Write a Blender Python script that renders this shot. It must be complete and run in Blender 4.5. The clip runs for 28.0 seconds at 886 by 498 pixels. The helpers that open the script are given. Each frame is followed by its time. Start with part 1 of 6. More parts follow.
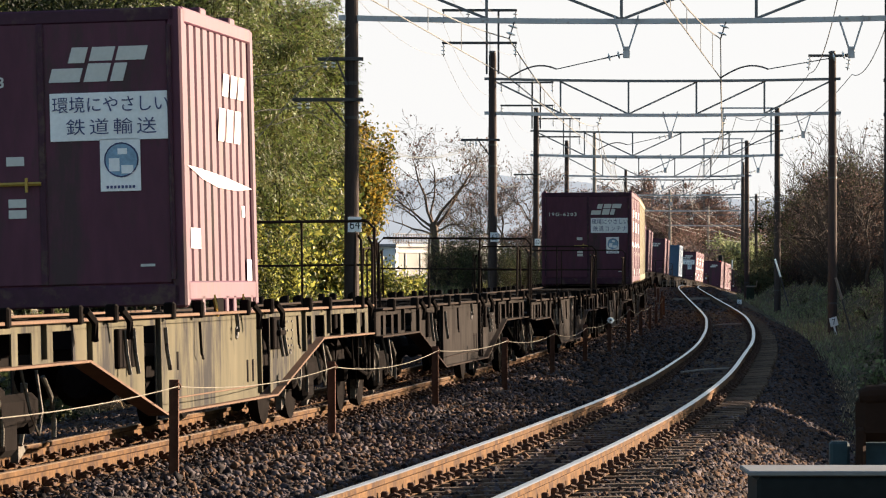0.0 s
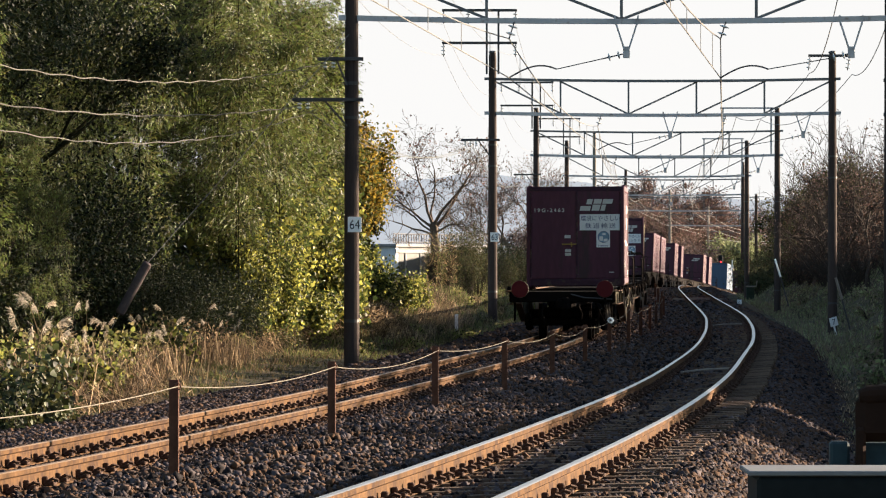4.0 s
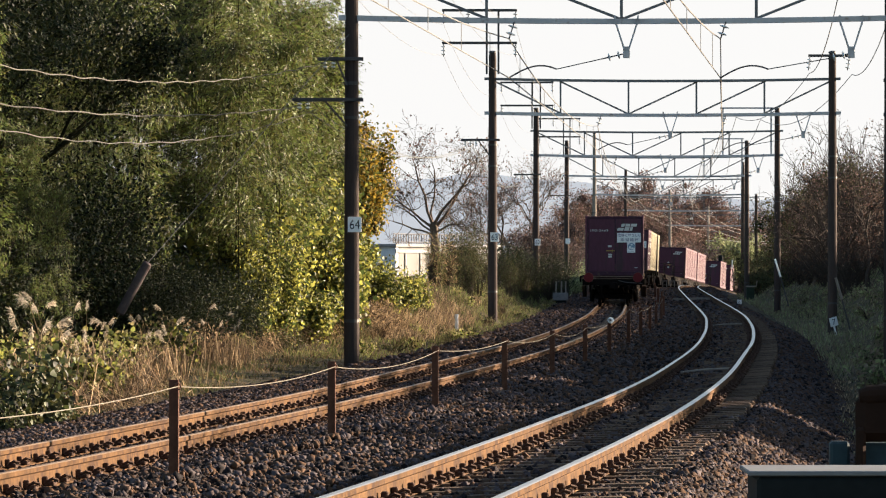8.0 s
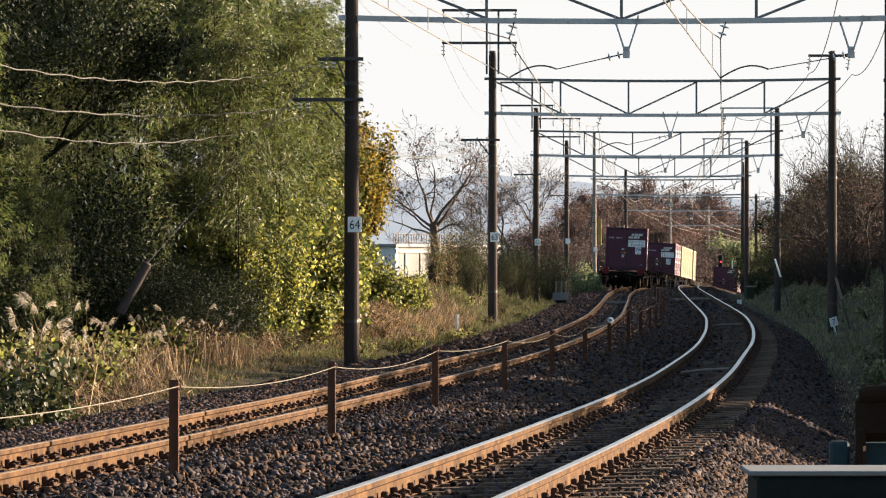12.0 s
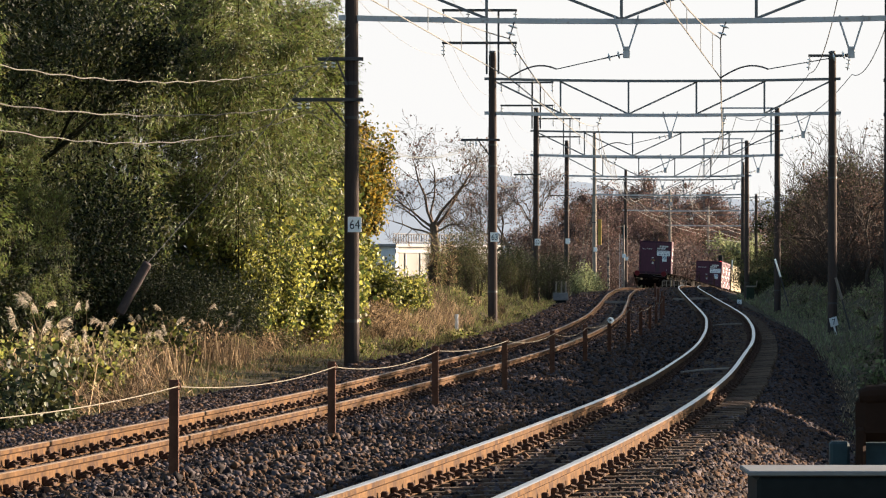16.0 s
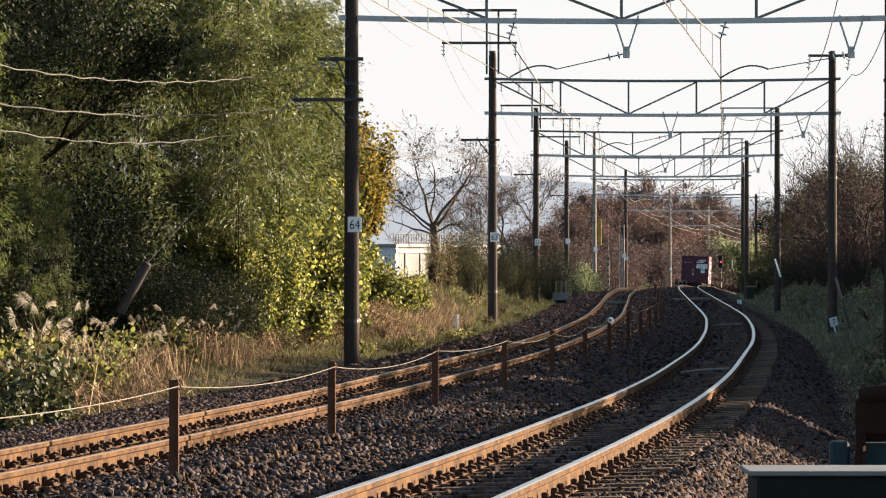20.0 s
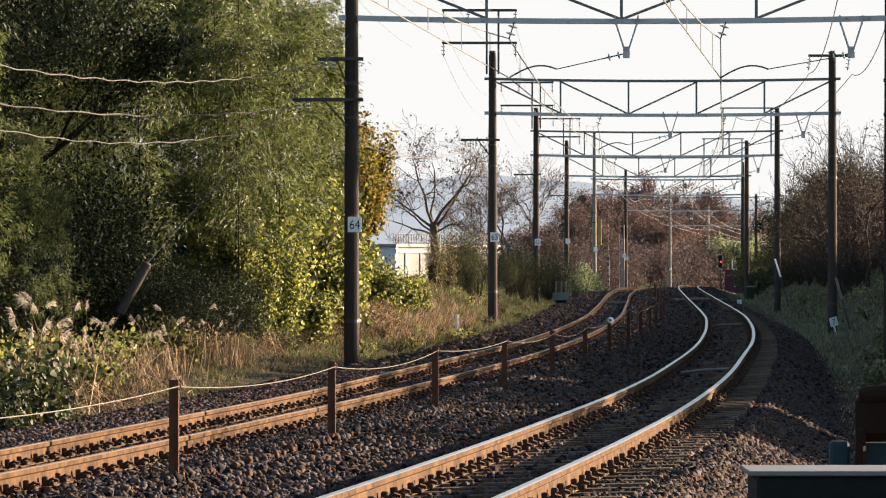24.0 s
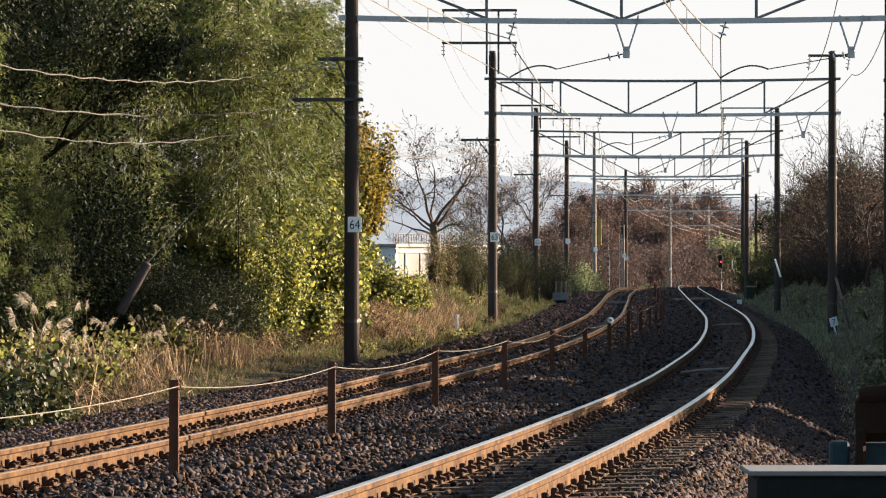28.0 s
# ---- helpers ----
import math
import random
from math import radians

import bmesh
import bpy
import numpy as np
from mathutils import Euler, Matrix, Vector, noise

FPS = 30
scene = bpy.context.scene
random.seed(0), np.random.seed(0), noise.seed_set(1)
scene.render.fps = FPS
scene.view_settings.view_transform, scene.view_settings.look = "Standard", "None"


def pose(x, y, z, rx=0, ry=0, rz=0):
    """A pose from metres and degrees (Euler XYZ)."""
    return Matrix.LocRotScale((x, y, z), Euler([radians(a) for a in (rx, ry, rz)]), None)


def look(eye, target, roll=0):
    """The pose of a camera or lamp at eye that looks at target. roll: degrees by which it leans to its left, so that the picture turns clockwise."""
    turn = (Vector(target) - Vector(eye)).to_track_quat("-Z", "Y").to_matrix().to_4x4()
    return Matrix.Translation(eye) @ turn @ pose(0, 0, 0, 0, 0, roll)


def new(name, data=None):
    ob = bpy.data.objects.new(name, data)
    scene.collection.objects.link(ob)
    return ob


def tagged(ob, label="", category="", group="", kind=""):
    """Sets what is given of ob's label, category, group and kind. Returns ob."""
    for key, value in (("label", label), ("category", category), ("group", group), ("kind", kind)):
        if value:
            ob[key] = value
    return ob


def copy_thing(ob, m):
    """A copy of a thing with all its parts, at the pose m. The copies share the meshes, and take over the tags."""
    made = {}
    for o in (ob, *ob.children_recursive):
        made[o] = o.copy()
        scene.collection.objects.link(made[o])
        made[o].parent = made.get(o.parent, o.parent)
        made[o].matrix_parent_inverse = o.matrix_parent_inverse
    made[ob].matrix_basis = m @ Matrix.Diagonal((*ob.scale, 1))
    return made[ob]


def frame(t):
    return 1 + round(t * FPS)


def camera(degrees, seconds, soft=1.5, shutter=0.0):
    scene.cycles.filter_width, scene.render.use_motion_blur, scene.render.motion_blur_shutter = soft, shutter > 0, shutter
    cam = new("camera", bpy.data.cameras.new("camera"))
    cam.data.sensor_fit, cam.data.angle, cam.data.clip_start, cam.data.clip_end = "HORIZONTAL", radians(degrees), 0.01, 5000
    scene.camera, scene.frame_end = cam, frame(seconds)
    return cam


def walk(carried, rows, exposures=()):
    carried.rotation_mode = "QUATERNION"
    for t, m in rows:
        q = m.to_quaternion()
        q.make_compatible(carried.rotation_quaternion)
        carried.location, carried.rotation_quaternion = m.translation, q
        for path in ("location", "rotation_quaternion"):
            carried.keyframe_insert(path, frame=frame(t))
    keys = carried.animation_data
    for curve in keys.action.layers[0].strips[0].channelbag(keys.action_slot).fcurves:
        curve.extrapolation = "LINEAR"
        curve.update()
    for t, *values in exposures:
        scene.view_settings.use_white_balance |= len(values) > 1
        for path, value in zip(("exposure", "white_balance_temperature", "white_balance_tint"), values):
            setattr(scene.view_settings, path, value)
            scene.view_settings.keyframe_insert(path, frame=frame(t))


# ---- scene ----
# The camera stands still on the ground beside the line.
CAM_H = 1.37
FOCAL = 7700 / 1568
cam = camera(2 * math.degrees(math.atan(0.5 / FOCAL)), 28.0, soft=1.15)
STAND = look((0, 0, CAM_H), (0, 1000, CAM_H + 5.32))
walk(cam, [(0, STAND), (28, STAND)], exposures=[(0, 2.2), (28, 2.2)])

# ---- light ----
SUN_AZ, SUN_EL = 60.0, 11.0
world = bpy.data.worlds.new("world")
scene.world = world
world.use_nodes = True
sky = world.node_tree.nodes.new("ShaderNodeTexSky")
sky.sky_type, sky.sun_disc = "NISHITA", False
sky.sun_elevation, sky.sun_rotation = radians(SUN_EL), radians(SUN_AZ)
sky.air_density, sky.dust_density, sky.ozone_density = 1.0, 1.0, 1.5
world.node_tree.nodes["Background"].inputs["Strength"].default_value = 0.057
world.node_tree.links.new(sky.outputs["Color"], world.node_tree.nodes["Background"].inputs["Color"])
TO_SUN = Vector((math.sin(radians(SUN_AZ)) * math.cos(radians(SUN_EL)), math.cos(radians(SUN_AZ)) * math.cos(radians(SUN_EL)), math.sin(radians(SUN_EL))))
sun = new("sun", bpy.data.lights.new("sun", "SUN"))
sun.data.energy, sun.data.angle, sun.data.color = 5.0, radians(0.6), (1.0, 0.80, 0.60)
sun.matrix_world = look(TO_SUN * 200, (0, 0, 0))


# ---- materials ----
def material(name, base, rough=0.8, metal=0.0, dark=0.6, light=1.25, scale=3.0, fine=40.0, bump=0.3, dist=0.01, second=None, amount=0.5,
             island=0.0, random_obj=0.0, translucent=0.0, streak=None, spec=0.5, coat=0.0):
    """A surface with stains at one scale, grain at another and relief; second is a colour of wear that patches show."""
    m = bpy.data.materials.new(name)
    m.use_nodes = True
    nt = m.node_tree
    n, l = nt.nodes, nt.links
    bsdf = n["Principled BSDF"]
    coord = n.new("ShaderNodeTexCoord")
    src = coord.outputs["Object"]
    if streak:
        mp = n.new("ShaderNodeMapping")
        mp.inputs["Scale"].default_value = streak
        l.new(src, mp.inputs["Vector"])
        src = mp.outputs["Vector"]
    big, small = n.new("ShaderNodeTexNoise"), n.new("ShaderNodeTexNoise")
    big.inputs["Scale"].default_value, big.inputs["Detail"].default_value = scale, 5
    small.inputs["Scale"].default_value, small.inputs["Detail"].default_value = fine, 4
    for t in (big, small):
        l.new(src, t.inputs["Vector"])
    ramp = n.new("ShaderNodeValToRGB")
    ramp.color_ramp.elements[0].position, ramp.color_ramp.elements[1].position = 0.3, 0.7
    ramp.color_ramp.elements[0].color = (*[c * dark for c in base], 1)
    ramp.color_ramp.elements[1].color = (*[min(1, c * light) for c in base], 1)
    mixf = n.new("ShaderNodeMath")
    mixf.operation = "MULTIPLY_ADD"
    mixf.inputs[1].default_value, mixf.inputs[2].default_value = 0.45, 0.0
    l.new(small.outputs["Fac"], mixf.inputs[0])
    add = n.new("ShaderNodeMath")
    add.operation = "MULTIPLY_ADD"
    add.inputs[1].default_value = 0.55
    l.new(big.outputs["Fac"], add.inputs[0])
    l.new(mixf.outputs[0], add.inputs[2])
    val = add.outputs[0]
    if island or random_obj:
        r = n.new("ShaderNodeNewGeometry").outputs["Random Per Island"] if island else n.new("ShaderNodeObjectInfo").outputs["Random"]
        k = n.new("ShaderNodeMath")
        k.operation = "MULTIPLY_ADD"
        k.inputs[1].default_value, k.inputs[2].default_value = (island or random_obj), -0.5 * (island or random_obj)
        l.new(r, k.inputs[0])
        s = n.new("ShaderNodeMath")
        l.new(k.outputs[0], s.inputs[0])
        l.new(val, s.inputs[1])
        val = s.outputs[0]
    if island and random_obj:
        k2 = n.new("ShaderNodeMath")
        k2.operation = "MULTIPLY_ADD"
        k2.inputs[1].default_value = random_obj
        s2 = n.new("ShaderNodeMath")
        s2.operation = "SUBTRACT"
        s2.inputs[1].default_value = 0.5 * random_obj
        l.new(n.new("ShaderNodeObjectInfo").outputs["Random"], k2.inputs[0])
        l.new(val, k2.inputs[2])
        l.new(k2.outputs[0], s2.inputs[0])
        val = s2.outputs[0]
    l.new(val, ramp.inputs["Fac"])
    col = ramp.outputs["Color"]
    if second:
        pat = n.new("ShaderNodeTexNoise")
        pat.inputs["Scale"].default_value, pat.inputs["Detail"].default_value = scale * 2.3, 8
        pat.inputs["Roughness"].default_value = 0.7
        l.new(src, pat.inputs["Vector"])
        fac = pat.outputs["Fac"]
        if island:
            g = n.new("ShaderNodeNewGeometry")
            w = n.new("ShaderNodeMath")
            w.operation = "MULTIPLY_ADD"
            w.inputs[1].default_value, w.inputs[2].default_value = 0.5, 0.25
            wn = n.new("ShaderNodeTexWhiteNoise")
            wn.noise_dimensions = "1D"
            l.new(g.outputs["Random Per Island"], wn.inputs["W"])
            l.new(wn.outputs["Value"], w.inputs[0])
            fac = w.outputs[0]
        pr = n.new("ShaderNodeValToRGB")
        pr.color_ramp.elements[0].position, pr.color_ramp.elements[1].position = 0.62 - 0.3 * amount, 0.70 - 0.22 * amount
        l.new(fac, pr.inputs["Fac"])
        mx = n.new("ShaderNodeMix")
        mx.data_type = "RGBA"
        l.new(pr.outputs["Color"], mx.inputs["Factor"])
        l.new(col, mx.inputs["A"])
        mx.inputs["B"].default_value = (*second, 1)
        col = mx.outputs["Result"]
    l.new(col, bsdf.inputs["Base Color"])
    bsdf.inputs["Roughness"].default_value, bsdf.inputs["Metallic"].default_value = rough, metal
    bsdf.inputs["Specular IOR Level"].default_value = spec
    bsdf.inputs["Coat Weight"].default_value, bsdf.inputs["Coat Roughness"].default_value = coat, 0.22
    if bump:
        b = n.new("ShaderNodeBump")
        b.inputs["Strength"].default_value, b.inputs["Distance"].default_value = bump, dist
        l.new(small.outputs["Fac"], b.inputs["Height"])
        l.new(b.outputs["Normal"], bsdf.inputs["Normal"])
    if translucent:
        tr = n.new("ShaderNodeBsdfTranslucent")
        l.new(col, tr.inputs["Color"])
        ms = n.new("ShaderNodeMixShader")
        ms.inputs["Fac"].default_value = translucent
        l.new(bsdf.outputs[0], ms.inputs[1])
        l.new(tr.outputs[0], ms.inputs[2])
        l.new(ms.outputs[0], n["Material Output"].inputs["Surface"])
    return m


M = {}
M["ballast"] = material("ballast", (0.035, 0.029, 0.029), 0.95, scale=0.6, fine=14, bump=1.0, dist=0.06, second=(0.055, 0.032, 0.021), amount=0.4, spec=0.08)
M["stone"] = material("stone", (0.050, 0.041, 0.0425), 0.95, dark=0.25, light=1.6, scale=2, fine=30, island=0.9, second=(0.075, 0.044, 0.028), amount=0.4, spec=0.08)
M["ground"] = material("ground", (0.036, 0.035, 0.018), 0.95, scale=0.35, fine=9, bump=1.0, dist=0.06, second=(0.080, 0.060, 0.037), amount=0.6, spec=0.08)
M["rail"] = material("rail_rust", (0.108, 0.057, 0.025), 0.85, dark=0.4, light=1.35, scale=2.6, fine=18, bump=0.25, dist=0.004, streak=(1, 1, 0.5), second=(0.045, 0.024, 0.016), amount=0.46, spec=0.06)
M["railtop"] = material("rail_head", (0.47, 0.425, 0.375), 0.38, 0.95, dark=0.8, light=1.1, scale=2, fine=20, bump=0.05, dist=0.001)
M["dullhead"] = material("dull_rail_head", (0.19, 0.115, 0.062), 0.7, 0.1, dark=0.7, light=1.1, scale=2, fine=20, bump=0.05, dist=0.001)
M["sleeper"] = material("sleeper", (0.112, 0.074, 0.049), 0.9, dark=0.5, scale=3, fine=30, bump=0.6, dist=0.01, random_obj=0.45, spec=0.08)
M["clip"] = material("fastener", (0.085, 0.050, 0.036), 0.8, 0.3, scale=6, fine=60, spec=0.08)
M["pole"] = material("pole_concrete", (0.060, 0.043, 0.037), 0.9, spec=0.2, dark=0.7, scale=1.2, fine=25, bump=0.2, streak=(1, 1, 0.15), second=(0.035, 0.027, 0.025), amount=0.35)
M["palepole"] = material("pole_pale", (0.24, 0.20, 0.165), 0.85, dark=0.75, scale=1.2, fine=25, bump=0.2, streak=(1, 1, 0.15))
M["greysteel"] = material("weathered_steel", (0.17, 0.165, 0.165), 0.65, 0.1, dark=0.7, light=1.2, scale=2, fine=30, bump=0.1)
M["steel"] = material("galvanised_steel", (0.50, 0.49, 0.50), 0.5, 0.2, dark=0.8, light=1.1, scale=2, fine=30, bump=0.1, second=(0.28, 0.24, 0.22), amount=0.2)
M["darksteel"] = material("dark_steel", (0.07, 0.065, 0.065), 0.6, 0.5, scale=2, fine=30, bump=0.1)
M["wire"] = material("copper_wire", (0.15, 0.145, 0.14), 0.7, 0.2, scale=2, fine=20, bump=0)
M["insulator"] = material("porcelain", (0.75, 0.75, 0.72), 0.25, dark=0.9, light=1.05, scale=5, fine=30, bump=0)
M["cable"] = material("grey_cable", (0.11, 0.105, 0.09), 0.8, scale=3, fine=30, bump=0, spec=0.1)
M["white"] = material("white_enamel", (0.90, 0.90, 0.88), 0.5, dark=0.88, light=1.05, scale=4, fine=30, bump=0.05)
M["ink"] = material("black_ink", (0.02, 0.02, 0.025), 0.6, bump=0)
M["blueink"] = material("blue_ink", (0.05, 0.06, 0.16), 0.6, bump=0)
M["purple"] = material("container_red_purple", (0.084, 0.0235, 0.044), 0.55, spec=0.25, dark=0.72, light=1.22, scale=0.9, fine=12, bump=0.15, dist=0.006, streak=(1, 1, 0.25), second=(0.050, 0.026, 0.030), amount=0.32)
M["trim"] = material("container_frame", (0.046, 0.014, 0.030), 0.5, spec=0.2, scale=1.5, fine=15, bump=0.15, dist=0.006, second=(0.075, 0.045, 0.04), amount=0.3)
M["yellow"] = material("container_yellow", (0.21, 0.175, 0.105), 0.55, dark=0.8, scale=0.9, fine=12, bump=0.15, streak=(1, 1, 0.25), spec=0.2)
M["greenpaint"] = material("dark_green_paint", (0.030, 0.042, 0.028), 0.8, dark=0.7, scale=2, fine=20, bump=0.1, spec=0.1)
M["blue"] = material("container_blue", (0.03, 0.075, 0.14), 0.5, dark=0.8, scale=0.9, fine=12, bump=0.15, streak=(1, 1, 0.25))
M["logo"] = material("white_paint", (0.55, 0.54, 0.51), 0.5, dark=0.85, light=1.05, scale=3, fine=30, bump=0)
M["plate"] = material("white_board", (0.82, 0.82, 0.82), 0.5, dark=0.85, light=1.05, scale=3, fine=30, bump=0)
M["brass"] = material("yellow_bar", (0.42, 0.27, 0.05), 0.5, 0.3, scale=6, fine=30, bump=0)
M["sky_mark"] = material("pale_blue_mark", (0.22, 0.36, 0.50), 0.5, bump=0)
M["sill"] = material("wagon_paint", (0.090, 0.079, 0.052), 0.8, dark=0.62, light=1.15, scale=0.9, fine=5, bump=0.25, dist=0.006, streak=(1, 1, 0.22), second=(0.024, 0.022, 0.022), amount=0.5, spec=0.04)
M["grime"] = material("grimy_wagon_paint", (0.018, 0.0145, 0.0125), 0.9, dark=0.45, light=1.7, scale=1.6, fine=10, bump=0.25, dist=0.006, streak=(1, 1, 0.22), second=(0.010, 0.007, 0.006), amount=0.5, spec=0.04)
M["grimeedge"] = material("grimy_deck_edge", (0.026, 0.017, 0.013), 0.9, scale=2, fine=20, bump=0.3, spec=0.05)
M["under"] = material("wagon_underframe", (0.0085, 0.0066, 0.0060), 0.95, 0.0, scale=3, fine=20, bump=0.3, spec=0.02)
M["pale"] = material("worn_pale_paint", (0.12, 0.105, 0.085), 0.7, dark=0.5, light=1.2, scale=4, fine=20, bump=0.2, spec=0.1, second=(0.03, 0.02, 0.015), amount=0.35)
M["rustedge"] = material("rusty_deck_edge", (0.115, 0.066, 0.042), 0.75, scale=2, fine=20, bump=0.3, spec=0.08)
M["disc"] = material("red_reflector", (0.115, 0.014, 0.017), 0.6, spec=0.1, dark=0.9, light=1.1, scale=6, fine=40, bump=0.05)
M["post"] = material("rusty_post", (0.12, 0.056, 0.037), 0.7, 0.2, dark=0.6, scale=4, fine=30, bump=0.3, spec=0.08)
M["darkpost"] = material("dark_rust", (0.026, 0.014, 0.010), 0.9, spec=0.08, scale=4, fine=30, bump=0.3)
M["rope"] = material("white_rope", (0.17, 0.150, 0.120), 0.9, spec=0.1, scale=8, fine=60, bump=0.2)
M["bamboo"] = material("bamboo_leaf", (0.084, 0.112, 0.028), 0.5, spec=0.3, dark=0.13, light=1.85, scale=1.8, fine=6, island=0.85, random_obj=0.35, bump=0, translucent=0.34, second=(0.125, 0.118, 0.04), amount=0.22)
M["culm"] = material("bamboo_culm", (0.022, 0.022, 0.010), 0.9, scale=2, fine=20, bump=0.1, spec=0.05)
M["vine"] = material("vine_leaf", (0.228, 0.222, 0.050), 0.5, spec=0.3, dark=0.22, light=1.75, scale=0.6, fine=4, island=1.0, bump=0, translucent=0.42, second=(0.060, 0.085, 0.024), amount=0.2)
M["weedleaf"] = material("weed_leaf", (0.125, 0.135, 0.036), 0.65, spec=0.2, dark=0.12, light=2.2, scale=0.6, fine=4, island=1.0, bump=0, translucent=0.35, second=(0.34, 0.28, 0.13), amount=0.26)
# Weed green darkened to hold the shade at the near verge.
M["shadeleaf"] = material("shaded_weed_leaf", (0.045, 0.054, 0.019), 0.6, spec=0.25, dark=0.25, light=1.7, scale=0.6, fine=4, island=1.0, bump=0, translucent=0.2, second=(0.09, 0.085, 0.03), amount=0.2)
M["gold"] = material("yellow_leaf", (0.22, 0.150, 0.024), 0.55, dark=0.35, light=1.6, scale=0.6, fine=4, island=1.0, bump=0, translucent=0.42, second=(0.09, 0.105, 0.03), amount=0.28, spec=0.15)
M["dry"] = material("dry_grass", (0.19, 0.135, 0.075), 0.8, dark=0.3, light=1.65, scale=0.6, fine=4, island=0.9, bump=0, translucent=0.3, second=(0.10, 0.12, 0.04), amount=0.35, spec=0.15)
M["mound"] = material("rough_verge_grass", (0.135, 0.150, 0.050), 0.8, dark=0.25, light=1.8, scale=0.4, fine=4, island=0.9, bump=0, translucent=0.3, spec=0.1, second=(0.19, 0.145, 0.09), amount=0.38)
M["guard"] = material("weathered_guard", (0.11, 0.086, 0.083), 0.85, scale=2, fine=20, bump=0.2, spec=0.1)
M["straw"] = material("fallen_straw", (0.33, 0.24, 0.145), 0.85, dark=0.25, light=1.75, scale=0.8, fine=5, island=0.9, bump=0, translucent=0.25, spec=0.1, second=(0.15, 0.105, 0.07), amount=0.4)
M["plume"] = material("grass_plume", (0.50, 0.43, 0.34), 0.8, dark=0.75, light=1.25, scale=2, fine=10, island=0.5, bump=0, translucent=0.4, spec=0.15)
M["grass"] = material("green_grass", (0.042, 0.054, 0.016), 0.7, dark=0.5, light=1.4, scale=0.4, fine=4, island=0.9, bump=0, translucent=0.3, second=(0.11, 0.085, 0.045), amount=0.75, spec=0.15)
M["bankgrass"] = material("bank_grass_blade", (0.21, 0.23, 0.105), 0.8, dark=0.45, light=1.7, scale=0.4, fine=4, island=0.9, bump=0, translucent=0.3, spec=0.1, second=(0.26, 0.20, 0.14), amount=0.55)
M["shrub"] = material("dark_evergreen_leaf", (0.054, 0.060, 0.028), 0.8, dark=0.45, light=1.5, scale=0.4, fine=4, island=0.9, bump=0, translucent=0.25, second=(0.085, 0.072, 0.035), amount=0.25, spec=0.06)
# Near-black green: the shade within the grove is put into the leaf.
M["woodleaf"] = material("shaded_wood_leaf", (0.018, 0.026, 0.0115), 0.65, dark=0.3, light=1.6, scale=0.4, fine=4, island=0.9, bump=0, translucent=0.2, second=(0.04, 0.045, 0.015), amount=0.2, spec=0.15)
M["brownshrub"] = material("brown_green_leaf", (0.066, 0.052, 0.042), 0.7, dark=0.5, light=1.4, scale=0.3, fine=4, island=0.9, bump=0, translucent=0.25, spec=0.1, second=(0.10, 0.055, 0.04), amount=0.4)
# Russet raised and tinted towards blue, to put distance haze into it.
M["brown"] = material("russet_leaf", (0.165, 0.102, 0.092), 0.75, dark=0.6, light=1.35, scale=0.3, fine=4, island=0.9, bump=0, translucent=0.25, second=(0.085, 0.066, 0.05), amount=0.45, spec=0.12)
# Thicket brown raised for the same haze.
M["duskshrub"] = material("dusky_thicket_leaf", (0.098, 0.078, 0.073), 0.8, dark=0.5, light=1.4, scale=0.3, fine=4, island=0.9, bump=0, translucent=0.2, spec=0.06, second=(0.125, 0.082, 0.073), amount=0.4)
M["lime"] = material("light_green_leaf", (0.25, 0.27, 0.135), 0.65, dark=0.5, light=1.4, scale=0.4, fine=4, island=0.9, bump=0, translucent=0.35, spec=0.12)
M["bark"] = material("bark", (0.12, 0.09, 0.07), 0.9, scale=3, fine=20, bump=0.5, spec=0.08)
M["darkbark"] = material("dark_bark", (0.055, 0.043, 0.036), 0.9, scale=3, fine=20, bump=0.4, spec=0.06)
# One white building in two tones: sunlit front dimmed, shaded side put in blue-grey.
M["wall"] = material("sunlit_white_wall", (0.085, 0.082, 0.075), 0.7, dark=0.85, light=1.08, scale=0.6, fine=8, bump=0.1)
M["shadewall"] = material("shaded_blue_grey_wall", (0.50, 0.53, 0.58), 0.7, dark=0.85, scale=0.6, fine=8, bump=0.1)
M["roof"] = material("grey_roof", (0.22, 0.21, 0.21), 0.7, scale=1, fine=10, bump=0.2)
M["boxtop"] = material("painted_lid", (0.15, 0.155, 0.16), 0.8, dark=0.85, scale=3, spec=0.2, fine=30, bump=0.1)
M["boxside"] = material("dark_cabinet", (0.012, 0.015, 0.016), 0.8, scale=3, fine=30, bump=0.1, spec=0.1)
M["teal"] = material("teal_paint", (0.022, 0.042, 0.052), 0.7, scale=3, fine=30, bump=0.1, spec=0.15)
lamp = bpy.data.materials.new("red_lamp")
lamp.use_nodes = True
lamp.node_tree.nodes["Principled BSDF"].inputs["Emission Color"].default_value = (1.0, 0.05, 0.06, 1)
lamp.node_tree.nodes["Principled BSDF"].inputs["Emission Strength"].default_value = 0.65
lamp.node_tree.nodes["Principled BSDF"].inputs["Base Color"].default_value = (0.3, 0.01, 0.01, 1)
M["lamp"] = lamp
haze = bpy.data.materials.new("sky_haze")
haze.use_nodes = True
hz = haze.node_tree
hz.nodes.remove(hz.nodes["Principled BSDF"])
em = hz.nodes.new("ShaderNodeEmission")
em.inputs["Color"].default_value, em.inputs["Strength"].default_value = (1.0, 0.992, 0.978, 1), 0.211
hz.links.new(em.outputs[0], hz.nodes["Material Output"].inputs["Surface"])
M["haze"] = haze
# Hills emit a pale blue that carries the distance haze.
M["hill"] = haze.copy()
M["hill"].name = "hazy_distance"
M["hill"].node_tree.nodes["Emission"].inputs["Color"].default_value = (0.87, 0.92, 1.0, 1)
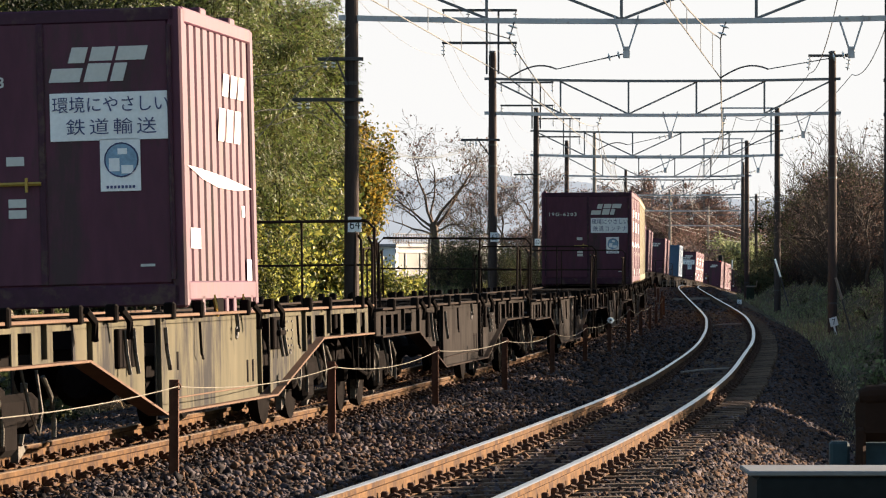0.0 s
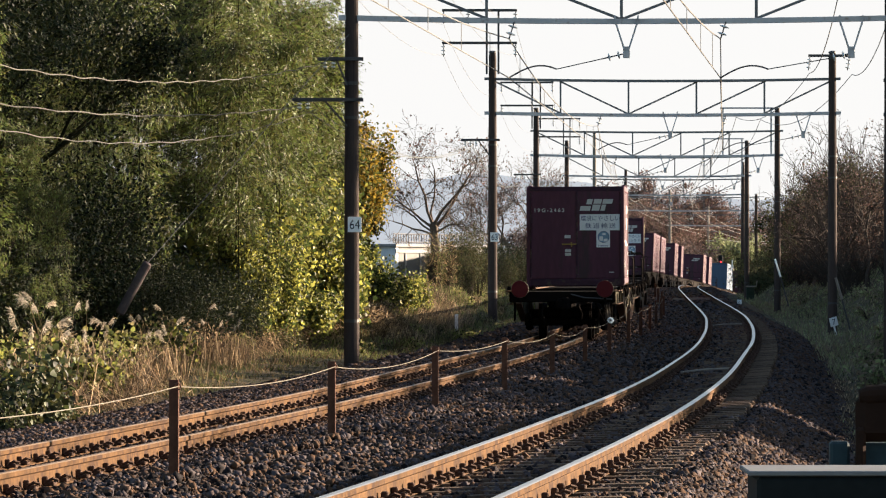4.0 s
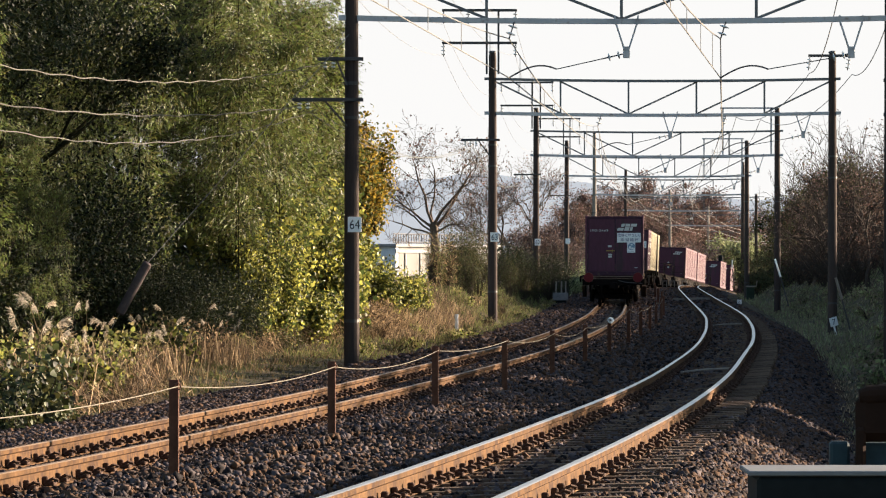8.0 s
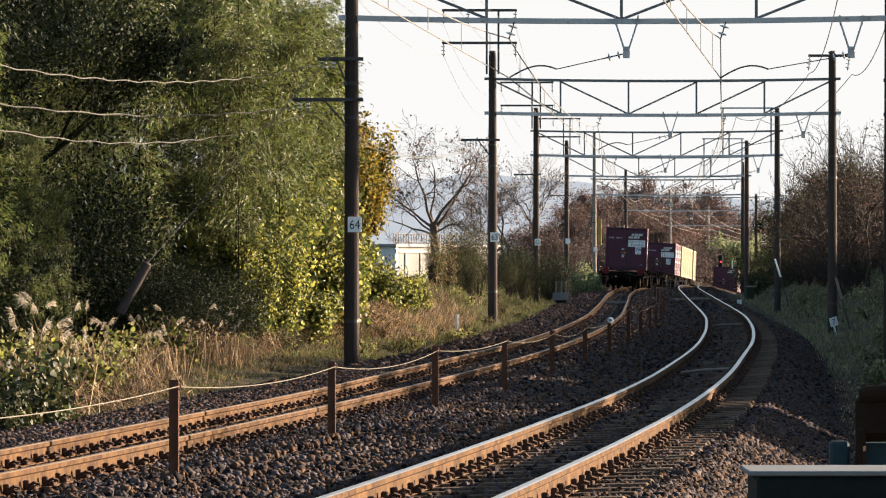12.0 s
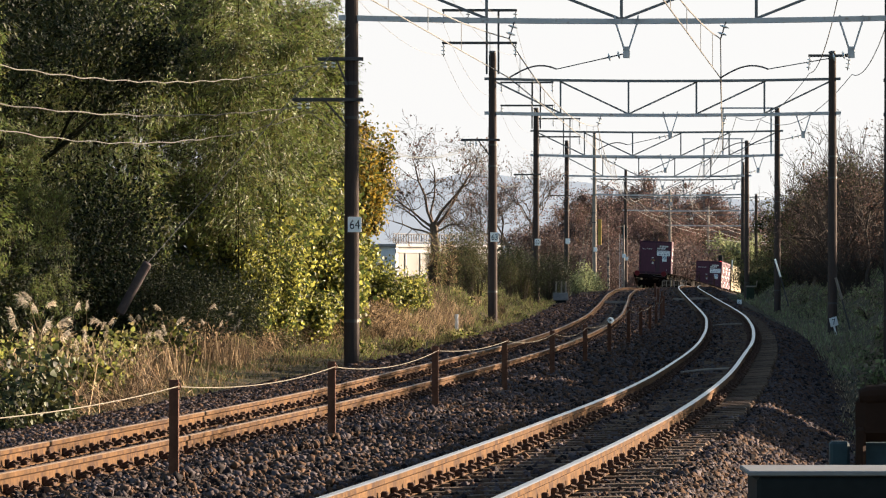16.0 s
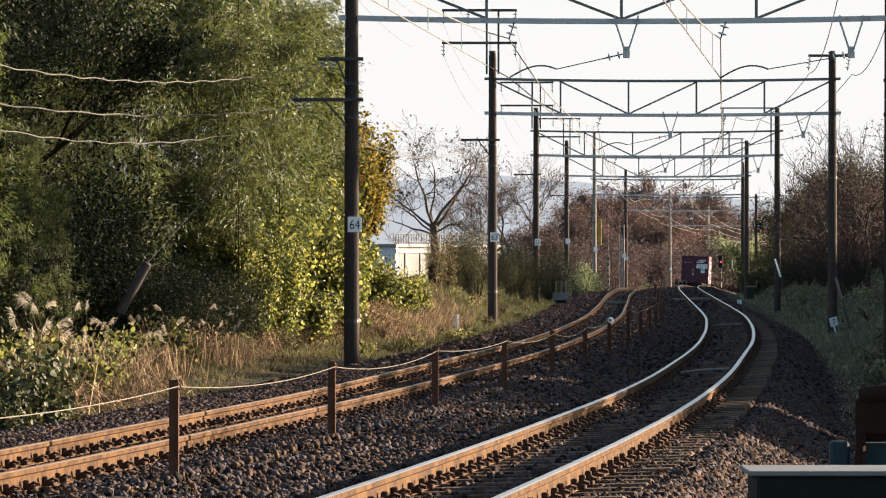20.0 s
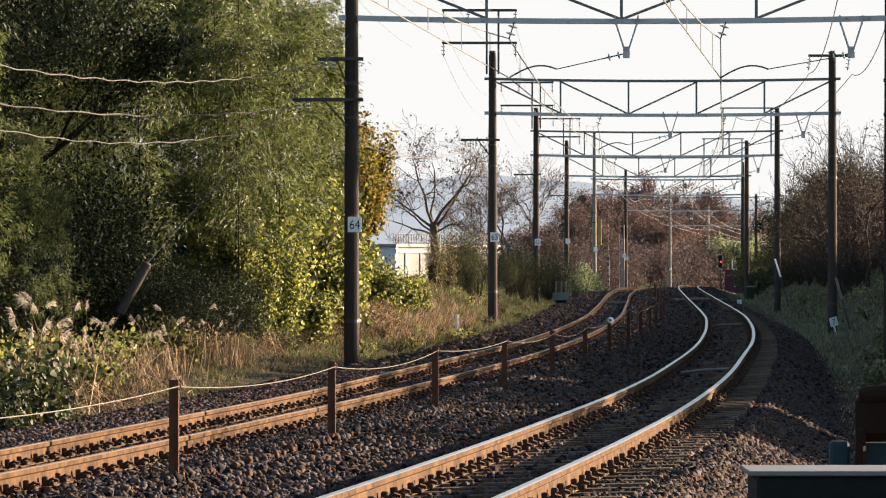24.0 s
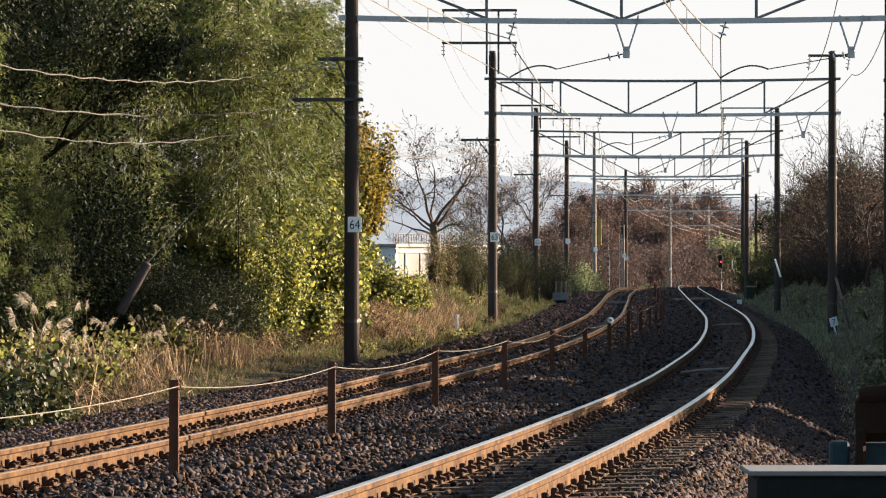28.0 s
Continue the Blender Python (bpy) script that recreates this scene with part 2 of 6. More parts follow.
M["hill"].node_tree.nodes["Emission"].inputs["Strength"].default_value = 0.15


# ---- mesh helpers ----
class Geo:
    """Collects vertices and faces of one mesh."""

    def __init__(self):
        self.v, self.f, self.mi = [], [], []

    def add(self, vs, fs, mi=0):
        k = len(self.v)
        self.v += [tuple(p) for p in vs]
        self.f += [tuple(k + i for i in f) for f in fs]
        self.mi += [mi] * len(fs)
        return self

    def box(self, c, s, bevel=0.0, rot=None, mi=0):
        """A box of centre c and size s; with bevel its edges are chamfered."""
        hx, hy, hz = (a / 2 for a in s)
        R = rot or Matrix.Identity(3)
        c = Vector(c)
        if not bevel:
            vs = [c + R @ Vector((x * hx, y * hy, z * hz)) for x in (-1, 1) for y in (-1, 1) for z in (-1, 1)]
            return self.add(vs, [(0, 1, 3, 2), (4, 6, 7, 5), (0, 4, 5, 1), (2, 3, 7, 6), (0, 2, 6, 4), (1, 5, 7, 3)], mi)
        b = bevel
        vs, ix = [], {}
        for x in (-1, 1):
            for y in (-1, 1):
                for z in (-1, 1):
                    for a in range(3):
                        d = [hx - b, hy - b, hz - b]
                        d[a] = (hx, hy, hz)[a]
                        ix[x, y, z, a] = len(vs)
                        vs.append(c + R @ Vector((x * d[0], y * d[1], z * d[2])))
        fs = []
        for a in range(3):
            o = [i for i in range(3) if i != a]
            for s1 in (-1, 1):
                q = []
                for u, w in ((-1, -1), (1, -1), (1, 1), (-1, 1)):
                    k = [0, 0, 0]
                    k[a], k[o[0]], k[o[1]] = s1, u, w
                    q.append(ix[(*k, a)])
                fs.append(q if (s1 > 0) == (a != 1) else q[::-1])
        for a in range(3):
            o = [i for i in range(3) if i != a]
            for u in (-1, 1):
                for w in (-1, 1):
                    q = []
                    for e, ax in ((-1, 0), (1, 0), (1, 1), (-1, 1)):
                        k = [0, 0, 0]
                        k[a], k[o[0]], k[o[1]] = e, u, w
                        q.append(ix[(*k, o[ax])])
                    fs.append(q)
        for x in (-1, 1):
            for y in (-1, 1):
                for z in (-1, 1):
                    fs.append([ix[x, y, z, 0], ix[x, y, z, 1], ix[x, y, z, 2]])
        return self.add(vs, fs, mi)

    def tube(self, pts, r, n=6, cap=True, mi=0):
        """A tube through pts; r is one radius or one for each point."""
        pts = [Vector(p) for p in pts]
        rs = r if isinstance(r, (list, tuple)) else [r] * len(pts)
        k = len(self.v)
        for i, p in enumerate(pts):
            d = (pts[min(i + 1, len(pts) - 1)] - pts[max(i - 1, 0)]).normalized()
            up = Vector((0, 0, 1)) if abs(d.z) < 0.9 else Vector((1, 0, 0))
            a = d.cross(up).normalized()
            b = d.cross(a)
            for j in range(n):
                w = 2 * math.pi * j / n
                self.v.append(tuple(p + (a * math.cos(w) + b * math.sin(w)) * rs[i]))
        for i in range(len(pts) - 1):
            for j in range(n):
                q = k + i * n
                self.f.append((q + j, q + (j + 1) % n, q + n + (j + 1) % n, q + n + j))
                self.mi.append(mi)
        if cap:
            self.f += [tuple(k + j for j in range(n))[::-1], tuple(k + (len(pts) - 1) * n + j for j in range(n))]
            self.mi += [mi, mi]
        return self

    def bar(self, a, b, w, h=None, mi=0):
        """A straight rectangular bar from a to b, w wide and h deep."""
        a, b = Vector(a), Vector(b)
        d = b - a
        rot = d.to_track_quat("Y", "Z").to_matrix()
        return self.box((a + b) / 2, (w, d.length, h or w), 0, rot, mi)

    def turned(self, axis0, axis1, rings, n=10, mi=0):
        """Rings of (share of the way from axis0 to axis1, radius)."""
        a, b = Vector(axis0), Vector(axis1)
        return self.tube([a.lerp(b, t) for t, _ in rings], [r for _, r in rings], n, True, mi)

    def mesh(self, name, mats, smooth=False):
        me = bpy.data.meshes.new(name)
        me.from_pydata(self.v, [], self.f)
        for m in (mats if isinstance(mats, (list, tuple)) else [mats]):
            me.materials.append(m)
        if any(self.mi):
            me.polygons.foreach_set("material_index", self.mi)
        if smooth:
            me.shade_smooth()
        bm = bmesh.new()
        bm.from_mesh(me)
        bmesh.ops.recalc_face_normals(bm, faces=bm.faces)
        bm.to_mesh(me)
        bm.free()
        return me


def part(name, geo, mats, parent=None, label="", smooth=False, at=None):
    """Links a geometry (or a finished mesh) as one object, under a parent if there is one."""
    me = geo if isinstance(geo, bpy.types.Mesh) else geo.mesh(name, mats, smooth)
    ob = new(name, me)
    if parent:
        ob.parent = parent
    if at is not None:
        ob.matrix_basis = at if isinstance(at, Matrix) else Matrix.Translation(at)
    if label:
        tagged(ob, label)
    return ob


def empty(name, at=None):
    ob = new(name)
    if at is not None:
        ob.matrix_basis = at if isinstance(at, Matrix) else Matrix.Translation(at)
    return ob


def words(name, text, size, mat, parent, at, width=0.0, space=1.0, bold=0.0):
    """Flat lettering in the built-in font, as a mesh; width squeezes it to a length."""
    cu = bpy.data.curves.new(name, "FONT")
    cu.offset = bold
    cu.body, cu.size, cu.align_x, cu.align_y, cu.extrude, cu.space_character = text, size, "CENTER", "CENTER", 0.001, space
    tmp = bpy.data.objects.new(name, cu)
    scene.collection.objects.link(tmp)
    me = bpy.data.meshes.new_from_object(tmp.evaluated_get(bpy.context.evaluated_depsgraph_get()))
    bpy.data.objects.remove(tmp)
    if width:
        xs = [v.co.x for v in me.vertices]
        k = width / (max(xs) - min(xs))
        for v in me.vertices:
            v.co.x *= k
    me.materials.clear()
    me.materials.append(mat)
    ob = new(name, me)
    ob.parent, ob.matrix_basis = parent, at
    return ob


def raw_mesh(name, v, quads, mat, smooth=False):
    """A mesh from arrays of vertices and of faces of one size."""
    me = bpy.data.meshes.new(name)
    v, quads = np.asarray(v, np.float32), np.asarray(quads, np.int32)
    me.vertices.add(len(v))
    me.vertices.foreach_set("co", v.ravel())
    me.loops.add(quads.size)
    me.loops.foreach_set("vertex_index", quads.ravel())
    me.polygons.add(len(quads))
    me.polygons.foreach_set("loop_start", np.arange(len(quads), dtype=np.int32) * quads.shape[1])
    me.materials.append(mat)
    me.update(calc_edges=True)
    me.validate()
    if smooth:
        me.shade_smooth()
    return me


# ---- the line of the two tracks ----
LEFT = [(18.6, -6.014, -0.145), (27.8, -4.473, -0.14), (36.1, -3.35, -0.142), (45.4, -2.416, -0.163), (53.4, -1.434, -0.163),
        (58.0, -0.977, -0.158), (64.0, -0.403, -0.138), (72.0, 0.366, -0.129), (81.6, 1.193, -0.131), (90.9, 1.956, -0.138),
        (105.0, 2.957, -0.127), (120.6, 4.013, -0.094), (132.0, 4.664, -0.066), (143.8, 5.337, -0.036), (181.6, 7.102, 0.071),
        (217.1, 8.71, 0.226), (255.1, 10.671, 0.348), (283.0, 12.385, 0.373), (303.4, 13.844, 0.29), (330.3, 15.994, 0.09),
        (355.3, 18.294, -0.16), (378.5, 20.794, -0.51), (392.4, 22.494, -0.76), (412.8, 25.194, -1.26), (445.3, 29.894, -2.06),
        (482.4, 36.394, -2.96), (520.0, 43.894, -3.76)]
RIGHT = [(18.6, -1.221, 0.011), (28.6, 0.105, 0.018), (32.7, 0.635, 0.019), (40.0, 1.453, 0.001), (46.4, 2.145, -0.016),
         (54.0, 2.858, -0.036), (61.5, 3.549, -0.052), (69.0, 4.135, -0.062), (76.0, 4.727, -0.071), (87.5, 5.685, -0.053),
         (104.8, 6.911, 0.007), (126.2, 8.217, 0.076), (148.4, 9.309, 0.14), (179.0, 10.744, 0.222), (235.6, 13.374, 0.437),
         (255.1, 14.358, 0.498), (283.0, 16.075, 0.528), (303.4, 17.586, 0.448), (355.3, 21.986, -0.002), (412.8, 28.886, -1.102),
         (482.4, 40.086, -2.802), (520.0, 47.586, -3.602)]
CANT_AT = [30, 42, 50, 58, 66, 76, 90, 105, 145, 180, 215, 255, 300]
CANT_LEFT = [0.033, 0.024, 0.021, 0.02, 0.001, -0.012, -0.004, 0.004, 0.007, 0.004, -0.016, -0.043, -0.043]
CANT_RIGHT = [0.030, 0.029, 0.05, 0.066, 0.081, 0.094, 0.078, 0.063, 0.052, 0.046, 0.025, -0.012, -0.019]
GRID = np.arange(-60.0, 1400.0, 1.0)


def smooth_line(ys, xs, width):
    """Piecewise line through the points, its ends drawn on straight, rounded off over some metres."""
    g = np.interp(GRID, ys, xs)
    lo, hi = GRID < ys[0], GRID > ys[-1]
    g[lo] = xs[0] + (GRID[lo] - ys[0]) * (xs[1] - xs[0]) / (ys[1] - ys[0])
    g[hi] = xs[-1] + (GRID[hi] - ys[-1]) * (xs[-1] - xs[-2]) / (ys[-1] - ys[-2])
    k = np.hanning(width + 2)[1:-1]
    e = np.pad(g, width // 2, mode="reflect", reflect_type="odd")
    return np.convolve(e, k / k.sum(), mode="valid")[:len(GRID)]


XL = smooth_line([p[0] for p in LEFT], [p[1] for p in LEFT], 25)
XR = smooth_line([p[0] for p in RIGHT], [p[1] for p in RIGHT], 25)
ZL = np.maximum(smooth_line([p[0] for p in LEFT], [p[2] for p in LEFT], 41), -9.0)
ZR = np.maximum(smooth_line([p[0] for p in RIGHT], [p[2] for p in RIGHT], 41), -9.0)


def left_x(y): return np.interp(y, GRID, XL)
def right_x(y): return np.interp(y, GRID, XR)
def left_z(y): return np.interp(y, GRID, ZL)
def right_z(y): return np.interp(y, GRID, ZR)


def foot(y):
    """How far right of the right-hand track the bank begins."""
    return np.interp(y, [15, 42, 58, 90, 130, 220, 400], [9.0, 4.2, 2.5, 2.6, 3.3, 3.8, 4.0])


def bank(y):
    """The height of the bank on the right."""
    return np.interp(y, [30, 50, 57, 80, 200, 330, 420], [0.1, 0.2, 2.2, 2.7, 2.8, 2.2, 0.8])


def ground_z(x, y):
    """The height of the earth below ballast, verge and bank."""
    base = left_z(y)
    a, b = left_x(y) - x, x - right_x(y)
    z = base - 0.40 + np.clip((a - 3.2) / 1.6, 0, 1) * 0.10 + np.clip((a - 4.8) / 2.2, 0, 1) * 0.18 + np.clip((a - 7) / 10, 0, 1) * 0.4
    rise = np.clip((a - 2.6) / 2.4, 0, 1)
    z = z + np.interp(y, [97, 112, 135, 180, 215, 245], [0, 0.62, 0.95, 0.85, 0.45, 0]) * rise * rise * (3 - 2 * rise) + np.interp(y, [95, 108, 220, 250], [0, 0.10, 0.10, 0])
    up = np.clip((b - foot(y)) / 4.5, 0, 1)
    z = np.where(b > 0, base - 0.5 + up * up * (3 - 2 * up) * bank(y), z)
    z = z - np.clip((y - 420) / 300, 0, 1) * 4 * np.clip((a - 8) / 20, 0, 1)
    inside = (a < np.interp(y, [95, 108], [2.9, 2.5])) & (b < 2.0)
    return np.where(inside, base - 0.7, z)


def ballast_z(x, y):
    a, b = left_x(y) - x, x - right_x(y)
    zl, zr = left_z(y) - 0.215, right_z(y) - 0.235
    w = np.clip((x - left_x(y)) / np.maximum(right_x(y) - left_x(y), 0.1), 0, 1)
    s = np.clip((w - 0.33) / 0.34, 0, 1)
    z = zl + (zr - zl) * s + 0.11 * np.exp(-((w - 0.43) / 0.15) ** 2)
    z = np.where((a < -0.64) & (b < -2.4), z + 0.05 * np.clip((-a - 0.64) / 0.1, 0, 1), z)
    z = np.where(a > 0.64, zl + 0.05, z)
    z = np.where(a > 1.25, zl + 0.05 - (a - 1.25) * 0.07 - np.maximum(a - 2.9, 0) * 0.5, z)
    z = np.where((b > -0.5) & (b < 0.5), zr + 0.022, z)
    z = np.where(b > 0.64, zr + 0.035, z)
    z = np.where(b > 1.25, zr + 0.035 - (b - 1.25) * 0.45, z)
    return z


def strip(name, ys, offs, fx, fz, mat, kind, label, category):
    """A sheet over rows ys and offsets offs; fx(y, o) gives x, fz(x, y) the height."""
    Y, O = np.meshgrid(np.asarray(ys, float), np.asarray(offs, float), indexing="ij")
    X = fx(Y, O)
    Z = fz(X, Y)
    n, m = Y.shape
    i = np.arange(n * m).reshape(n, m)
    q = np.stack([i[:-1, :-1], i[:-1, 1:], i[1:, 1:], i[1:, :-1]], -1).reshape(-1, 4)
    me = raw_mesh(name, np.stack([X, Y, Z], -1).reshape(-1, 3), q, mat, True)
    return tagged(new(name, me), label, category, "", kind)


rows_y = np.concatenate([np.arange(-60, 20, 4.0), np.arange(20, 140, 1.0), np.arange(140, 460, 4.0), np.array([480, 520, 600, 700, 900, 1400, 2500, 4000])])
offs_x = np.concatenate([-np.geomspace(2500, 14, 16), np.arange(-13, 22, 0.6), np.geomspace(22.5, 2500, 16)])


def rough_ground(x, y):
    """The earth with low bumps."""
    h = ground_z(x, y)
    on_bank = np.clip((x - right_x(y) - foot(y)) / 0.8, 0, 1)
    return h + (0.05 + 0.11 * on_bank) * np.sin(x * 2.1 + np.sin(y * 0.7)) * np.sin(y * 1.3 + x)


ground = strip("ground", rows_y, offs_x, lambda y, o: (left_x(np.minimum(y, 520)) + right_x(np.minimum(y, 520))) / 2 + o, rough_ground, M["ground"], "structure",
               "earth verge with dry autumn grass beside the railway", "ground")


def bumpy_ballast(x, y):
    return ballast_z(x, y) + 0.02 * np.sin(x * 9 + y * 3) * np.sin(y * 7 - x * 2)


def ballast_x(y, o):
    return np.where(o < 0, left_x(y) + (o + 2.2), np.where(o > 1, right_x(y) + (o - 1), left_x(y) + o * (right_x(y) - left_x(y))))


ballast = strip("ballast", np.concatenate([np.arange(14, 130, 0.5), np.arange(130, 460, 2.0)]),
                np.concatenate([np.linspace(-5.6, -2.2, 14), np.linspace(0.03, 1, 30), np.linspace(1.1, 3.9, 11)]), ballast_x, bumpy_ballast, M["ballast"], "structure",
                "bed of brown-grey crushed stone under the rails", "ballast")


# ---- rails, sleepers and fastenings ----
def spot(y, side):
    """A place on a track's middle at rail height, its heading and its lean."""
    fx, fz = (left_x, left_z) if side == "L" else (right_x, right_z)
    x, z = float(fx(y)), float(fz(y))
    d = Vector((float(fx(y + 1) - fx(y - 1)), 2.0, float(fz(y + 1) - fz(y - 1)))).normalized()
    lean = float(np.interp(y, CANT_AT, CANT_LEFT if side == "L" else CANT_RIGHT))
    across = (Vector((d.y, -d.x, lean / 1.067))).normalized()
    return Vector((x, y, z)), d, across


def spot_matrix(y, side):
    p, d, a = spot(y, side)
    m = Matrix((a, d, a.cross(d))).transposed().to_4x4()
    m.translation = p
    return m


RAIL = [(-0.068, -0.176), (-0.068, -0.163), (-0.012, -0.142), (-0.008, -0.055), (-0.034, -0.040), (-0.034, -0.006), (-0.024, 0.0),
        (0.024, 0.0), (0.034, -0.006), (0.034, -0.040), (0.008, -0.055), (0.012, -0.142), (0.068, -0.163), (0.068, -0.176)]


def rail_mesh(side, u):
    g = Geo()
    ys = list(np.arange(14, 120, 1.0)) + list(np.arange(120, 520, 3.0))
    n = len(RAIL)
    for y in ys:
        p, d, a = spot(y, side)
        up = a.cross(d)
        g.v += [tuple(p + a * (u + q[0]) + up * q[1]) for q in RAIL]
    for i in range(len(ys) - 1):
        for j in range(n):
            k = (j + 1) % n
            g.f.append((i * n + j, i * n + k, (i + 1) * n + k, (i + 1) * n + j))
            g.mi.append(1 if j in (5, 6, 7) else 0)
    return g.mesh("rail", [M["rail"], M["railtop"] if side == "R" else M["dullhead"]])


def sleeper_geo():
    return Geo().box((0, 0, -0.245), (2.1, 0.21, 0.13), 0.02)


def fastener_geo():
    g = Geo().box((0.0, 0, -0.14), (0.085, 0.11, 0.035), 0.008)
    g.box((-0.040, 0, -0.116), (0.048, 0.042, 0.066), 0.008)
    g.tube([(-0.02, -0.05, -0.125), (0.03, -0.045, -0.098), (0.062, -0.01, -0.112), (0.058, 0.03, -0.122), (0.02, 0.05, -0.105), (-0.03, 0.045, -0.125)], 0.011, 5)
    return g


SPACING = 0.62
sleeper_me = sleeper_geo().mesh("sleeper", M["sleeper"])
fastener_me = fastener_geo().mesh("fastener", M["clip"])
for side, text in (("L", "railway track with rust-brown rails, lit from the side"), ("R", "railway track with polished rail heads in a long bend")):
    track = tagged(empty("railway_track"), text, "track", "", "structure")
    for u in (-0.567, 0.567):
        part("rail", rail_mesh(side, u), None, track)
    far_s, far_f = Geo(), Geo()
    y = 22.0
    s0, f0 = sleeper_geo(), fastener_geo()
    while y < 330:
        m = spot_matrix(y, side)
        m = m @ pose(random.uniform(-0.02, 0.02), 0, 0, 0, 0, random.uniform(-0.7, 0.7))
        near = y < 110
        if near:
            part("sleeper", sleeper_me, None, track, at=m)
        else:
            far_s.add([m @ Vector(v) for v in s0.v], s0.f)
        if y < 150:
            for u in (-0.567, 0.567):
                for e in (-1, 1):
                    k = m @ pose(u + e * 0.085, 0, 0, 0, 0, 0 if e > 0 else 180)
                    if y < 62:
                        part("fastener", fastener_me, None, track, at=k)
                    else:
                        far_f.add([k @ Vector(v) for v in f0.v], f0.f)
        y += SPACING
    tagged(part("far_sleepers", far_s, M["sleeper"], track), kind="stuff")
    tagged(part("far_fasteners", far_f, M["clip"], track), kind="stuff")


def scatter_stones(name, n, y0, y1, o0, o1, size, seed):
    """Crushed stones lying on the ballast: jittered six-sided lumps."""
    rng = np.random.default_rng(seed)
    y = y0 + (y1 - y0) * rng.random(n) ** 1.25
    o = o0 + (o1 - o0) * rng.random(n)
    x = ballast_x(y, o)
    z = bumpy_ballast(x, y)
    rail_gap = np.minimum.reduce([np.abs(x - f(y) - u) for f in (left_x, right_x) for u in (-0.567, 0.567)])
    keep = (rail_gap > 0.14) & ((np.abs(x - right_x(y)) > 1.12) | (rng.random(n) < 0.42))
    x, y, z = x[keep], y[keep], z[keep]
    n = len(x)
    cube = np.array([(a, b, c) for a in (-1, 1) for b in (-1, 1) for c in (-1, 1)], float)
    r = size * (0.55 + 0.9 * rng.random((n, 1, 1)))
    v = cube[None] * (0.45 + 0.55 * rng.random((n, 8, 3))) * (0.45 + 0.95 * rng.random((n, 1, 3))) * r
    A = np.linalg.qr(rng.normal(size=(n, 3, 3)))[0]
    v = np.einsum("nij,nkj->nki", A, v)
    v += np.stack([x, y, z + size * 0.25], -1)[:, None]
    f = np.array([(0, 1, 3, 2), (4, 6, 7, 5), (0, 4, 5, 1), (2, 3, 7, 6), (0, 2, 6, 4), (1, 5, 7, 3)])
    q = (np.arange(n)[:, None, None] * 8 + f[None]).reshape(-1, 4)
    me = raw_mesh(name, v.reshape(-1, 3), q, M["stone"])
    ob = new(name, me)
    ob.parent = ballast
    return tagged(ob, kind="stuff")


scatter_stones("crushed_stones", 150000, 22, 66, 0.12, 3.85, 0.0245, 1)
scatter_stones("crushed_stones", 80000, 30, 86, -5.3, -2.2, 0.026, 2)
scatter_stones("crushed_stones", 75000, 60, 150, 0.12, 3.7, 0.032, 3)
scatter_stones("crushed_stones", 26000, 80, 260, -5.0, -2.2, 0.05, 4)
scatter_stones("crushed_stones", 26000, 150, 300, 0.05, 2.8, 0.055, 5)


# ---- poles and beams over the line ----
# distance, left pole x, right pole x, height of the beam's lower chord, pole top, panels, number
SPANS = [(82.4, -1.73, 8.49, 6.13, 9.4, 4, "64"), (133.4, 1.52, 11.94, 6.19, 8.1, 5, "63"), (188.7, 4.04, 14.50, 6.39, 8.45, 5, "62"), (240.6, 6.84, 16.8, 6.65, 8.6, 5, ""),
         (296.0, 10.3, 20.4, 6.6, 10.8, 5, ""), (350.0, 14.7, 25.2, 6.3, 9.6, 5, ""), (416.0, 21.7, 32.8, 5.8, 9.2, 5, ""), (497.0, 30.3, 42.5, 4.9, 8.9, 5, "")]


def insulator(g, top, bottom, r=0.075, discs=3, mi=1):
    """A string of porcelain discs on a steel pin."""
    a, b = Vector(top), Vector(bottom)
    g.bar(a, b, 0.025, mi=0)
    for i in range(discs):
        c = a.lerp(b, (i + 0.7) / (discs + 0.4))
        d = (b - a).normalized() * 0.02
        g.turned(c - d, c + d, [(0, r * 0.45), (0.35, r), (0.7, r), (1, r * 0.5)], 8, mi)


def pole(x, y, top, mat, r0=0.15, r1=0.115, label="", plate="", plate_z=2.27):
    base = float(ground_z(np.array(x), np.array(y))) - 0.3
    ob = tagged(empty("catenary_pole", (x, y, base)), label or "dark weathered concrete catenary pole in the verge", "pole", "catenary poles")
    h = top - base
    part("shaft", Geo().turned((0, 0, 0), (0, 0, h), [(0, r0), (0.5, (r0 + r1) / 2), (0.985, r1), (1.0, r1 * 0.8)], 16), mat, ob, smooth=False)
    part("pole_cap", Geo().turned((0, 0, h - 0.02), (0, 0, h + 0.06), [(0, r1 * 1.06), (0.6, r1 * 1.06), (1, r1 * 0.5)], 14), M["darksteel"], ob)
    for z in (1.25, 5.1, 5.75):
        if z < h:
            part("steel_band", Geo().turned((0, 0, z), (0, 0, z + 0.06), [(0, r0 * 0.98), (1, r0 * 0.98)], 16), M["darksteel"], ob)
    if plate:
        pl = part("number_plate", Geo().box((0, -r0 - 0.02, 0), (0.27, 0.012, 0.29), 0.003), M["white"], ob, "white enamel plate with black figures", at=pose(0, 0, plate_z - base, 0, 0, 20))
        words("figures", plate, 0.25, M["ink"], pl, pose(0, -r0 - 0.029, -0.01, 90, 0, 0), 0.20)
    return ob, base


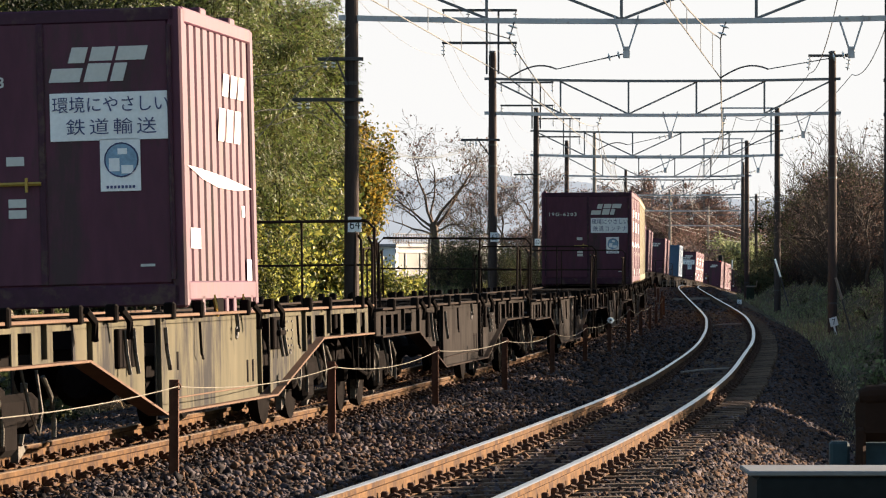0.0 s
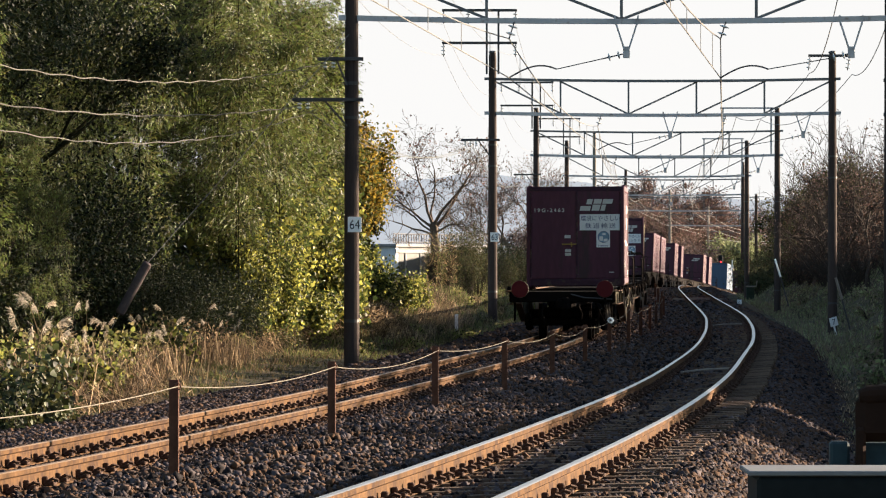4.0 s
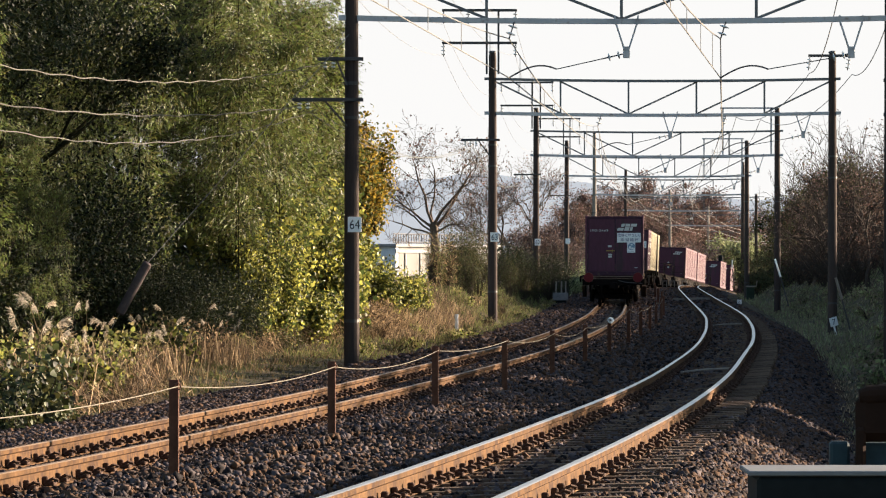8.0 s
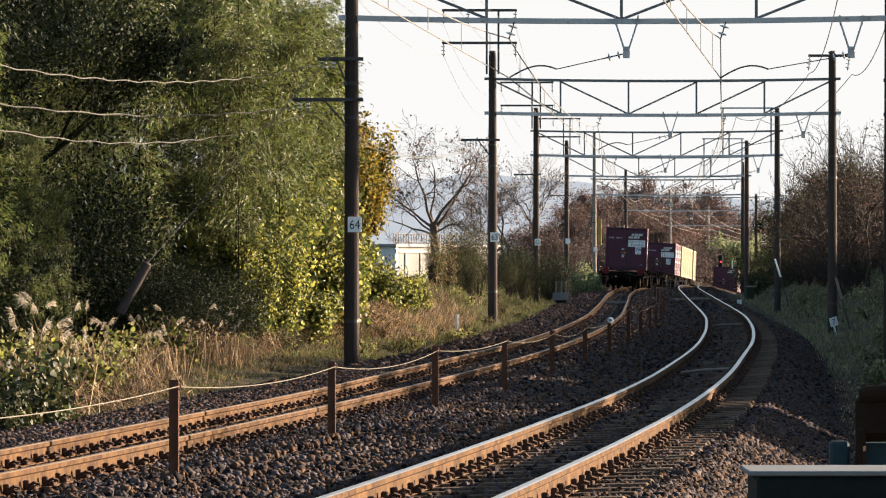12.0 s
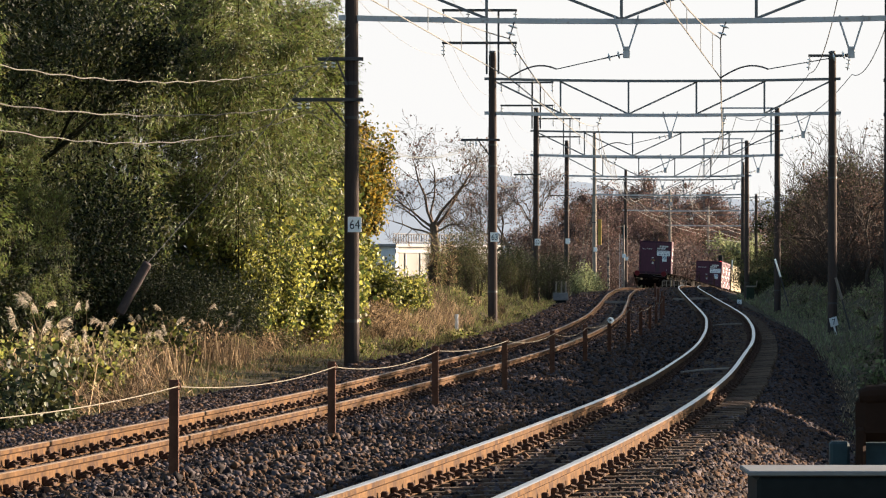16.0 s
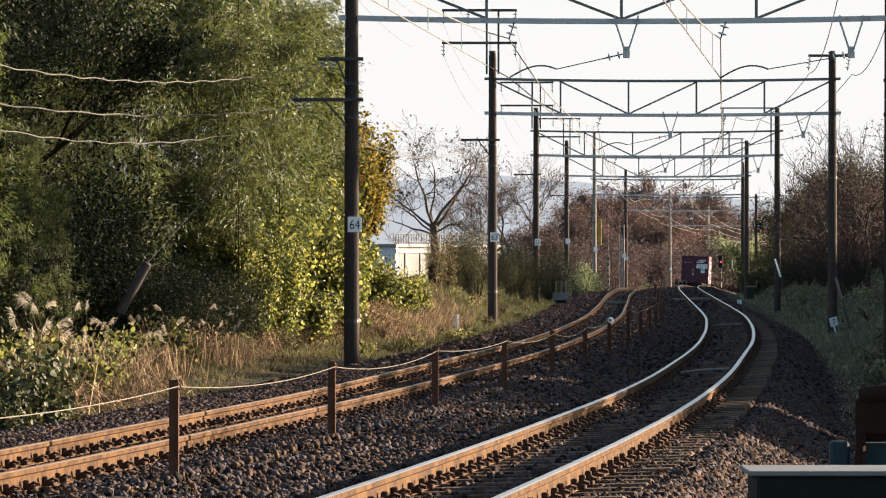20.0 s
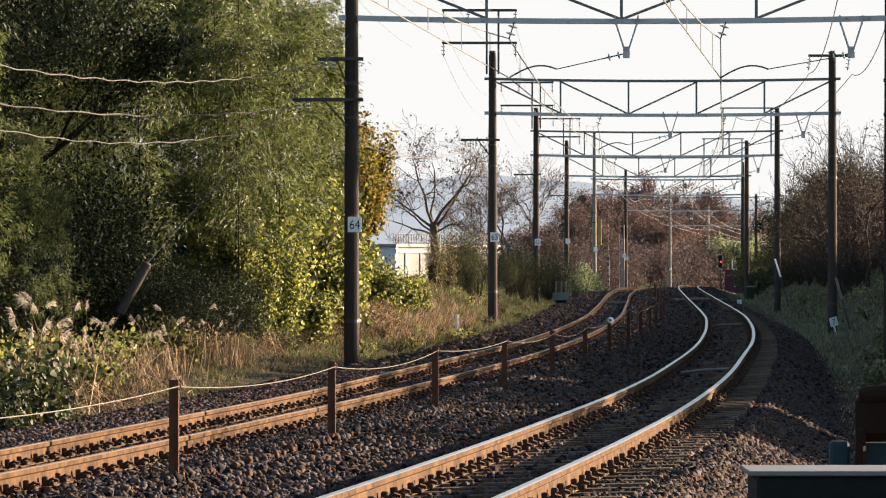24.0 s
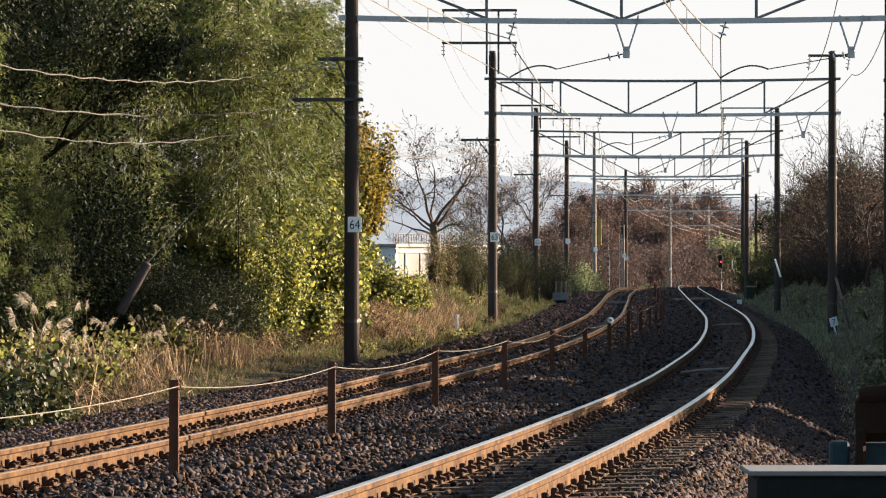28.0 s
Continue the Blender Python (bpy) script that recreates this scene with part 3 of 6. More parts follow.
def beam(y, x0, x1, z, n, label):
    """A lattice beam: two chords, posts and diagonals that rise away from the middle."""
    ob = tagged(empty("catenary_beam", (0, y, 0)), label, "beam", "catenary beams")
    up = z + 1.07
    a, b = x0 - 0.25, x1 + 0.25
    def bow(x):
        """The beam hangs a little towards the middle."""
        t = (x - a) / (b - a)
        return -0.28 * t * (1 - t)

    def chord(h, w, d):
        g, xs = Geo(), np.linspace(a, b, 9)
        for p, q in zip(xs, xs[1:]):
            g.bar((float(p), 0, h + bow(float(p))), (float(q), 0, h + bow(float(q))), w, d)
        return g
    part("lower_chord", chord(z + 0.06, 0.12, 0.10), M["steel"], ob)
    part("upper_chord", chord(up + 0.04, 0.10, 0.08), M["greysteel"], ob)
    w = (x1 - x0) / n
    mid = (x0 + x1) / 2
    for i in range(1, n):
        x = x0 + i * w
        part("upright", Geo().bar((x, 0, z + bow(x) + 0.1), (x, 0, up + bow(x)), 0.055), M["greysteel"], ob)
    for i in range(n):
        xa, xb = x0 + i * w, x0 + (i + 1) * w
        if (xa + xb) / 2 < mid - 0.01:
            xa, xb = xb, xa
        part("diagonal", Geo().bar((xa, 0.03, z + bow(xa) + 0.1), (xb, 0.03, up + bow(xb)), 0.06, 0.05), M["greysteel"], ob)
    return ob


def hanger(ob, x, z):
    """A V of two straps with a drilled plate at its foot."""
    g = Geo()
    for e in (-1, 1):
        g.bar((x + e * 0.22, -0.09, z + 0.1), (x + e * 0.2, -0.09, z - 0.08), 0.075, 0.03)
        g.bar((x + e * 0.2, -0.09, z - 0.05), (x + e * 0.04, -0.09, z - 0.55), 0.07, 0.03)
    g.box((x, -0.09, z - 0.6), (0.13, 0.03, 0.22), 0.006)
    part("v_hanger", g, M["steel"], ob)


def feeder_frame(ob, base, top, z0, reach, lows):
    """Crossarms on twin uprights above a pole, with hanging insulators."""
    g = Geo()
    for e in (-0.18, 0.18):
        g.bar((e, -0.14, z0 - base), (e, -0.14, top - base), 0.06)
    part("twin_upright", g, M["darksteel"], ob)
    for z in lows:
        part("crossarm", Geo().box((-reach / 2 + 0.75, -0.2, z - base), (reach, 0.07, 0.08), 0.008), M["darksteel"], ob)
        for x in (-reach + 0.8, 0.7) if z < max(lows) else (-reach + 0.8, -reach + 1.55, 0.7):
            g = Geo()
            insulator(g, (x, -0.2, z - base - 0.04), (x, -0.2, z - base - 0.42))
            part("insulator", g, [M["darksteel"], M["insulator"]], ob)


PLATE_Z = (2.27, 2.44, 2.67, 3.08, 2.91, 2.46, 1.63, 1.2)
poles = []
for i, (y, xl, xr, z, top, n, num) in enumerate(SPANS):
    pale = i in (4, 6, 7)
    for x, left in ((xl, True), (xr, False)):
        t = top if left or i < 4 else top - 2
        if i >= 6 and not left:
            t = z + 1.4
        ob, base = pole(x, y, t, M["palepole"] if pale and left else M["pole"], label="pale grey concrete catenary pole in the verge" if pale and left else "", plate=num if left else "", plate_z=PLATE_Z[i])
        poles.append((ob, base))
        if left and num == "":
            part("number_plate", Geo().box((0, -0.17, 0), (0.27, 0.012, 0.3), 0.003), M["white"], ob, at=pose(0, 0, PLATE_Z[i] - base, 0, 0, 20))
        if left and 0 < i < 4:
            feeder_frame(ob, base, z + 3.2, z + 1.25 if i == 1 else z + 1.2, 2.3, (z + 2.20, z + 3.2))
        if left and i < 4:
            # low crossarm towards the field, with a brace
            lows = ((5.40, 0.62), (4.63, 1.1)) if i == 0 else ((5.42 if i == 1 else 5.6, 0.95),)
            for zz, reach in lows:
                part("low_crossarm", Geo().box((-reach / 2 + 0.1, -0.17, zz - base), (reach + 0.25, 0.06, 0.07), 0.008), M["darksteel"], ob)
                part("arm_brace", Geo().bar((-reach * 0.45, -0.16, zz - base - 0.03), (-0.08, -0.16, zz - base - 0.5), 0.035), M["darksteel"], ob)
                for k in range(3 if i else 2):
                    g = Geo()
                    insulator(g, (-reach + 0.12 + k * 0.16, -0.17, zz - base - 0.03), (-reach + 0.12 + k * 0.16, -0.17, zz - base - 0.2), 0.045, 2)
                    part("insulator", g, [M["darksteel"], M["insulator"]], ob)
    bm_ob = beam(y, xl, xr, z, n, "grey galvanised lattice beam spanning both tracks")
    if i < 6:
        cl, cr = float(left_x(y)), float(right_x(y))
        for c, far in ((cl, 2.22), (cr, 2.47)):
            hanger(bm_ob, c + far, z)
            g = Geo()
            insulator(g, (c + 0.1, -0.05, z - 0.02), (c, -0.05, z - 0.34), 0.09, 2)
            part("insulator", g, [M["darksteel"], M["insulator"]], bm_ob)
            # steady arm: a bowed tube on the contact wire, tied to the hanger through an insulator
            zc = z - 1.08
            arm = [(c + 0.9 * t, -0.05, zc + 0.23 * math.sin(t * 2.35)) for t in np.linspace(0, 1, 9)]
            part("steady_arm", Geo().tube(arm, 0.017, 6), M["darksteel"], bm_ob)
            part("arm_tie", Geo().tube([arm[-1], (c + far - 0.45, -0.05, z - 0.72)], 0.01, 5), M["wire"], bm_ob)
            g = Geo()
            insulator(g, (c + far - 0.45, -0.05, z - 0.72), (c + far - 0.02, -0.05, z - 0.62), 0.075, 2)
            part("insulator", g, [M["darksteel"], M["insulator"]], bm_ob)
    if i in (2, 3):
        # goalpost frame on the beam above the right-hand track
        x0 = xr - 2.36
        g = Geo()
        for x in (x0, x0 + 2.1):
            g.bar((x, 0.1, z), (x, 0.1, z + 2.1), 0.07)
        g.bar((x0 - 0.1, 0.1, z + 2.1), (x0 + 2.2, 0.1, z + 2.1), 0.07)
        part("wire_frame", g, M["steel"], bm_ob)

# right-hand pole top: short crossarm with two insulators
ob, base = poles[3]
part("crossarm", Geo().box((-0.1, -0.18, 8.0 - base), (1.3, 0.07, 0.08), 0.008), M["darksteel"], ob)
for x in (-0.7, 0.5):
    g = Geo()
    insulator(g, (x, -0.18, 7.96 - base), (x - 0.05, -0.18, 7.55 - base))
    part("insulator", g, [M["darksteel"], M["insulator"]], ob)


def wire(name, pts, r, mat, label, category="wire", n=5):
    return tagged(part(name, Geo().tube(pts, r, n), mat), label, category, "overhead wires")


def sag(a, b, drop, n=14):
    a, b = Vector(a), Vector(b)
    return [a.lerp(b, t) - Vector((0, 0, 4 * drop * t * (1 - t))) for t in np.linspace(0, 1, n)]


ys = [28.0] + [s[0] for s in SPANS]
for fx in (left_x, right_x):
    contact, messenger = [], []
    for i in range(len(ys) - 1):
        za = SPANS[max(i - 1, 0)][3]
        zb = SPANS[i][3]
        a, b = (float(fx(ys[i])) + (0.65 if i == 0 and fx is left_x else 0.0), ys[i]), (float(fx(ys[i + 1])), ys[i + 1])
        contact += sag((*a, za - 1.08), (*b, zb - 1.08), 0.0, 6)[:-1]
        ms = sag((*a, za - 0.34), (*b, zb - 0.34), 0.45, 12)
        messenger += ms[:-1]
        if i < 6:
            g = Geo()
            for t in np.linspace(0.08, 0.92, 9):
                m = Vector((*a, za - 0.34)).lerp(Vector((*b, zb - 0.34)), t) - Vector((0, 0, 1.8 * t * (1 - t)))
                c = Vector((*a, za - 1.08)).lerp(Vector((*b, zb - 1.08)), t)
                if m.z > c.z:
                    g.tube([m, c], 0.006, 4)
            tagged(part("droppers", g, M["wire"]), "thin droppers hanging between messenger and contact wire", "wire", "overhead wires", "stuff")
    wire("contact_wire", contact, 0.011, M["wire"], "copper contact wire above the track")
    wire("messenger_wire", messenger, 0.012, M["wire"], "sagging messenger wire above the track")
# feeders on the pole tops
for off, k in ((-1.5, 3.2), (0.7, 3.2), (-1.5, 2.25), (0.7, 2.25)):
    pts = []
    for i in range(0, 7):
        za = SPANS[i][3] + k - 0.42 + (1.0 if i == 0 else 0)
        zb = SPANS[i + 1][3] + k - 0.42
        pts += sag((SPANS[i][1] + off, SPANS[i][0], za), (SPANS[i + 1][1] + off, SPANS[i + 1][0], zb), 0.9, 12)[:-1]
    wire("feeder_wire", pts, 0.005, M["wire"], "thin feeder wire sagging between pole tops")
# dark feeders on the right: from the pole tops to the frames on the beams
for line, drops in ((((7.77, 82.4, 8.06), (11.24, 133.4, 7.47), (12.72, 188.7, 8.09), (14.9, 240.6, 8.15), (18.0, 296.0, 7.9)), (0.73, 0.63, 0.7, 0.8)),
                    (((8.96, 82.4, 8.1), (12.54, 133.4, 7.43), (13.77, 188.7, 7.99), (15.9, 240.6, 8.15), (19.0, 296.0, 7.9)), (0.9, 0.75, 0.7, 0.8))):
    pts = []
    for a, b, drop in zip(line, line[1:], drops):
        pts += sag(a, b, drop, 14)[:-1]
    wire("feeder_wire", pts, 0.012, M["darksteel"], "dark feeder wire sagging between pole tops")


# wavy bound cables from the field side to the first pole
def bound_cable(a, b, drop, wave):
    pts = sag(a, b, drop, 120)
    return [p + Vector((0.013 * math.sin(i * wave), 0, 0.013 * math.cos(i * wave))) for i, p in enumerate(pts)]


for (ax, ay, az), bx, bz, drop, r in (((-7.0, 50, 4.2), -2.24, 5.33, 0.5, 0.008), ((-11.75, 50, 5.2), -2.72, 4.5, 0.85, 0.010), ((-8.75, 50, 4.3), -2.4, 4.44, 1.0, 0.008)):
    wire("bound_cable", bound_cable((ax, ay, az), (bx, 82.2, bz), drop, 0.9), r, M["cable"], "pale bound cable sagging before the bamboo", "cable")
# service lines on the low arms from pole to pole
for i in range(0, 3):
    y0, y1 = SPANS[i][0], SPANS[i + 1][0]
    for k in range(2):
        z0 = 4.4 if i == 0 else 5.2
        wire("service_line", sag((SPANS[i][1] - 0.8 + 0.2 * k, y0, z0), (SPANS[i + 1][1] - 0.8 + 0.2 * k, y1, 5.25), 0.6), 0.008, M["cable"], "dark service line on the low arms", "cable")

# ---- rope fence between the tracks ----
# distance, place across, height of the top
FENCE = [(23.4, -2.95, 0.60), (32.2, -1.99, 0.575), (41.0, -1.05, 0.529), (49.5, -0.09, 0.528), (58.0, 0.82, 0.504), (67.0, 1.68, 0.474), (76.0, 2.48, 0.452), (85.0, 3.25, 0.475), (95.0, 4.05, 0.62),
         (105, 4.77, 0.51), (114, 5.42, 0.54), (124, 6.07, 0.564), (133.5, 6.7, 0.58), (143, 7.25, 0.6), (160, 8.05, 0.65), (180, 8.9, 0.7), (205, 10.0, 0.75), (225, 10.95, 0.8)]
tops = []
for y, x, top in FENCE:
    z = float(ballast_z(np.array(x), np.array(y)))
    h = top - z + 0.15
    ob = tagged(empty("fence_post", (x, y, z - 0.15)), "rusty brown steel post with a rope eye in the ballast", "post", "rope fence posts")
    part("angle_bar", Geo().box((0, 0, h / 2), (0.075, 0.012, h), 0.003).box((0.033, -0.034, h / 2), (0.010, 0.06, h), 0.003), M["post"], ob)
    part("rope_eye", Geo().tube([(0.03 + 0.025 * math.cos(w), -0.075, h - 0.05 + 0.025 * math.sin(w)) for w in np.linspace(0, 6.28, 9)], 0.006, 5), M["post"], ob)
    tops.append(Vector((x + 0.03, y - 0.08, top - 0.05)))
for i, (a, b) in enumerate(zip(tops[:12], tops[1:13])):
    tagged(part("barrier_rope", Geo().tube(sag(a, b, 0.05 + 0.02 * (i % 3)), 0.004, 5), M["rope"]), "weathered white rope tied between the posts", "rope", "barrier ropes")


# ---- the freight train ----
def logo(parent, at, k=1.0):
    """The operator's mark as plain slanted white shapes."""
    for x0, x1, z0, z1 in ((-0.50, -0.14, -0.20, -0.04), (-0.33, -0.14, 0.02, 0.20), (-0.09, 0.18, -0.20, 0.01), (-0.09, 0.18, 0.04, 0.20), (0.22, 0.37, -0.20, 0.01), (0.22, 0.56, 0.04, 0.20)):
        pts = [(x0, z0), (x1, z0), (x1, z1), (x0, z1)]
        vs = [(x * k + z * k * 0.28, e, z * k) for e in (-0.004, 0.004) for x, z in pts]
        part("mark_block", Geo().add(vs, [(0, 1, 2, 3), (7, 6, 5, 4)] + [(i, (i + 1) % 4, 4 + (i + 1) % 4, 4 + i) for i in range(4)]), M["logo"], parent, at=at)


def container(colour, number="", detail=True, marked=True):
    """A twelve-foot container, 2.45 wide, 3.715 long, 2.5 high; its end faces -y."""
    W, L, H = 2.45, 3.715, 2.56
    mat = M[colour]
    frame_mat = M["trim"] if colour == "purple" else mat
    ob = empty("freight_container")
    part("end_wall", Geo().box((0, -L / 2 + 0.06, H / 2 + 0.06), (W - 0.2, 0.05, H - 0.3), 0.01), mat, ob)
    part("end_wall", Geo().box((0, L / 2 - 0.06, H / 2 + 0.06), (W - 0.2, 0.05, H - 0.3), 0.01), mat, ob)
    part("roof_panel", Geo().box((0, 0, H - 0.05), (W - 0.1, L - 0.1, 0.06), 0.01), mat, ob)
    part("floor_panel", Geo().box((0, 0, 0.17), (W - 0.1, L - 0.1, 0.10), 0.01), frame_mat, ob)
    for e in (-1, 1):
        # corrugated side
        g = Geo()
        n = 10
        w = (L - 0.3) / n
        for i in range(n):
            y0 = -L / 2 + 0.15 + i * w
            prof = [(y0, 0.0), (y0 + w * 0.62, 0.0), (y0 + w * 0.74, -0.035), (y0 + w * 0.90, -0.035), (y0 + w, 0.0)]
            for (a, da), (b, db) in zip(prof, prof[1:]):
                x1, x2 = e * (W / 2 - 0.02 + da), e * (W / 2 - 0.02 + db)
                g.add([(x1, a, 0.24), (x2, b, 0.24), (x2, b, H - 0.1), (x1, a, H - 0.1)], [(0, 1, 2, 3)])
        part("side_panel", g, mat, ob)
        part("top_rail", Geo().box((e * (W / 2 - 0.03), 0, H - 0.06), (0.06, L - 0.2, 0.13), 0.012), mat, ob)
        part("bottom_rail", Geo().box((e * (W / 2 - 0.03), 0, 0.20), (0.06, L - 0.2, 0.16), 0.012), frame_mat if colour != "purple" else mat, ob)
        for y in (-L / 2 + 0.09, L / 2 - 0.09):
            part("corner_post", Geo().box((e * (W / 2 - 0.06), y, H / 2 + 0.03), (0.12, 0.18, H - 0.06), 0.02), mat, ob)
        if detail:
            for y in (-0.75, 0.75):
                part("lifting_lug", Geo().box((e * (W / 2 - 0.05), y, H + 0.015), (0.10, 0.28, 0.07), 0.012), mat, ob)
            for y in (-1.05, 0.15, 0.55, 1.45):
                part("fork_pocket", Geo().box((e * (W / 2 - 0.035), y, 0.08), (0.07, 0.14, 0.16), 0.01), mat, ob)
    part("door_header", Geo().box((0, -L / 2 + 0.05, H - 0.06), (W - 0.1, 0.10, 0.12), 0.015), frame_mat, ob)
    part("door_sill", Geo().box((0, -L / 2 + 0.05, 0.17), (W - 0.1, 0.10, 0.18), 0.015), frame_mat, ob)
    if detail:
        for x0, x1 in ((-1.10, 0.01), (0.05, 1.10)):
            d = part("end_door", Geo().box(((x0 + x1) / 2, -L / 2 + 0.025, H / 2 + 0.08), (x1 - x0, 0.03, H - 0.38), 0.008), mat, ob)
        part("door_seam", Geo().box((0.03, -L / 2 + 0.005, H / 2 + 0.08), (0.06, 0.03, H - 0.38), 0.01), frame_mat, ob)
        for x in (-1.12, 1.12):
            part("door_post", Geo().tube([(x, -L / 2 - 0.012, 0.3), (x, -L / 2 - 0.012, H - 0.15)], 0.022, 6), frame_mat, ob)
        lock = part("lock_bar", Geo().tube([(-0.34, -L / 2 - 0.02, 1.12), (0.02, -L / 2 - 0.02, 1.12)], 0.018, 6), M["brass"], ob, "yellow lock bar")
        part("lock_handle", Geo().tube([(-0.10, -L / 2 - 0.04, 1.05), (-0.10, -L / 2 - 0.04, 1.17)], 0.014, 6), M["brass"], lock)
        for x, z, w, h in ((-0.20, 1.31, 0.15, 0.075), (-0.19, 0.96, 0.15, 0.07), (-0.19, 0.87, 0.15, 0.07)):
            part("data_label", Geo().box((x, -L / 2 + 0.004, z), (w, 0.008, h), 0.001), M["logo"], ob)
        part("stain_patch", Geo().box((0.9, -L / 2 + 0.006, 0.42), (0.12, 0.005, 0.022), 0.001), M["logo"], ob)
        face = -L / 2 + 0.006
        logo(ob, Matrix.Translation((0.50, face, 2.10)), 0.72 if marked else 0.62)
        if marked:
            if number:
                words("fleet_number", number, 0.125, M["logo"], ob, pose(-0.66, face - 0.002, 1.965, 90, 0, 0), 0.74, 1.35, 0.002)
            board = part("slogan_board", Geo().box((0.62, face - 0.004, 1.665), (1.03, 0.012, 0.40), 0.002), M["plate"], ob, "white board with dark blue Japanese lettering")
            words("lettering", "環境にやさしい", 0.145, M["blueink"], board, pose(0.62, face - 0.014, 1.755, 90, 0, 0), 0.98)
            words("lettering", "鉄道輸送" if number != "19G-6203" else "鉄道コンテナ", 0.145, M["blueink"], board, pose(0.62, face - 0.014, 1.57, 90, 0, 0), 0.76 if number != "19G-6203" else 0.9, 1.3)
            low = 0.13 if number == "19G-6203" else 0.0
            mark = part("round_mark", Geo().box((0.69, face - 0.004, 1.26 - low), (0.34, 0.012, 0.44), 0.002), M["plate"], ob, "white plate with a pale blue globe")
            part("globe", Geo().turned((0.70, face - 0.008, 1.30 - low), (0.70, face - 0.016, 1.30 - low), [(0, 0.135), (1, 0.135)], 20), M["sky_mark"], mark)
            for x, z, w, h in ((0.64, 1.26, 0.09, 0.11), (0.75, 1.22, 0.10, 0.07), (0.71, 1.37, 0.08, 0.05)):
                part("globe_patch", Geo().box((x, face - 0.018, z - low), (w, 0.004, h), 0.0015), M["plate"], mark)
            part("globe_frame", Geo().tube([(0.70 + 0.14 * math.cos(w), face - 0.016, 1.30 - low + 0.14 * math.sin(w)) for w in np.linspace(0, 6.283, 21)], 0.006, 4, False), M["blueink"], mark)
            for x in np.linspace(0.58, 0.80, 8):
                part("caption_bar", Geo().box((float(x), face - 0.011, 1.075 - low), (0.02, 0.006, 0.024)), M["blueink"], mark)
        if colour == "purple" and marked:
            # white shapes, a pointed stripe and labels on the lit side
            X = W / 2 - 0.012

            def patch(name, pts, mat):
                part(name, Geo().add([(X - 0.004, y, z) for y, z in pts] + [(X, y, z) for y, z in pts],
                                     [tuple(range(len(pts))), tuple(range(2 * len(pts) - 1, len(pts) - 1, -1))]), mat, ob)
            patch("side_stripe", [(-1.62, 1.25), (-0.9, 1.23), (0.2, 1.19), (1.70, 1.11), (0.9, 1.08), (-0.1, 1.09), (-0.9, 1.15)], M["logo"])
            for y, z in ((0.20, 1.90), (0.62, 1.90), (1.02, 1.90), (-0.06, 1.50), (0.36, 1.50), (0.78, 1.50)):
                h = 0.20 if z > 1.7 else 0.29
                patch("side_mark", [(y, z), (y + 0.30, z), (y + 0.40, z + h), (y + 0.10, z + h)], M["logo"])
            for y, z, w, h in ((-1.30, 0.64, 0.46, 0.17), (1.18, 0.90, 0.16, 0.10), (1.45, 0.36, 0.24, 0.22)):
                patch("side_label", [(y - w / 2, z - h / 2), (y + w / 2, z - h / 2), (y + w / 2, z + h / 2), (y - w / 2, z + h / 2)], M["plate"])
            for y in (-0.55, 0.95):
                part("securing_hook", Geo().tube([(X + 0.01, y, 0.16), (X + 0.03, y, 0.05), (X + 0.03, y + 0.06, -0.02)], 0.016, 5), M["brass"], ob)
                # dark block in place of the shade inside the pocket
                part("pocket_mouth", Geo().box((X, y + 0.3, 0.07), (0.03, 0.34, 0.12), 0.004), M["under"], ob)
            for y in (-1.2, 0.1, 1.3):
                part("foot_patch", Geo().box((X + 0.008, y, 0.19), (0.006, 0.22, 0.06), 0.001), M["brass"], ob, "worn yellow paint patch")
    return ob


def wheelset():
    g = Geo()
    for x in (-0.56, 0.56):
        e = 1 if x > 0 else -1
        g.turned((x - 0.06, 0, 0), (x + 0.06, 0, 0), [(0, 0.28), (0.05, 0.40 if e > 0 else 0.43), (0.5, 0.43), (0.95, 0.43 if e > 0 else 0.40), (1, 0.28)], 20)
    g.turned((-0.75, 0, 0), (0.75, 0, 0), [(0, 0.08), (1, 0.08)], 10)
    g.box((0.63, 0.2, 0.1), (0.01, 0.06, 0.06))
    return g


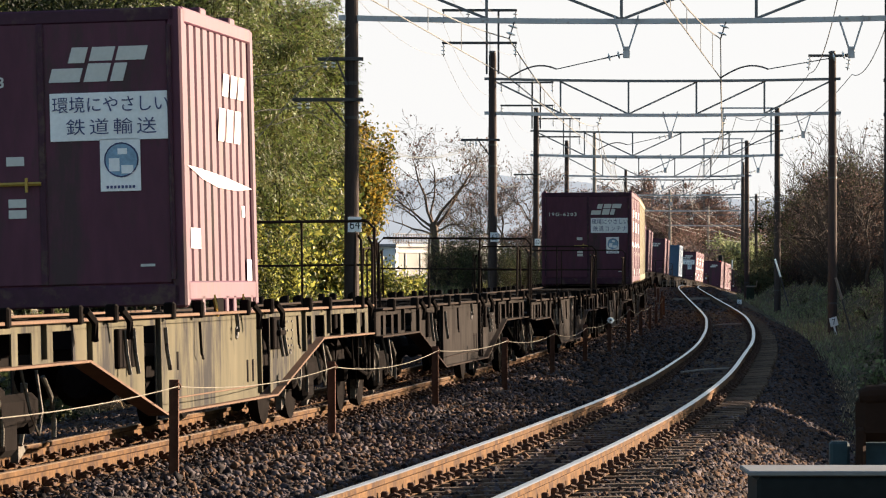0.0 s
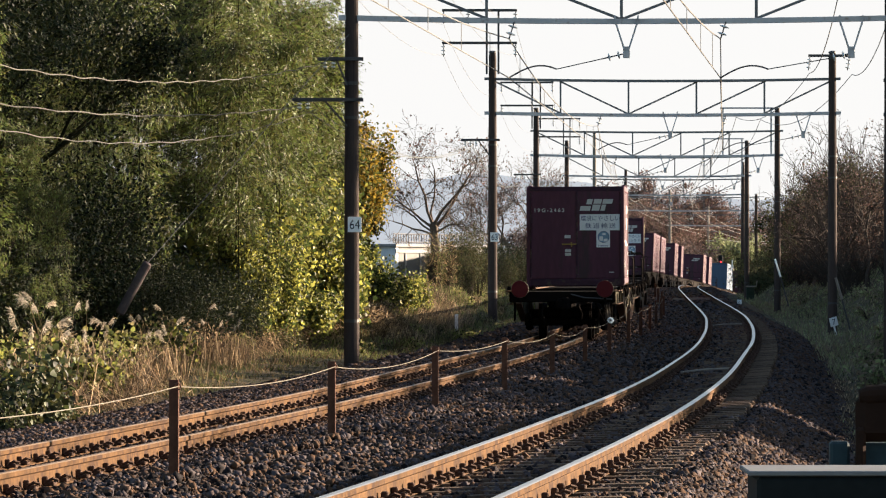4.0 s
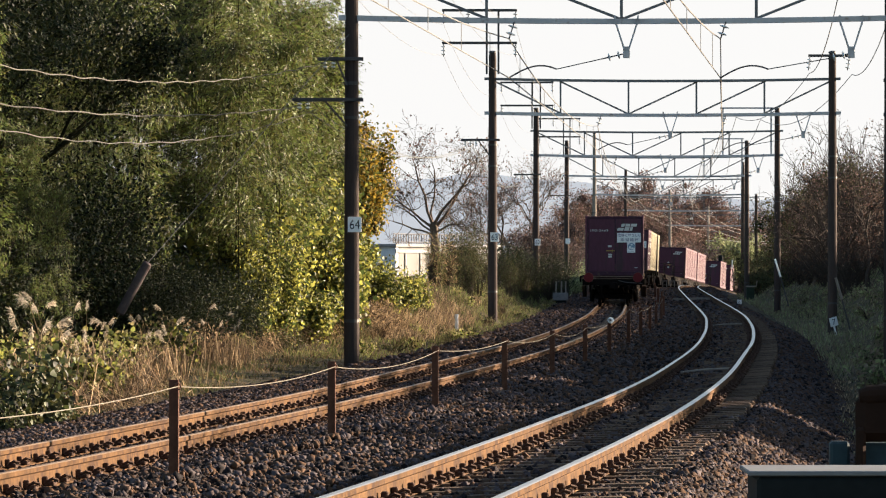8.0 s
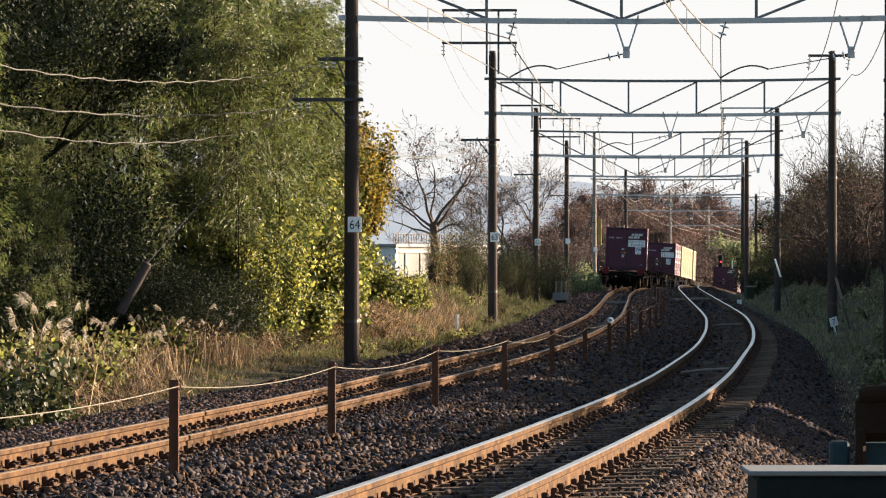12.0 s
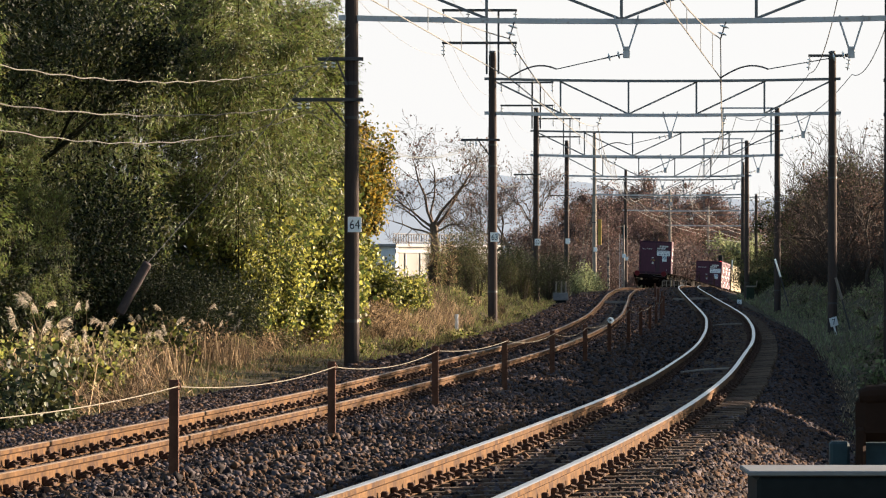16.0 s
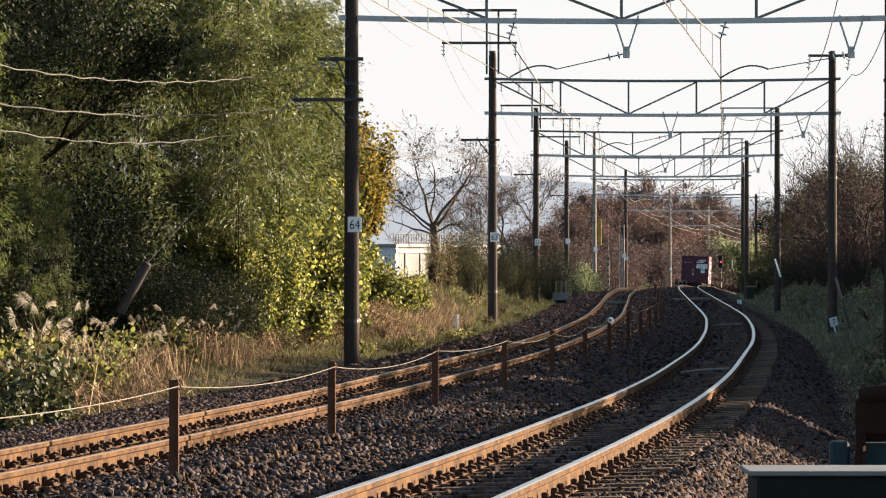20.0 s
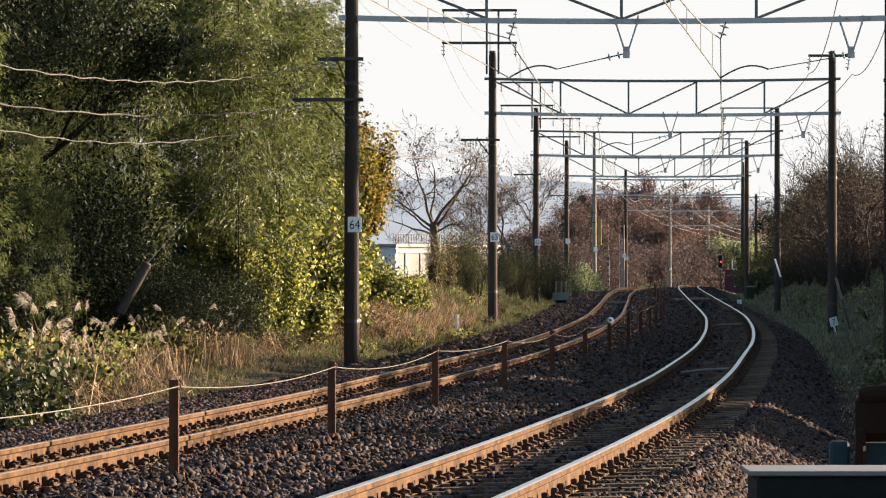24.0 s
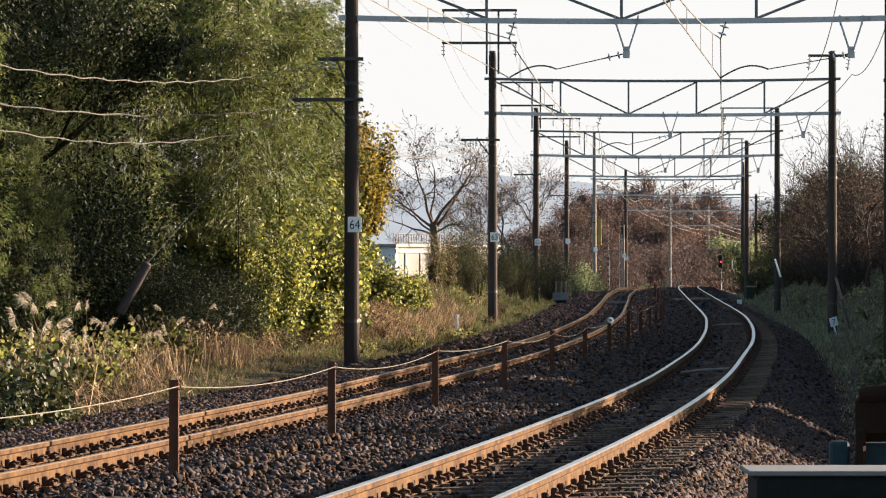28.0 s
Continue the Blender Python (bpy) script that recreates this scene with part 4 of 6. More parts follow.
def wagon(full=True, last=False):
    """A flat container wagon, 20.4 over the couplers; its rails lie at height 0."""
    ob = empty("container_wagon")
    half, deck = 9.65, 1.14
    paint, edge = (M["sill"], M["rustedge"]) if last else (M["grime"], M["grimeedge"])
    for e in (-1, 1):
        x = e * 1.22
        # side sill with a deep belly in the middle
        def low(y):
            return deck - 0.28 - 0.48 * min(1.0, max(0.0, (5.87 - abs(y)) / 3.05))
        # plates of the side girder, with open bays between them
        sill = part("side_sill", Geo().box((x, 0, deck - 0.03), (0.012, 2 * half, 0.06), 0.002), paint, ob, "pale side girder with grimy streaks" if last else "sooty side girder")
        for y0, y1 in ((-9.65, -9.25), (-9.0, -8.75), (-8.2, -8.0), (-7.55, -6.85), (-6.15, -3.4), (-2.9, 2.2), (2.85, 5.2), (5.5, 5.75), (6.4, 6.75), (7.55, 7.75), (8.75, 9.05), (9.4, 9.65)):
            ends = [y0] + [k for k in (-5.87, -2.82, 2.82, 5.87) if y0 < k < y1] + [y1]
            prof = [(y0, deck - 0.05), (y1, deck - 0.05)] + [(k, low(k)) for k in reversed(ends)]
            n = len(prof)
            g = Geo()
            g.add([(x + d, y, z) for d in (-0.006, 0.006) for y, z in prof], [tuple(range(n)), tuple(range(2 * n - 1, n - 1, -1))] + [(i, (i + 1) % n, n + (i + 1) % n, n + i) for i in range(n)])
            part("girder_plate", g, paint, sill)
        part("top_flange", Geo().box((x, 0, deck + 0.012), (0.16, 2 * half, 0.025), 0.004), edge, ob)
        part("bottom_flange", Geo().box((x, 0, deck - 0.77), (0.16, 5.64, 0.02), 0.004), edge, ob)
        for s in (-1, 1):
            part("bottom_flange", Geo().bar((x, s * 2.82, deck - 0.77), (x, s * 5.87, deck - 0.29), 0.16, 0.02), edge, ob)
            part("bottom_flange", Geo().box((x, s * 7.76, deck - 0.29), (0.16, 3.78, 0.02), 0.004), edge, ob)
        if full:
            for y in (-7.2, -5.6, -2.85, 2.15, 4.9, 6.6):
                d = deck - low(y) - 0.03
                part("stiffener", Geo().box((x + e * 0.025, y, deck - d / 2), (0.04, 0.045, d), 0.004), paint, sill)
            for y, z in ((-4.25, 0.22), (3.25, 0.2)):
                part("lock_case", Geo().box((x + e * 0.02, y, deck - z), (0.05, 0.7, 0.3), 0.012), M["under"], ob)
            # Slots and hole are dark flat blocks that stand in for shade inside them.
            for y in (1.55, 1.85):
                part("slot", Geo().box((x + e * 0.008, y, deck - 0.52), (0.008, 0.07, 0.2), 0.003), M["under"], sill)
            part("oval_hole", Geo().box((x + e * 0.008, -1.95, deck - 0.36), (0.008, 0.07, 0.15), 0.003), M["under"], sill)
            part("rib_line", Geo().box((x + e * 0.010, 0.1, deck - 0.66), (0.012, 4.6, 0.012), 0.002), edge, sill)
            # handles, a chain and release rods on the plates
            for y in (-4.45, -4.1, -2.75, 3.1, 3.35):
                part("release_handle", Geo().tube([(x + e * 0.06, y, deck - 0.08), (x + e * 0.07, y, deck - 0.26), (x + e * 0.09, y + 0.02, deck - 0.42)], 0.018, 6), M["pale"], ob)
            part("clamp", Geo().box((x + e * 0.06, 3.22, deck - 0.2), (0.05, 0.34, 0.05), 0.01), M["under"], ob)
            g = Geo()
            for k in range(12):
                w = math.pi * k / 11
                c = Vector((x + e * 0.06, 3.75 - 0.13 * math.cos(w), deck - 0.1 - 0.3 * math.sin(w)))
                g.box(c, (0.012, 0.03, 0.022), 0.004)
            part("chain", g, M["darksteel"], ob)
            part("pad_eye", Geo().tube([(x + e * 0.05, 0.75 + 0.05 * math.cos(w), deck - 0.17 + 0.05 * math.sin(w)) for w in np.linspace(0, 6.283, 9)], 0.01, 5, False), M["darksteel"], ob)
            part("pad_pin", Geo().tube([(x + e * 0.05, 0.78, deck - 0.01), (x + e * 0.06, 0.8, deck - 0.16)], 0.02, 6), M["pale"], ob)
            for j in range(5):
                for dy in (-1.2, 1.2):
                    y = (j - 2) * 3.73 + dy
                    lock = part("container_lock", Geo().box((x + e * 0.06, y, deck + 0.05), (0.09, 0.10, 0.14), 0.015), M["under"], ob)
                    if (j + (dy > 0)) % 2 == 0:
                        continue
                    part("lock_lever", Geo().tube([(x + e * 0.12, y + 0.05, deck + 0.08), (x + e * 0.15, y + 0.2, deck - 0.0), (x + e * 0.14, y + 0.26, deck - 0.14)], 0.03, 6), M["under"], lock)
            for y in (-1.1, 4.3):
                part("hand_lever", Geo().tube([(x + e * 0.05, y, deck - 0.05), (x + e * 0.06, y, deck - 0.32), (x + e * 0.06, y + 0.08, deck - 0.36)], 0.012, 5), M["under"], ob)
    part("centre_beam", Geo().box((0, 0, deck - 0.2), (0.4, 2 * half, 0.36), 0.01), M["under"], ob)
    for j in range(11):
        y = -half + 0.35 + j * (2 * half - 0.7) / 10
        part("cross_bearer", Geo().box((0, y, deck - 0.11), (2.4, 0.16, 0.2), 0.01), M["under"], ob)
    for y in (-8.2, 8.2):
        part("deck_plate", Geo().box((0, y, deck - 0.005), (2.36, 3.0, 0.012)), M["under"], ob)
    for e in (-1, 1):
        part("end_beam", Geo().box((0, e * half, deck - 0.12), (2.45, 0.12, 0.24), 0.015), M["under"], ob)
        part("coupler", Geo().box((0, e * (half + 0.25), deck - 0.28), (0.26, 0.5, 0.24), 0.05).box((0.08, e * (half + 0.42), deck - 0.28), (0.2, 0.2, 0.32), 0.05), M["under"], ob)
        part("air_hose", Geo().tube([(-0.45, e * (half + 0.05), deck - 0.3), (-0.47, e * (half + 0.2), deck - 0.5), (-0.40, e * (half + 0.28), deck - 0.72)], 0.022, 6), M["under"], ob)
        if full:
            part("brake_beam", Geo().box((0, e * 8.45, 0.42), (1.5, 0.10, 0.16), 0.03).box((0, e * 8.42, 0.66), (1.2, 0.14, 0.22), 0.03), M["under"], ob)
            part("brake_rod", Geo().tube([(0.35, e * 9.3, 0.82), (0.42, e * 8.9, 0.62), (0.36, e * 8.4, 0.45)], 0.025, 6), M["under"], ob)
            part("uncoupling_lever", Geo().tube([(1.15, e * (half + 0.08), deck - 0.18), (0.5, e * (half + 0.10), deck - 0.14), (0.2, e * (half + 0.16), deck - 0.06)], 0.018, 6), M["darksteel"], ob)
            for x in (-1.12, 1.12):
                part("foot_step", Geo().tube([(x, e * (half - 0.15), deck - 0.25), (x, e * (half - 0.15), deck - 0.66), (x, e * (half - 0.5), deck - 0.66), (x, e * (half - 0.5), deck - 0.25)], 0.02, 6), M["under"], ob)
            part("drain_hose", Geo().tube([(0.75, e * 9.2, 0.86), (0.9, e * 8.8, 0.5), (0.95, e * 8.4, 0.42), (0.9, e * 8.0, 0.7)], 0.022, 6), M["under"], ob)
        bogie = part("bogie", Geo().box((0, e * 7.1, 0.58), (1.8, 0.34, 0.26), 0.04), M["under"], ob)
        for x in (-0.88, 0.88):
            part("side_frame", Geo().box((x, e * 7.1, 0.52), (0.12, 2.2, 0.24), 0.05), M["under"], bogie)
            part("spring_nest", Geo().box((x, e * 7.1, 0.36), (0.17, 0.5, 0.3), 0.05), M["under"], bogie)
        for y in (e * 7.1 - 0.875, e * 7.1 + 0.875):
            part("wheelset", wheel_me, None, bogie, at=(0, y, 0.43))
            if full:
                for x in (-0.88, 0.88):
                    part("axle_box", Geo().turned((x - 0.07, y, 0.45), (x + 0.07, y, 0.45), [(0, 0.11), (0.8, 0.11), (1, 0.07)], 10), M["under"], bogie)
                part("brake_shoe", Geo().tube([(0.78, y + 0.45, 0.70), (0.76, y + 0.50, 0.45), (0.74, y + 0.42, 0.25)], 0.028, 6), M["pale"], bogie)
                part("brake_lever", Geo().tube([(0.95, y + 0.3, 0.75), (0.99, y + 0.40, 0.6), (0.98, y + 0.52, 0.42), (0.98, y + 0.50, 0.3)], 0.02, 6), M["pale"], bogie)
                part("brake_hose", Geo().tube([(0.92, y - 0.3, 0.82), (0.98, y - 0.28, 0.5), (1.0, y - 0.1, 0.34), (0.99, y + 0.06, 0.5), (0.95, y + 0.08, 0.8)], 0.013, 5), M["pale"], bogie)
                part("wheel_chock", Geo().add([(0.66, y + 0.46, 0.12), (0.66, y + 0.72, 0.2), (0.66, y + 0.5, 0.34), (0.72, y + 0.46, 0.12), (0.72, y + 0.72, 0.2), (0.72, y + 0.5, 0.34)], [(0, 1, 2), (5, 4, 3), (0, 3, 4, 1), (1, 4, 5, 2), (2, 5, 3, 0)]), M["pale"], bogie)
        for x in (-1.18, 1.18):
            if not (last and e < 0):
                part("grab_hoop", Geo().tube([(x, e * (half - 0.05), deck - 0.5), (x, e * (half - 0.05), deck + 0.72), (x - 0.04 * x, e * (half - 0.12), deck + 0.80), (x, e * (half - 0.45), deck + 0.78), (x, e * (half - 0.75), deck)], 0.016, 6), M["grimeedge"], ob)
    if not last:
        # guard rail over the rear end of the deck
        y = -half + 0.1
        rail_pts = [(-1.2, y, deck), (-1.2, y, deck + 0.9), (-1.12, y, deck + 0.98), (1.12, y, deck + 0.98), (1.2, y, deck + 0.9), (1.2, y, deck)]
        part("guard_rail", Geo().tube(rail_pts, 0.019, 6).tube([(-1.2, y, deck + 0.5), (1.2, y, deck + 0.5)], 0.014, 6).tube([(-0.4, y, deck), (-0.4, y, deck + 0.98)], 0.014, 6).tube([(0.4, y, deck), (0.4, y, deck + 0.98)], 0.014, 6), M["grimeedge"], ob)
    else:
        for x in (-0.98, 0.98):
            d = part("tail_disc", Geo().turned((x, -half - 0.14, deck + 0.06), (x, -half - 0.11, deck + 0.06), [(0, 0.18), (0.2, 0.195), (1, 0.195)], 28), M["disc"], ob, "round red tail reflector")
            part("disc_rim", Geo().tube([(x + 0.197 * math.cos(w), -half - 0.125, deck + 0.06 + 0.197 * math.sin(w)) for w in np.linspace(0, 6.283, 29)], 0.007, 5, False), M["pale"], d)
            part("disc_bracket", Geo().box((x, -half - 0.08, deck - 0.1), (0.06, 0.06, 0.3), 0.01), M["under"], d)
    if full:
        part("brake_cylinder", Geo().turned((0.5, -2.5, 0.62), (0.5, -1.6, 0.62), [(0, 0.12), (0.1, 0.2), (0.9, 0.2), (1, 0.12)], 12), M["under"], ob)
        part("air_tank", Geo().turned((-0.5, 0.5, 0.62), (-0.5, 1.8, 0.62), [(0, 0.12), (0.08, 0.2), (0.92, 0.2), (1, 0.12)], 12), M["under"], ob)
    return ob


wheel_me = wheelset().mesh("wheelset", M["under"])
PITCH, SLOT = 20.4, 3.73
# loads: wagon, slots and colours counted from the tail
LOADS = {0: {2: "purple"}, 4: {2: "purple", 3: "purple", 4: "purple"}, 5: {i: "yellow" for i in range(5)}, 6: {0: "yellow"}, 9: {i: "purple" for i in range(5)}, 10: {i: "purple" for i in range(3)},
         11: {3: "purple", 4: "purple"}, 12: {1: "purple"}, 14: {0: "purple", 2: "purple"}, 15: {3: "blue", 4: "blue"}, 17: {0: "purple", 1: "purple", 2: "purple"}, 18: {4: "purple"}, 19: {0: "purple", 1: "purple"},
         20: {2: "purple", 4: "purple"}}
MOVERS = []
last = tagged(wagon(True, True), "weathered flat container wagon with red tail discs", "wagon", "wagons of the train")
mid = tagged(wagon(True, False), "weathered empty flat container wagon with guard rail", "wagon", "wagons of the train")
far = tagged(wagon(False, False), "weathered flat container wagon", "wagon", "wagons of the train")
for k in range(21):
    ob = last if k == 0 else mid if k == 1 else far if k == 6 else copy_thing(mid if k < 6 else far, Matrix())
    if k in LOADS and k:
        tagged(ob, "weathered flat container wagon carrying containers")
    MOVERS.append((ob, 1.85 + PITCH * k, (-0.45, -1.1, -0.8)[k] if k < 3 else -0.45, 0.0))
first = {}
for k, slots in LOADS.items():
    for j, colour in slots.items():
        number = "19G-2463" if k == 0 else "19G-6203" if (k, j) == (4, 2) else ""
        boards = k < 9 or k == 17
        key = (colour, number, boards)
        if key in first:
            ob = copy_thing(first[key], Matrix())
        else:
            ob = first[key] = container(colour, number, k < 10 or colour == "purple", boards)
            text = {"purple": "red-purple steel freight container with white markings", "yellow": "ochre yellow steel freight container", "blue": "blue steel freight container"}[colour]
            tagged(ob, text, "container", "containers on the train")
        MOVERS.append((ob, 1.85 + PITCH * k, (j - 2) * SLOT, 1.15))

# how far the tail's load has gone, second by second
TAIL = [(0, 36.2), (0.5, 45.4), (1, 54.55), (1.5, 63.4), (2, 72.1), (2.5, 81.2), (3, 90.4), (3.5, 99.6), (6, 144.3), (8, 181.6), (10, 218.6), (12, 256.0), (14.5, 302.4), (16, 329.3),
        (17.5, 355.3), (19, 378.5), (20, 393.0), (21, 406.3), (21.5, 412.8), (23, 432.0), (25, 456.0), (28, 490.0)]
ARC = np.concatenate([[0], np.cumsum(np.sqrt(np.diff(GRID) ** 2 + np.diff(XL) ** 2))])


def along(s):
    return float(np.interp(s, ARC, GRID))


def tail_at(t):
    return float(np.interp(t, [r[0] for r in TAIL], [r[1] for r in TAIL]))


def train_pose(t, ahead, shift, lift):
    s = float(np.interp(tail_at(t), GRID, ARC)) + ahead
    a, b = spot(along(s - 7.1), "L"), spot(along(s + 7.1), "L")
    d = (b[0] - a[0]).normalized()
    across = (a[2] + b[2]).normalized()
    across = (across - d * across.dot(d)).normalized()
    m = Matrix((across, d, across.cross(d))).transposed().to_4x4()
    m.translation = (a[0] + b[0]) / 2 + d * shift + across * float(np.interp(a[0].y, [36, 60, 90, 150, 200, 230, 270, 310, 360, 420], [0.16, 0.15, 0.13, 0.11, 0.03, -0.03, -0.09, 0.0, 0.09, 0.05])) + m.col[2].to_3d() * (lift - float(np.interp(a[0].y, [40, 75, 150], [0.02, 0.09, 0.085])))
    return m


def motions():
    times = sorted({r[0] for r in TAIL} | {0.25, 0.75, 1.25, 4.3, 5.1, 7, 9, 11, 13})
    for ob, ahead, shift, lift in MOVERS:
        walk(ob, [(t, train_pose(t, ahead, shift, lift)) for t in times])
    # the tail wagon's wheels roll on the rails
    steps = np.arange(0, 28.001, 1 / 30)
    wheels = [c for b in last.children if b.name.startswith("bogie") for c in b.children if c.name.startswith("wheelset")]
    for w in wheels:
        at = w.location.copy()
        walk(w, [(float(t), Matrix.Translation(at) @ Matrix.Rotation(-(tail_at(t) - 36.1) / 0.43, 4, "X")) for t in steps])


# ---- plants ----
def leaf_cloud(rng, pos, axis, length, width, fold=0.25):
    """Diamond leaves of two folded faces at pos, along axis; returns vertices and triangles."""
    n = len(pos)
    axis = axis / np.maximum(np.linalg.norm(axis, axis=1, keepdims=True), 1e-6)
    side = np.cross(axis, rng.normal(size=(n, 3)))
    side /= np.maximum(np.linalg.norm(side, axis=1, keepdims=True), 1e-6)
    nor = np.cross(axis, side)
    L = (length * (0.6 + 0.8 * rng.random((n, 1))))
    Wd = (width * (0.7 + 0.6 * rng.random((n, 1))))
    mid = pos + axis * L * 0.42
    v = np.stack([pos, mid + side * Wd / 2 + nor * fold * Wd, pos + axis * L, mid - side * Wd / 2 + nor * fold * Wd], 1).reshape(-1, 3)
    f = (np.arange(n)[:, None, None] * 4 + np.array([[0, 1, 2], [0, 2, 3]])[None]).reshape(-1, 3)
    return v, f


def broad_leaves(rng, pos, axis, length, width):
    """Rounded leaves of six corners that droop along axis and face outwards."""
    n = len(pos)
    axis = axis / np.maximum(np.linalg.norm(axis, axis=1, keepdims=True), 1e-6)
    out = rng.normal(size=(n, 3)) * 0.8 + np.array([0.5, -0.5, 0.6])
    side = np.cross(axis, out)
    side /= np.maximum(np.linalg.norm(side, axis=1, keepdims=True), 1e-6)
    nor = np.cross(side, axis)
    L = length * (0.55 + 0.8 * rng.random((n, 1)))
    Wd = width * (0.55 + 0.8 * rng.random((n, 1)))
    v = np.stack([pos, pos + axis * L * 0.25 + side * Wd * 0.48 + nor * L * 0.06, pos + axis * L * 0.68 + side * Wd * 0.36 + nor * L * 0.04, pos + axis * L - nor * L * 0.12,
                  pos + axis * L * 0.68 - side * Wd * 0.36 + nor * L * 0.04, pos + axis * L * 0.25 - side * Wd * 0.48 + nor * L * 0.06], 1).reshape(-1, 3)
    f = (np.arange(n)[:, None, None] * 6 + np.array([[0, 1, 2], [0, 2, 3], [0, 3, 4], [0, 4, 5]])[None]).reshape(-1, 3)
    return v, f


def bamboo(seed, h):
    rng = np.random.default_rng(seed)
    ob = empty("bamboo")
    lean = rng.normal(size=2) * 0.08
    t = np.linspace(0, 1, 14)
    spine = np.stack([lean[0] * t ** 2.4 * h * 0.35, lean[1] * t ** 2.4 * h * 0.35, t * h - 0.12 * h * t ** 4], 1)
    part("culm", Geo().tube([tuple(p) for p in spine], [0.014 * (1 - 0.8 * a) + 0.003 for a in t], 6), M["culm"], ob)
    nb = 84
    s = 0.2 + 0.8 * rng.random(nb) ** 0.85
    root = np.stack([np.interp(s, t, spine[:, k]) for k in range(3)], 1)
    w = rng.random(nb) * 2 * np.pi
    reach = (0.35 + 0.85 * rng.random(nb)) * (1.15 - 0.55 * s)
    g = Geo()
    P, A = [], []
    for i in range(nb):
        d = np.array([math.cos(w[i]), math.sin(w[i]), 0.55])
        tip = root[i] + d * reach[i] + np.array([0, 0, -0.35 * reach[i] ** 2])
        if i % 4 == 0:
            g.tube([tuple(root[i]), tuple((root[i] + tip) / 2 + np.array([0, 0, 0.06])), tuple(tip)], [0.006, 0.004, 0.002], 3, False)
        k = 78
        a = 0.3 + 0.75 * rng.random((k, 1))
        q = root[i] + (tip - root[i]) * a + rng.normal(size=(k, 3)) * np.array([0.085, 0.085, 0.11])
        P.append(q)
        A.append(rng.normal(size=(k, 3)) * 0.32 + rng.normal(size=3) * 0.35 + d * 0.5 + np.array([0, 0, -0.8]))
    tagged(part("branching", g, M["culm"], ob), kind="stuff")
    v, f = leaf_cloud(rng, np.concatenate(P), np.concatenate(A), 0.130, 0.022)
    tagged(part("leaves", raw_mesh("leaves", v, f, M["bamboo"]), None, ob), kind="stuff")
    return ob


def zg(x, y):
    return float(ground_z(np.array(float(x)), np.array(float(y))))


rnd = random.Random(4)
protos = [bamboo(10 + i, h) for i, h in enumerate((8.5, 9.5, 7.5, 9.0, 8.0))]
k = 0
for row, (off, step, jit) in enumerate(((8.2, 1.15, 0.5), (9.6, 1.2, 0.7), (11.2, 1.4, 0.8), (13.2, 1.7, 1.0), (15.5, 2.4, 1.0))):
    y = 62.0 + row
    while y < 108:
        o = off + rnd.uniform(-jit, jit)
        near = float(np.interp(y, [62, 80, 92, 100, 112], [1.6, 0.6, -1.2, -2.3, -2.0]))
        x = float(left_x(y)) - o - near
        if rnd.random() < float(np.interp(y, [76, 88, 91.5, 95], [0.94, 0.90, 0.6, 0.0])):
            y += step
            continue
        src = protos[k % 5]
        m = pose(x, y, zg(x, y) - 0.05, 0, 0, rnd.uniform(0, 360)) @ Matrix.Scale(rnd.uniform(0.85, 1.15), 4)
        if k < 5:
            ob = src
            ob.matrix_basis = m
        else:
            ob = copy_thing(src, m)
            ob.scale = m.to_scale()
        tagged(ob, "tall feathery green bamboo in the grove", "bamboo", "bamboo grove")
        k += 1
        y += step * rnd.uniform(0.8, 1.2)


for x, y in ((-3.2, 103.5), (-3.3, 106.5), (-3.3, 101.0), (-3.4, 108.0), (-3.5, 105.0), (-3.5, 99.5), (-3.1, 104.6), (-4.2, 102), (-4.4, 99), (-2.9, 102.4)):
    m = pose(x, y, zg(x, y) - 0.05, 0, 0, rnd.uniform(0, 360)) @ Matrix.Scale(0.95, 4)
    ob = copy_thing(protos[k % 5], m)
    ob.scale = m.to_scale()
    k += 1

# young stems before the dark wood
for x, y, s in ((-7.35, 70.5, 0.7), (-6.45, 73.2, 0.46), (-6.9, 72.6, 0.5), (-2.45, 105.5, 0.56), (-2.3, 107.0, 0.5), (-2.6, 104.2, 0.5)):
    m = pose(x, y, zg(x, y) - 0.05, 0, 0, rnd.uniform(0, 360)) @ Matrix.Scale(s, 4)
    ob = copy_thing(protos[k % 5], m)
    ob.scale = m.to_scale()
    k += 1


def bush(seed, size, mat, leaf, width, n, name="bush", twigs=10):
    """A loose shrub: forked twigs and leaves in uneven clumps."""
    rng = np.random.default_rng(seed)
    ob = empty(name)
    g = Geo()
    sx, sy, sz = size
    cl = []
    for i in range(twigs):
        w, u = rng.random() * 6.28, rng.random()
        tip = np.array([math.cos(w) * sx * 0.5 * u ** 0.5, math.sin(w) * sy * 0.5 * u ** 0.5, sz * (0.35 + 0.6 * rng.random())])
        g.tube([(0.1 * math.cos(w), 0.1 * math.sin(w), 0), tuple(tip * np.array([0.5, 0.5, 0.6])), tuple(tip)], [0.02, 0.012, 0.004], 4, False)
        cl.append(tip)
        for _ in range(3):
            cl.append(tip * (0.35 + 0.6 * rng.random()) + rng.normal(size=3) * np.array([sx, sy, sz]) * 0.08)
    tagged(part("branching", g, M["darkbark"], ob), kind="stuff")
    cl = np.array(cl)
    c = cl[rng.integers(len(cl), size=n)] + rng.normal(size=(n, 3)) * np.array([sx, sy, sz]) * 0.10
    c[:, 2] = np.abs(c[:, 2])
    v, f = (broad_leaves if width > 0.6 * leaf else leaf_cloud)(rng, c, rng.normal(size=(n, 3)) + np.array([0, 0, -0.2]), leaf, width)
    tagged(part("leaves", raw_mesh("leaves", v, f, M[mat]), None, ob), kind="stuff")
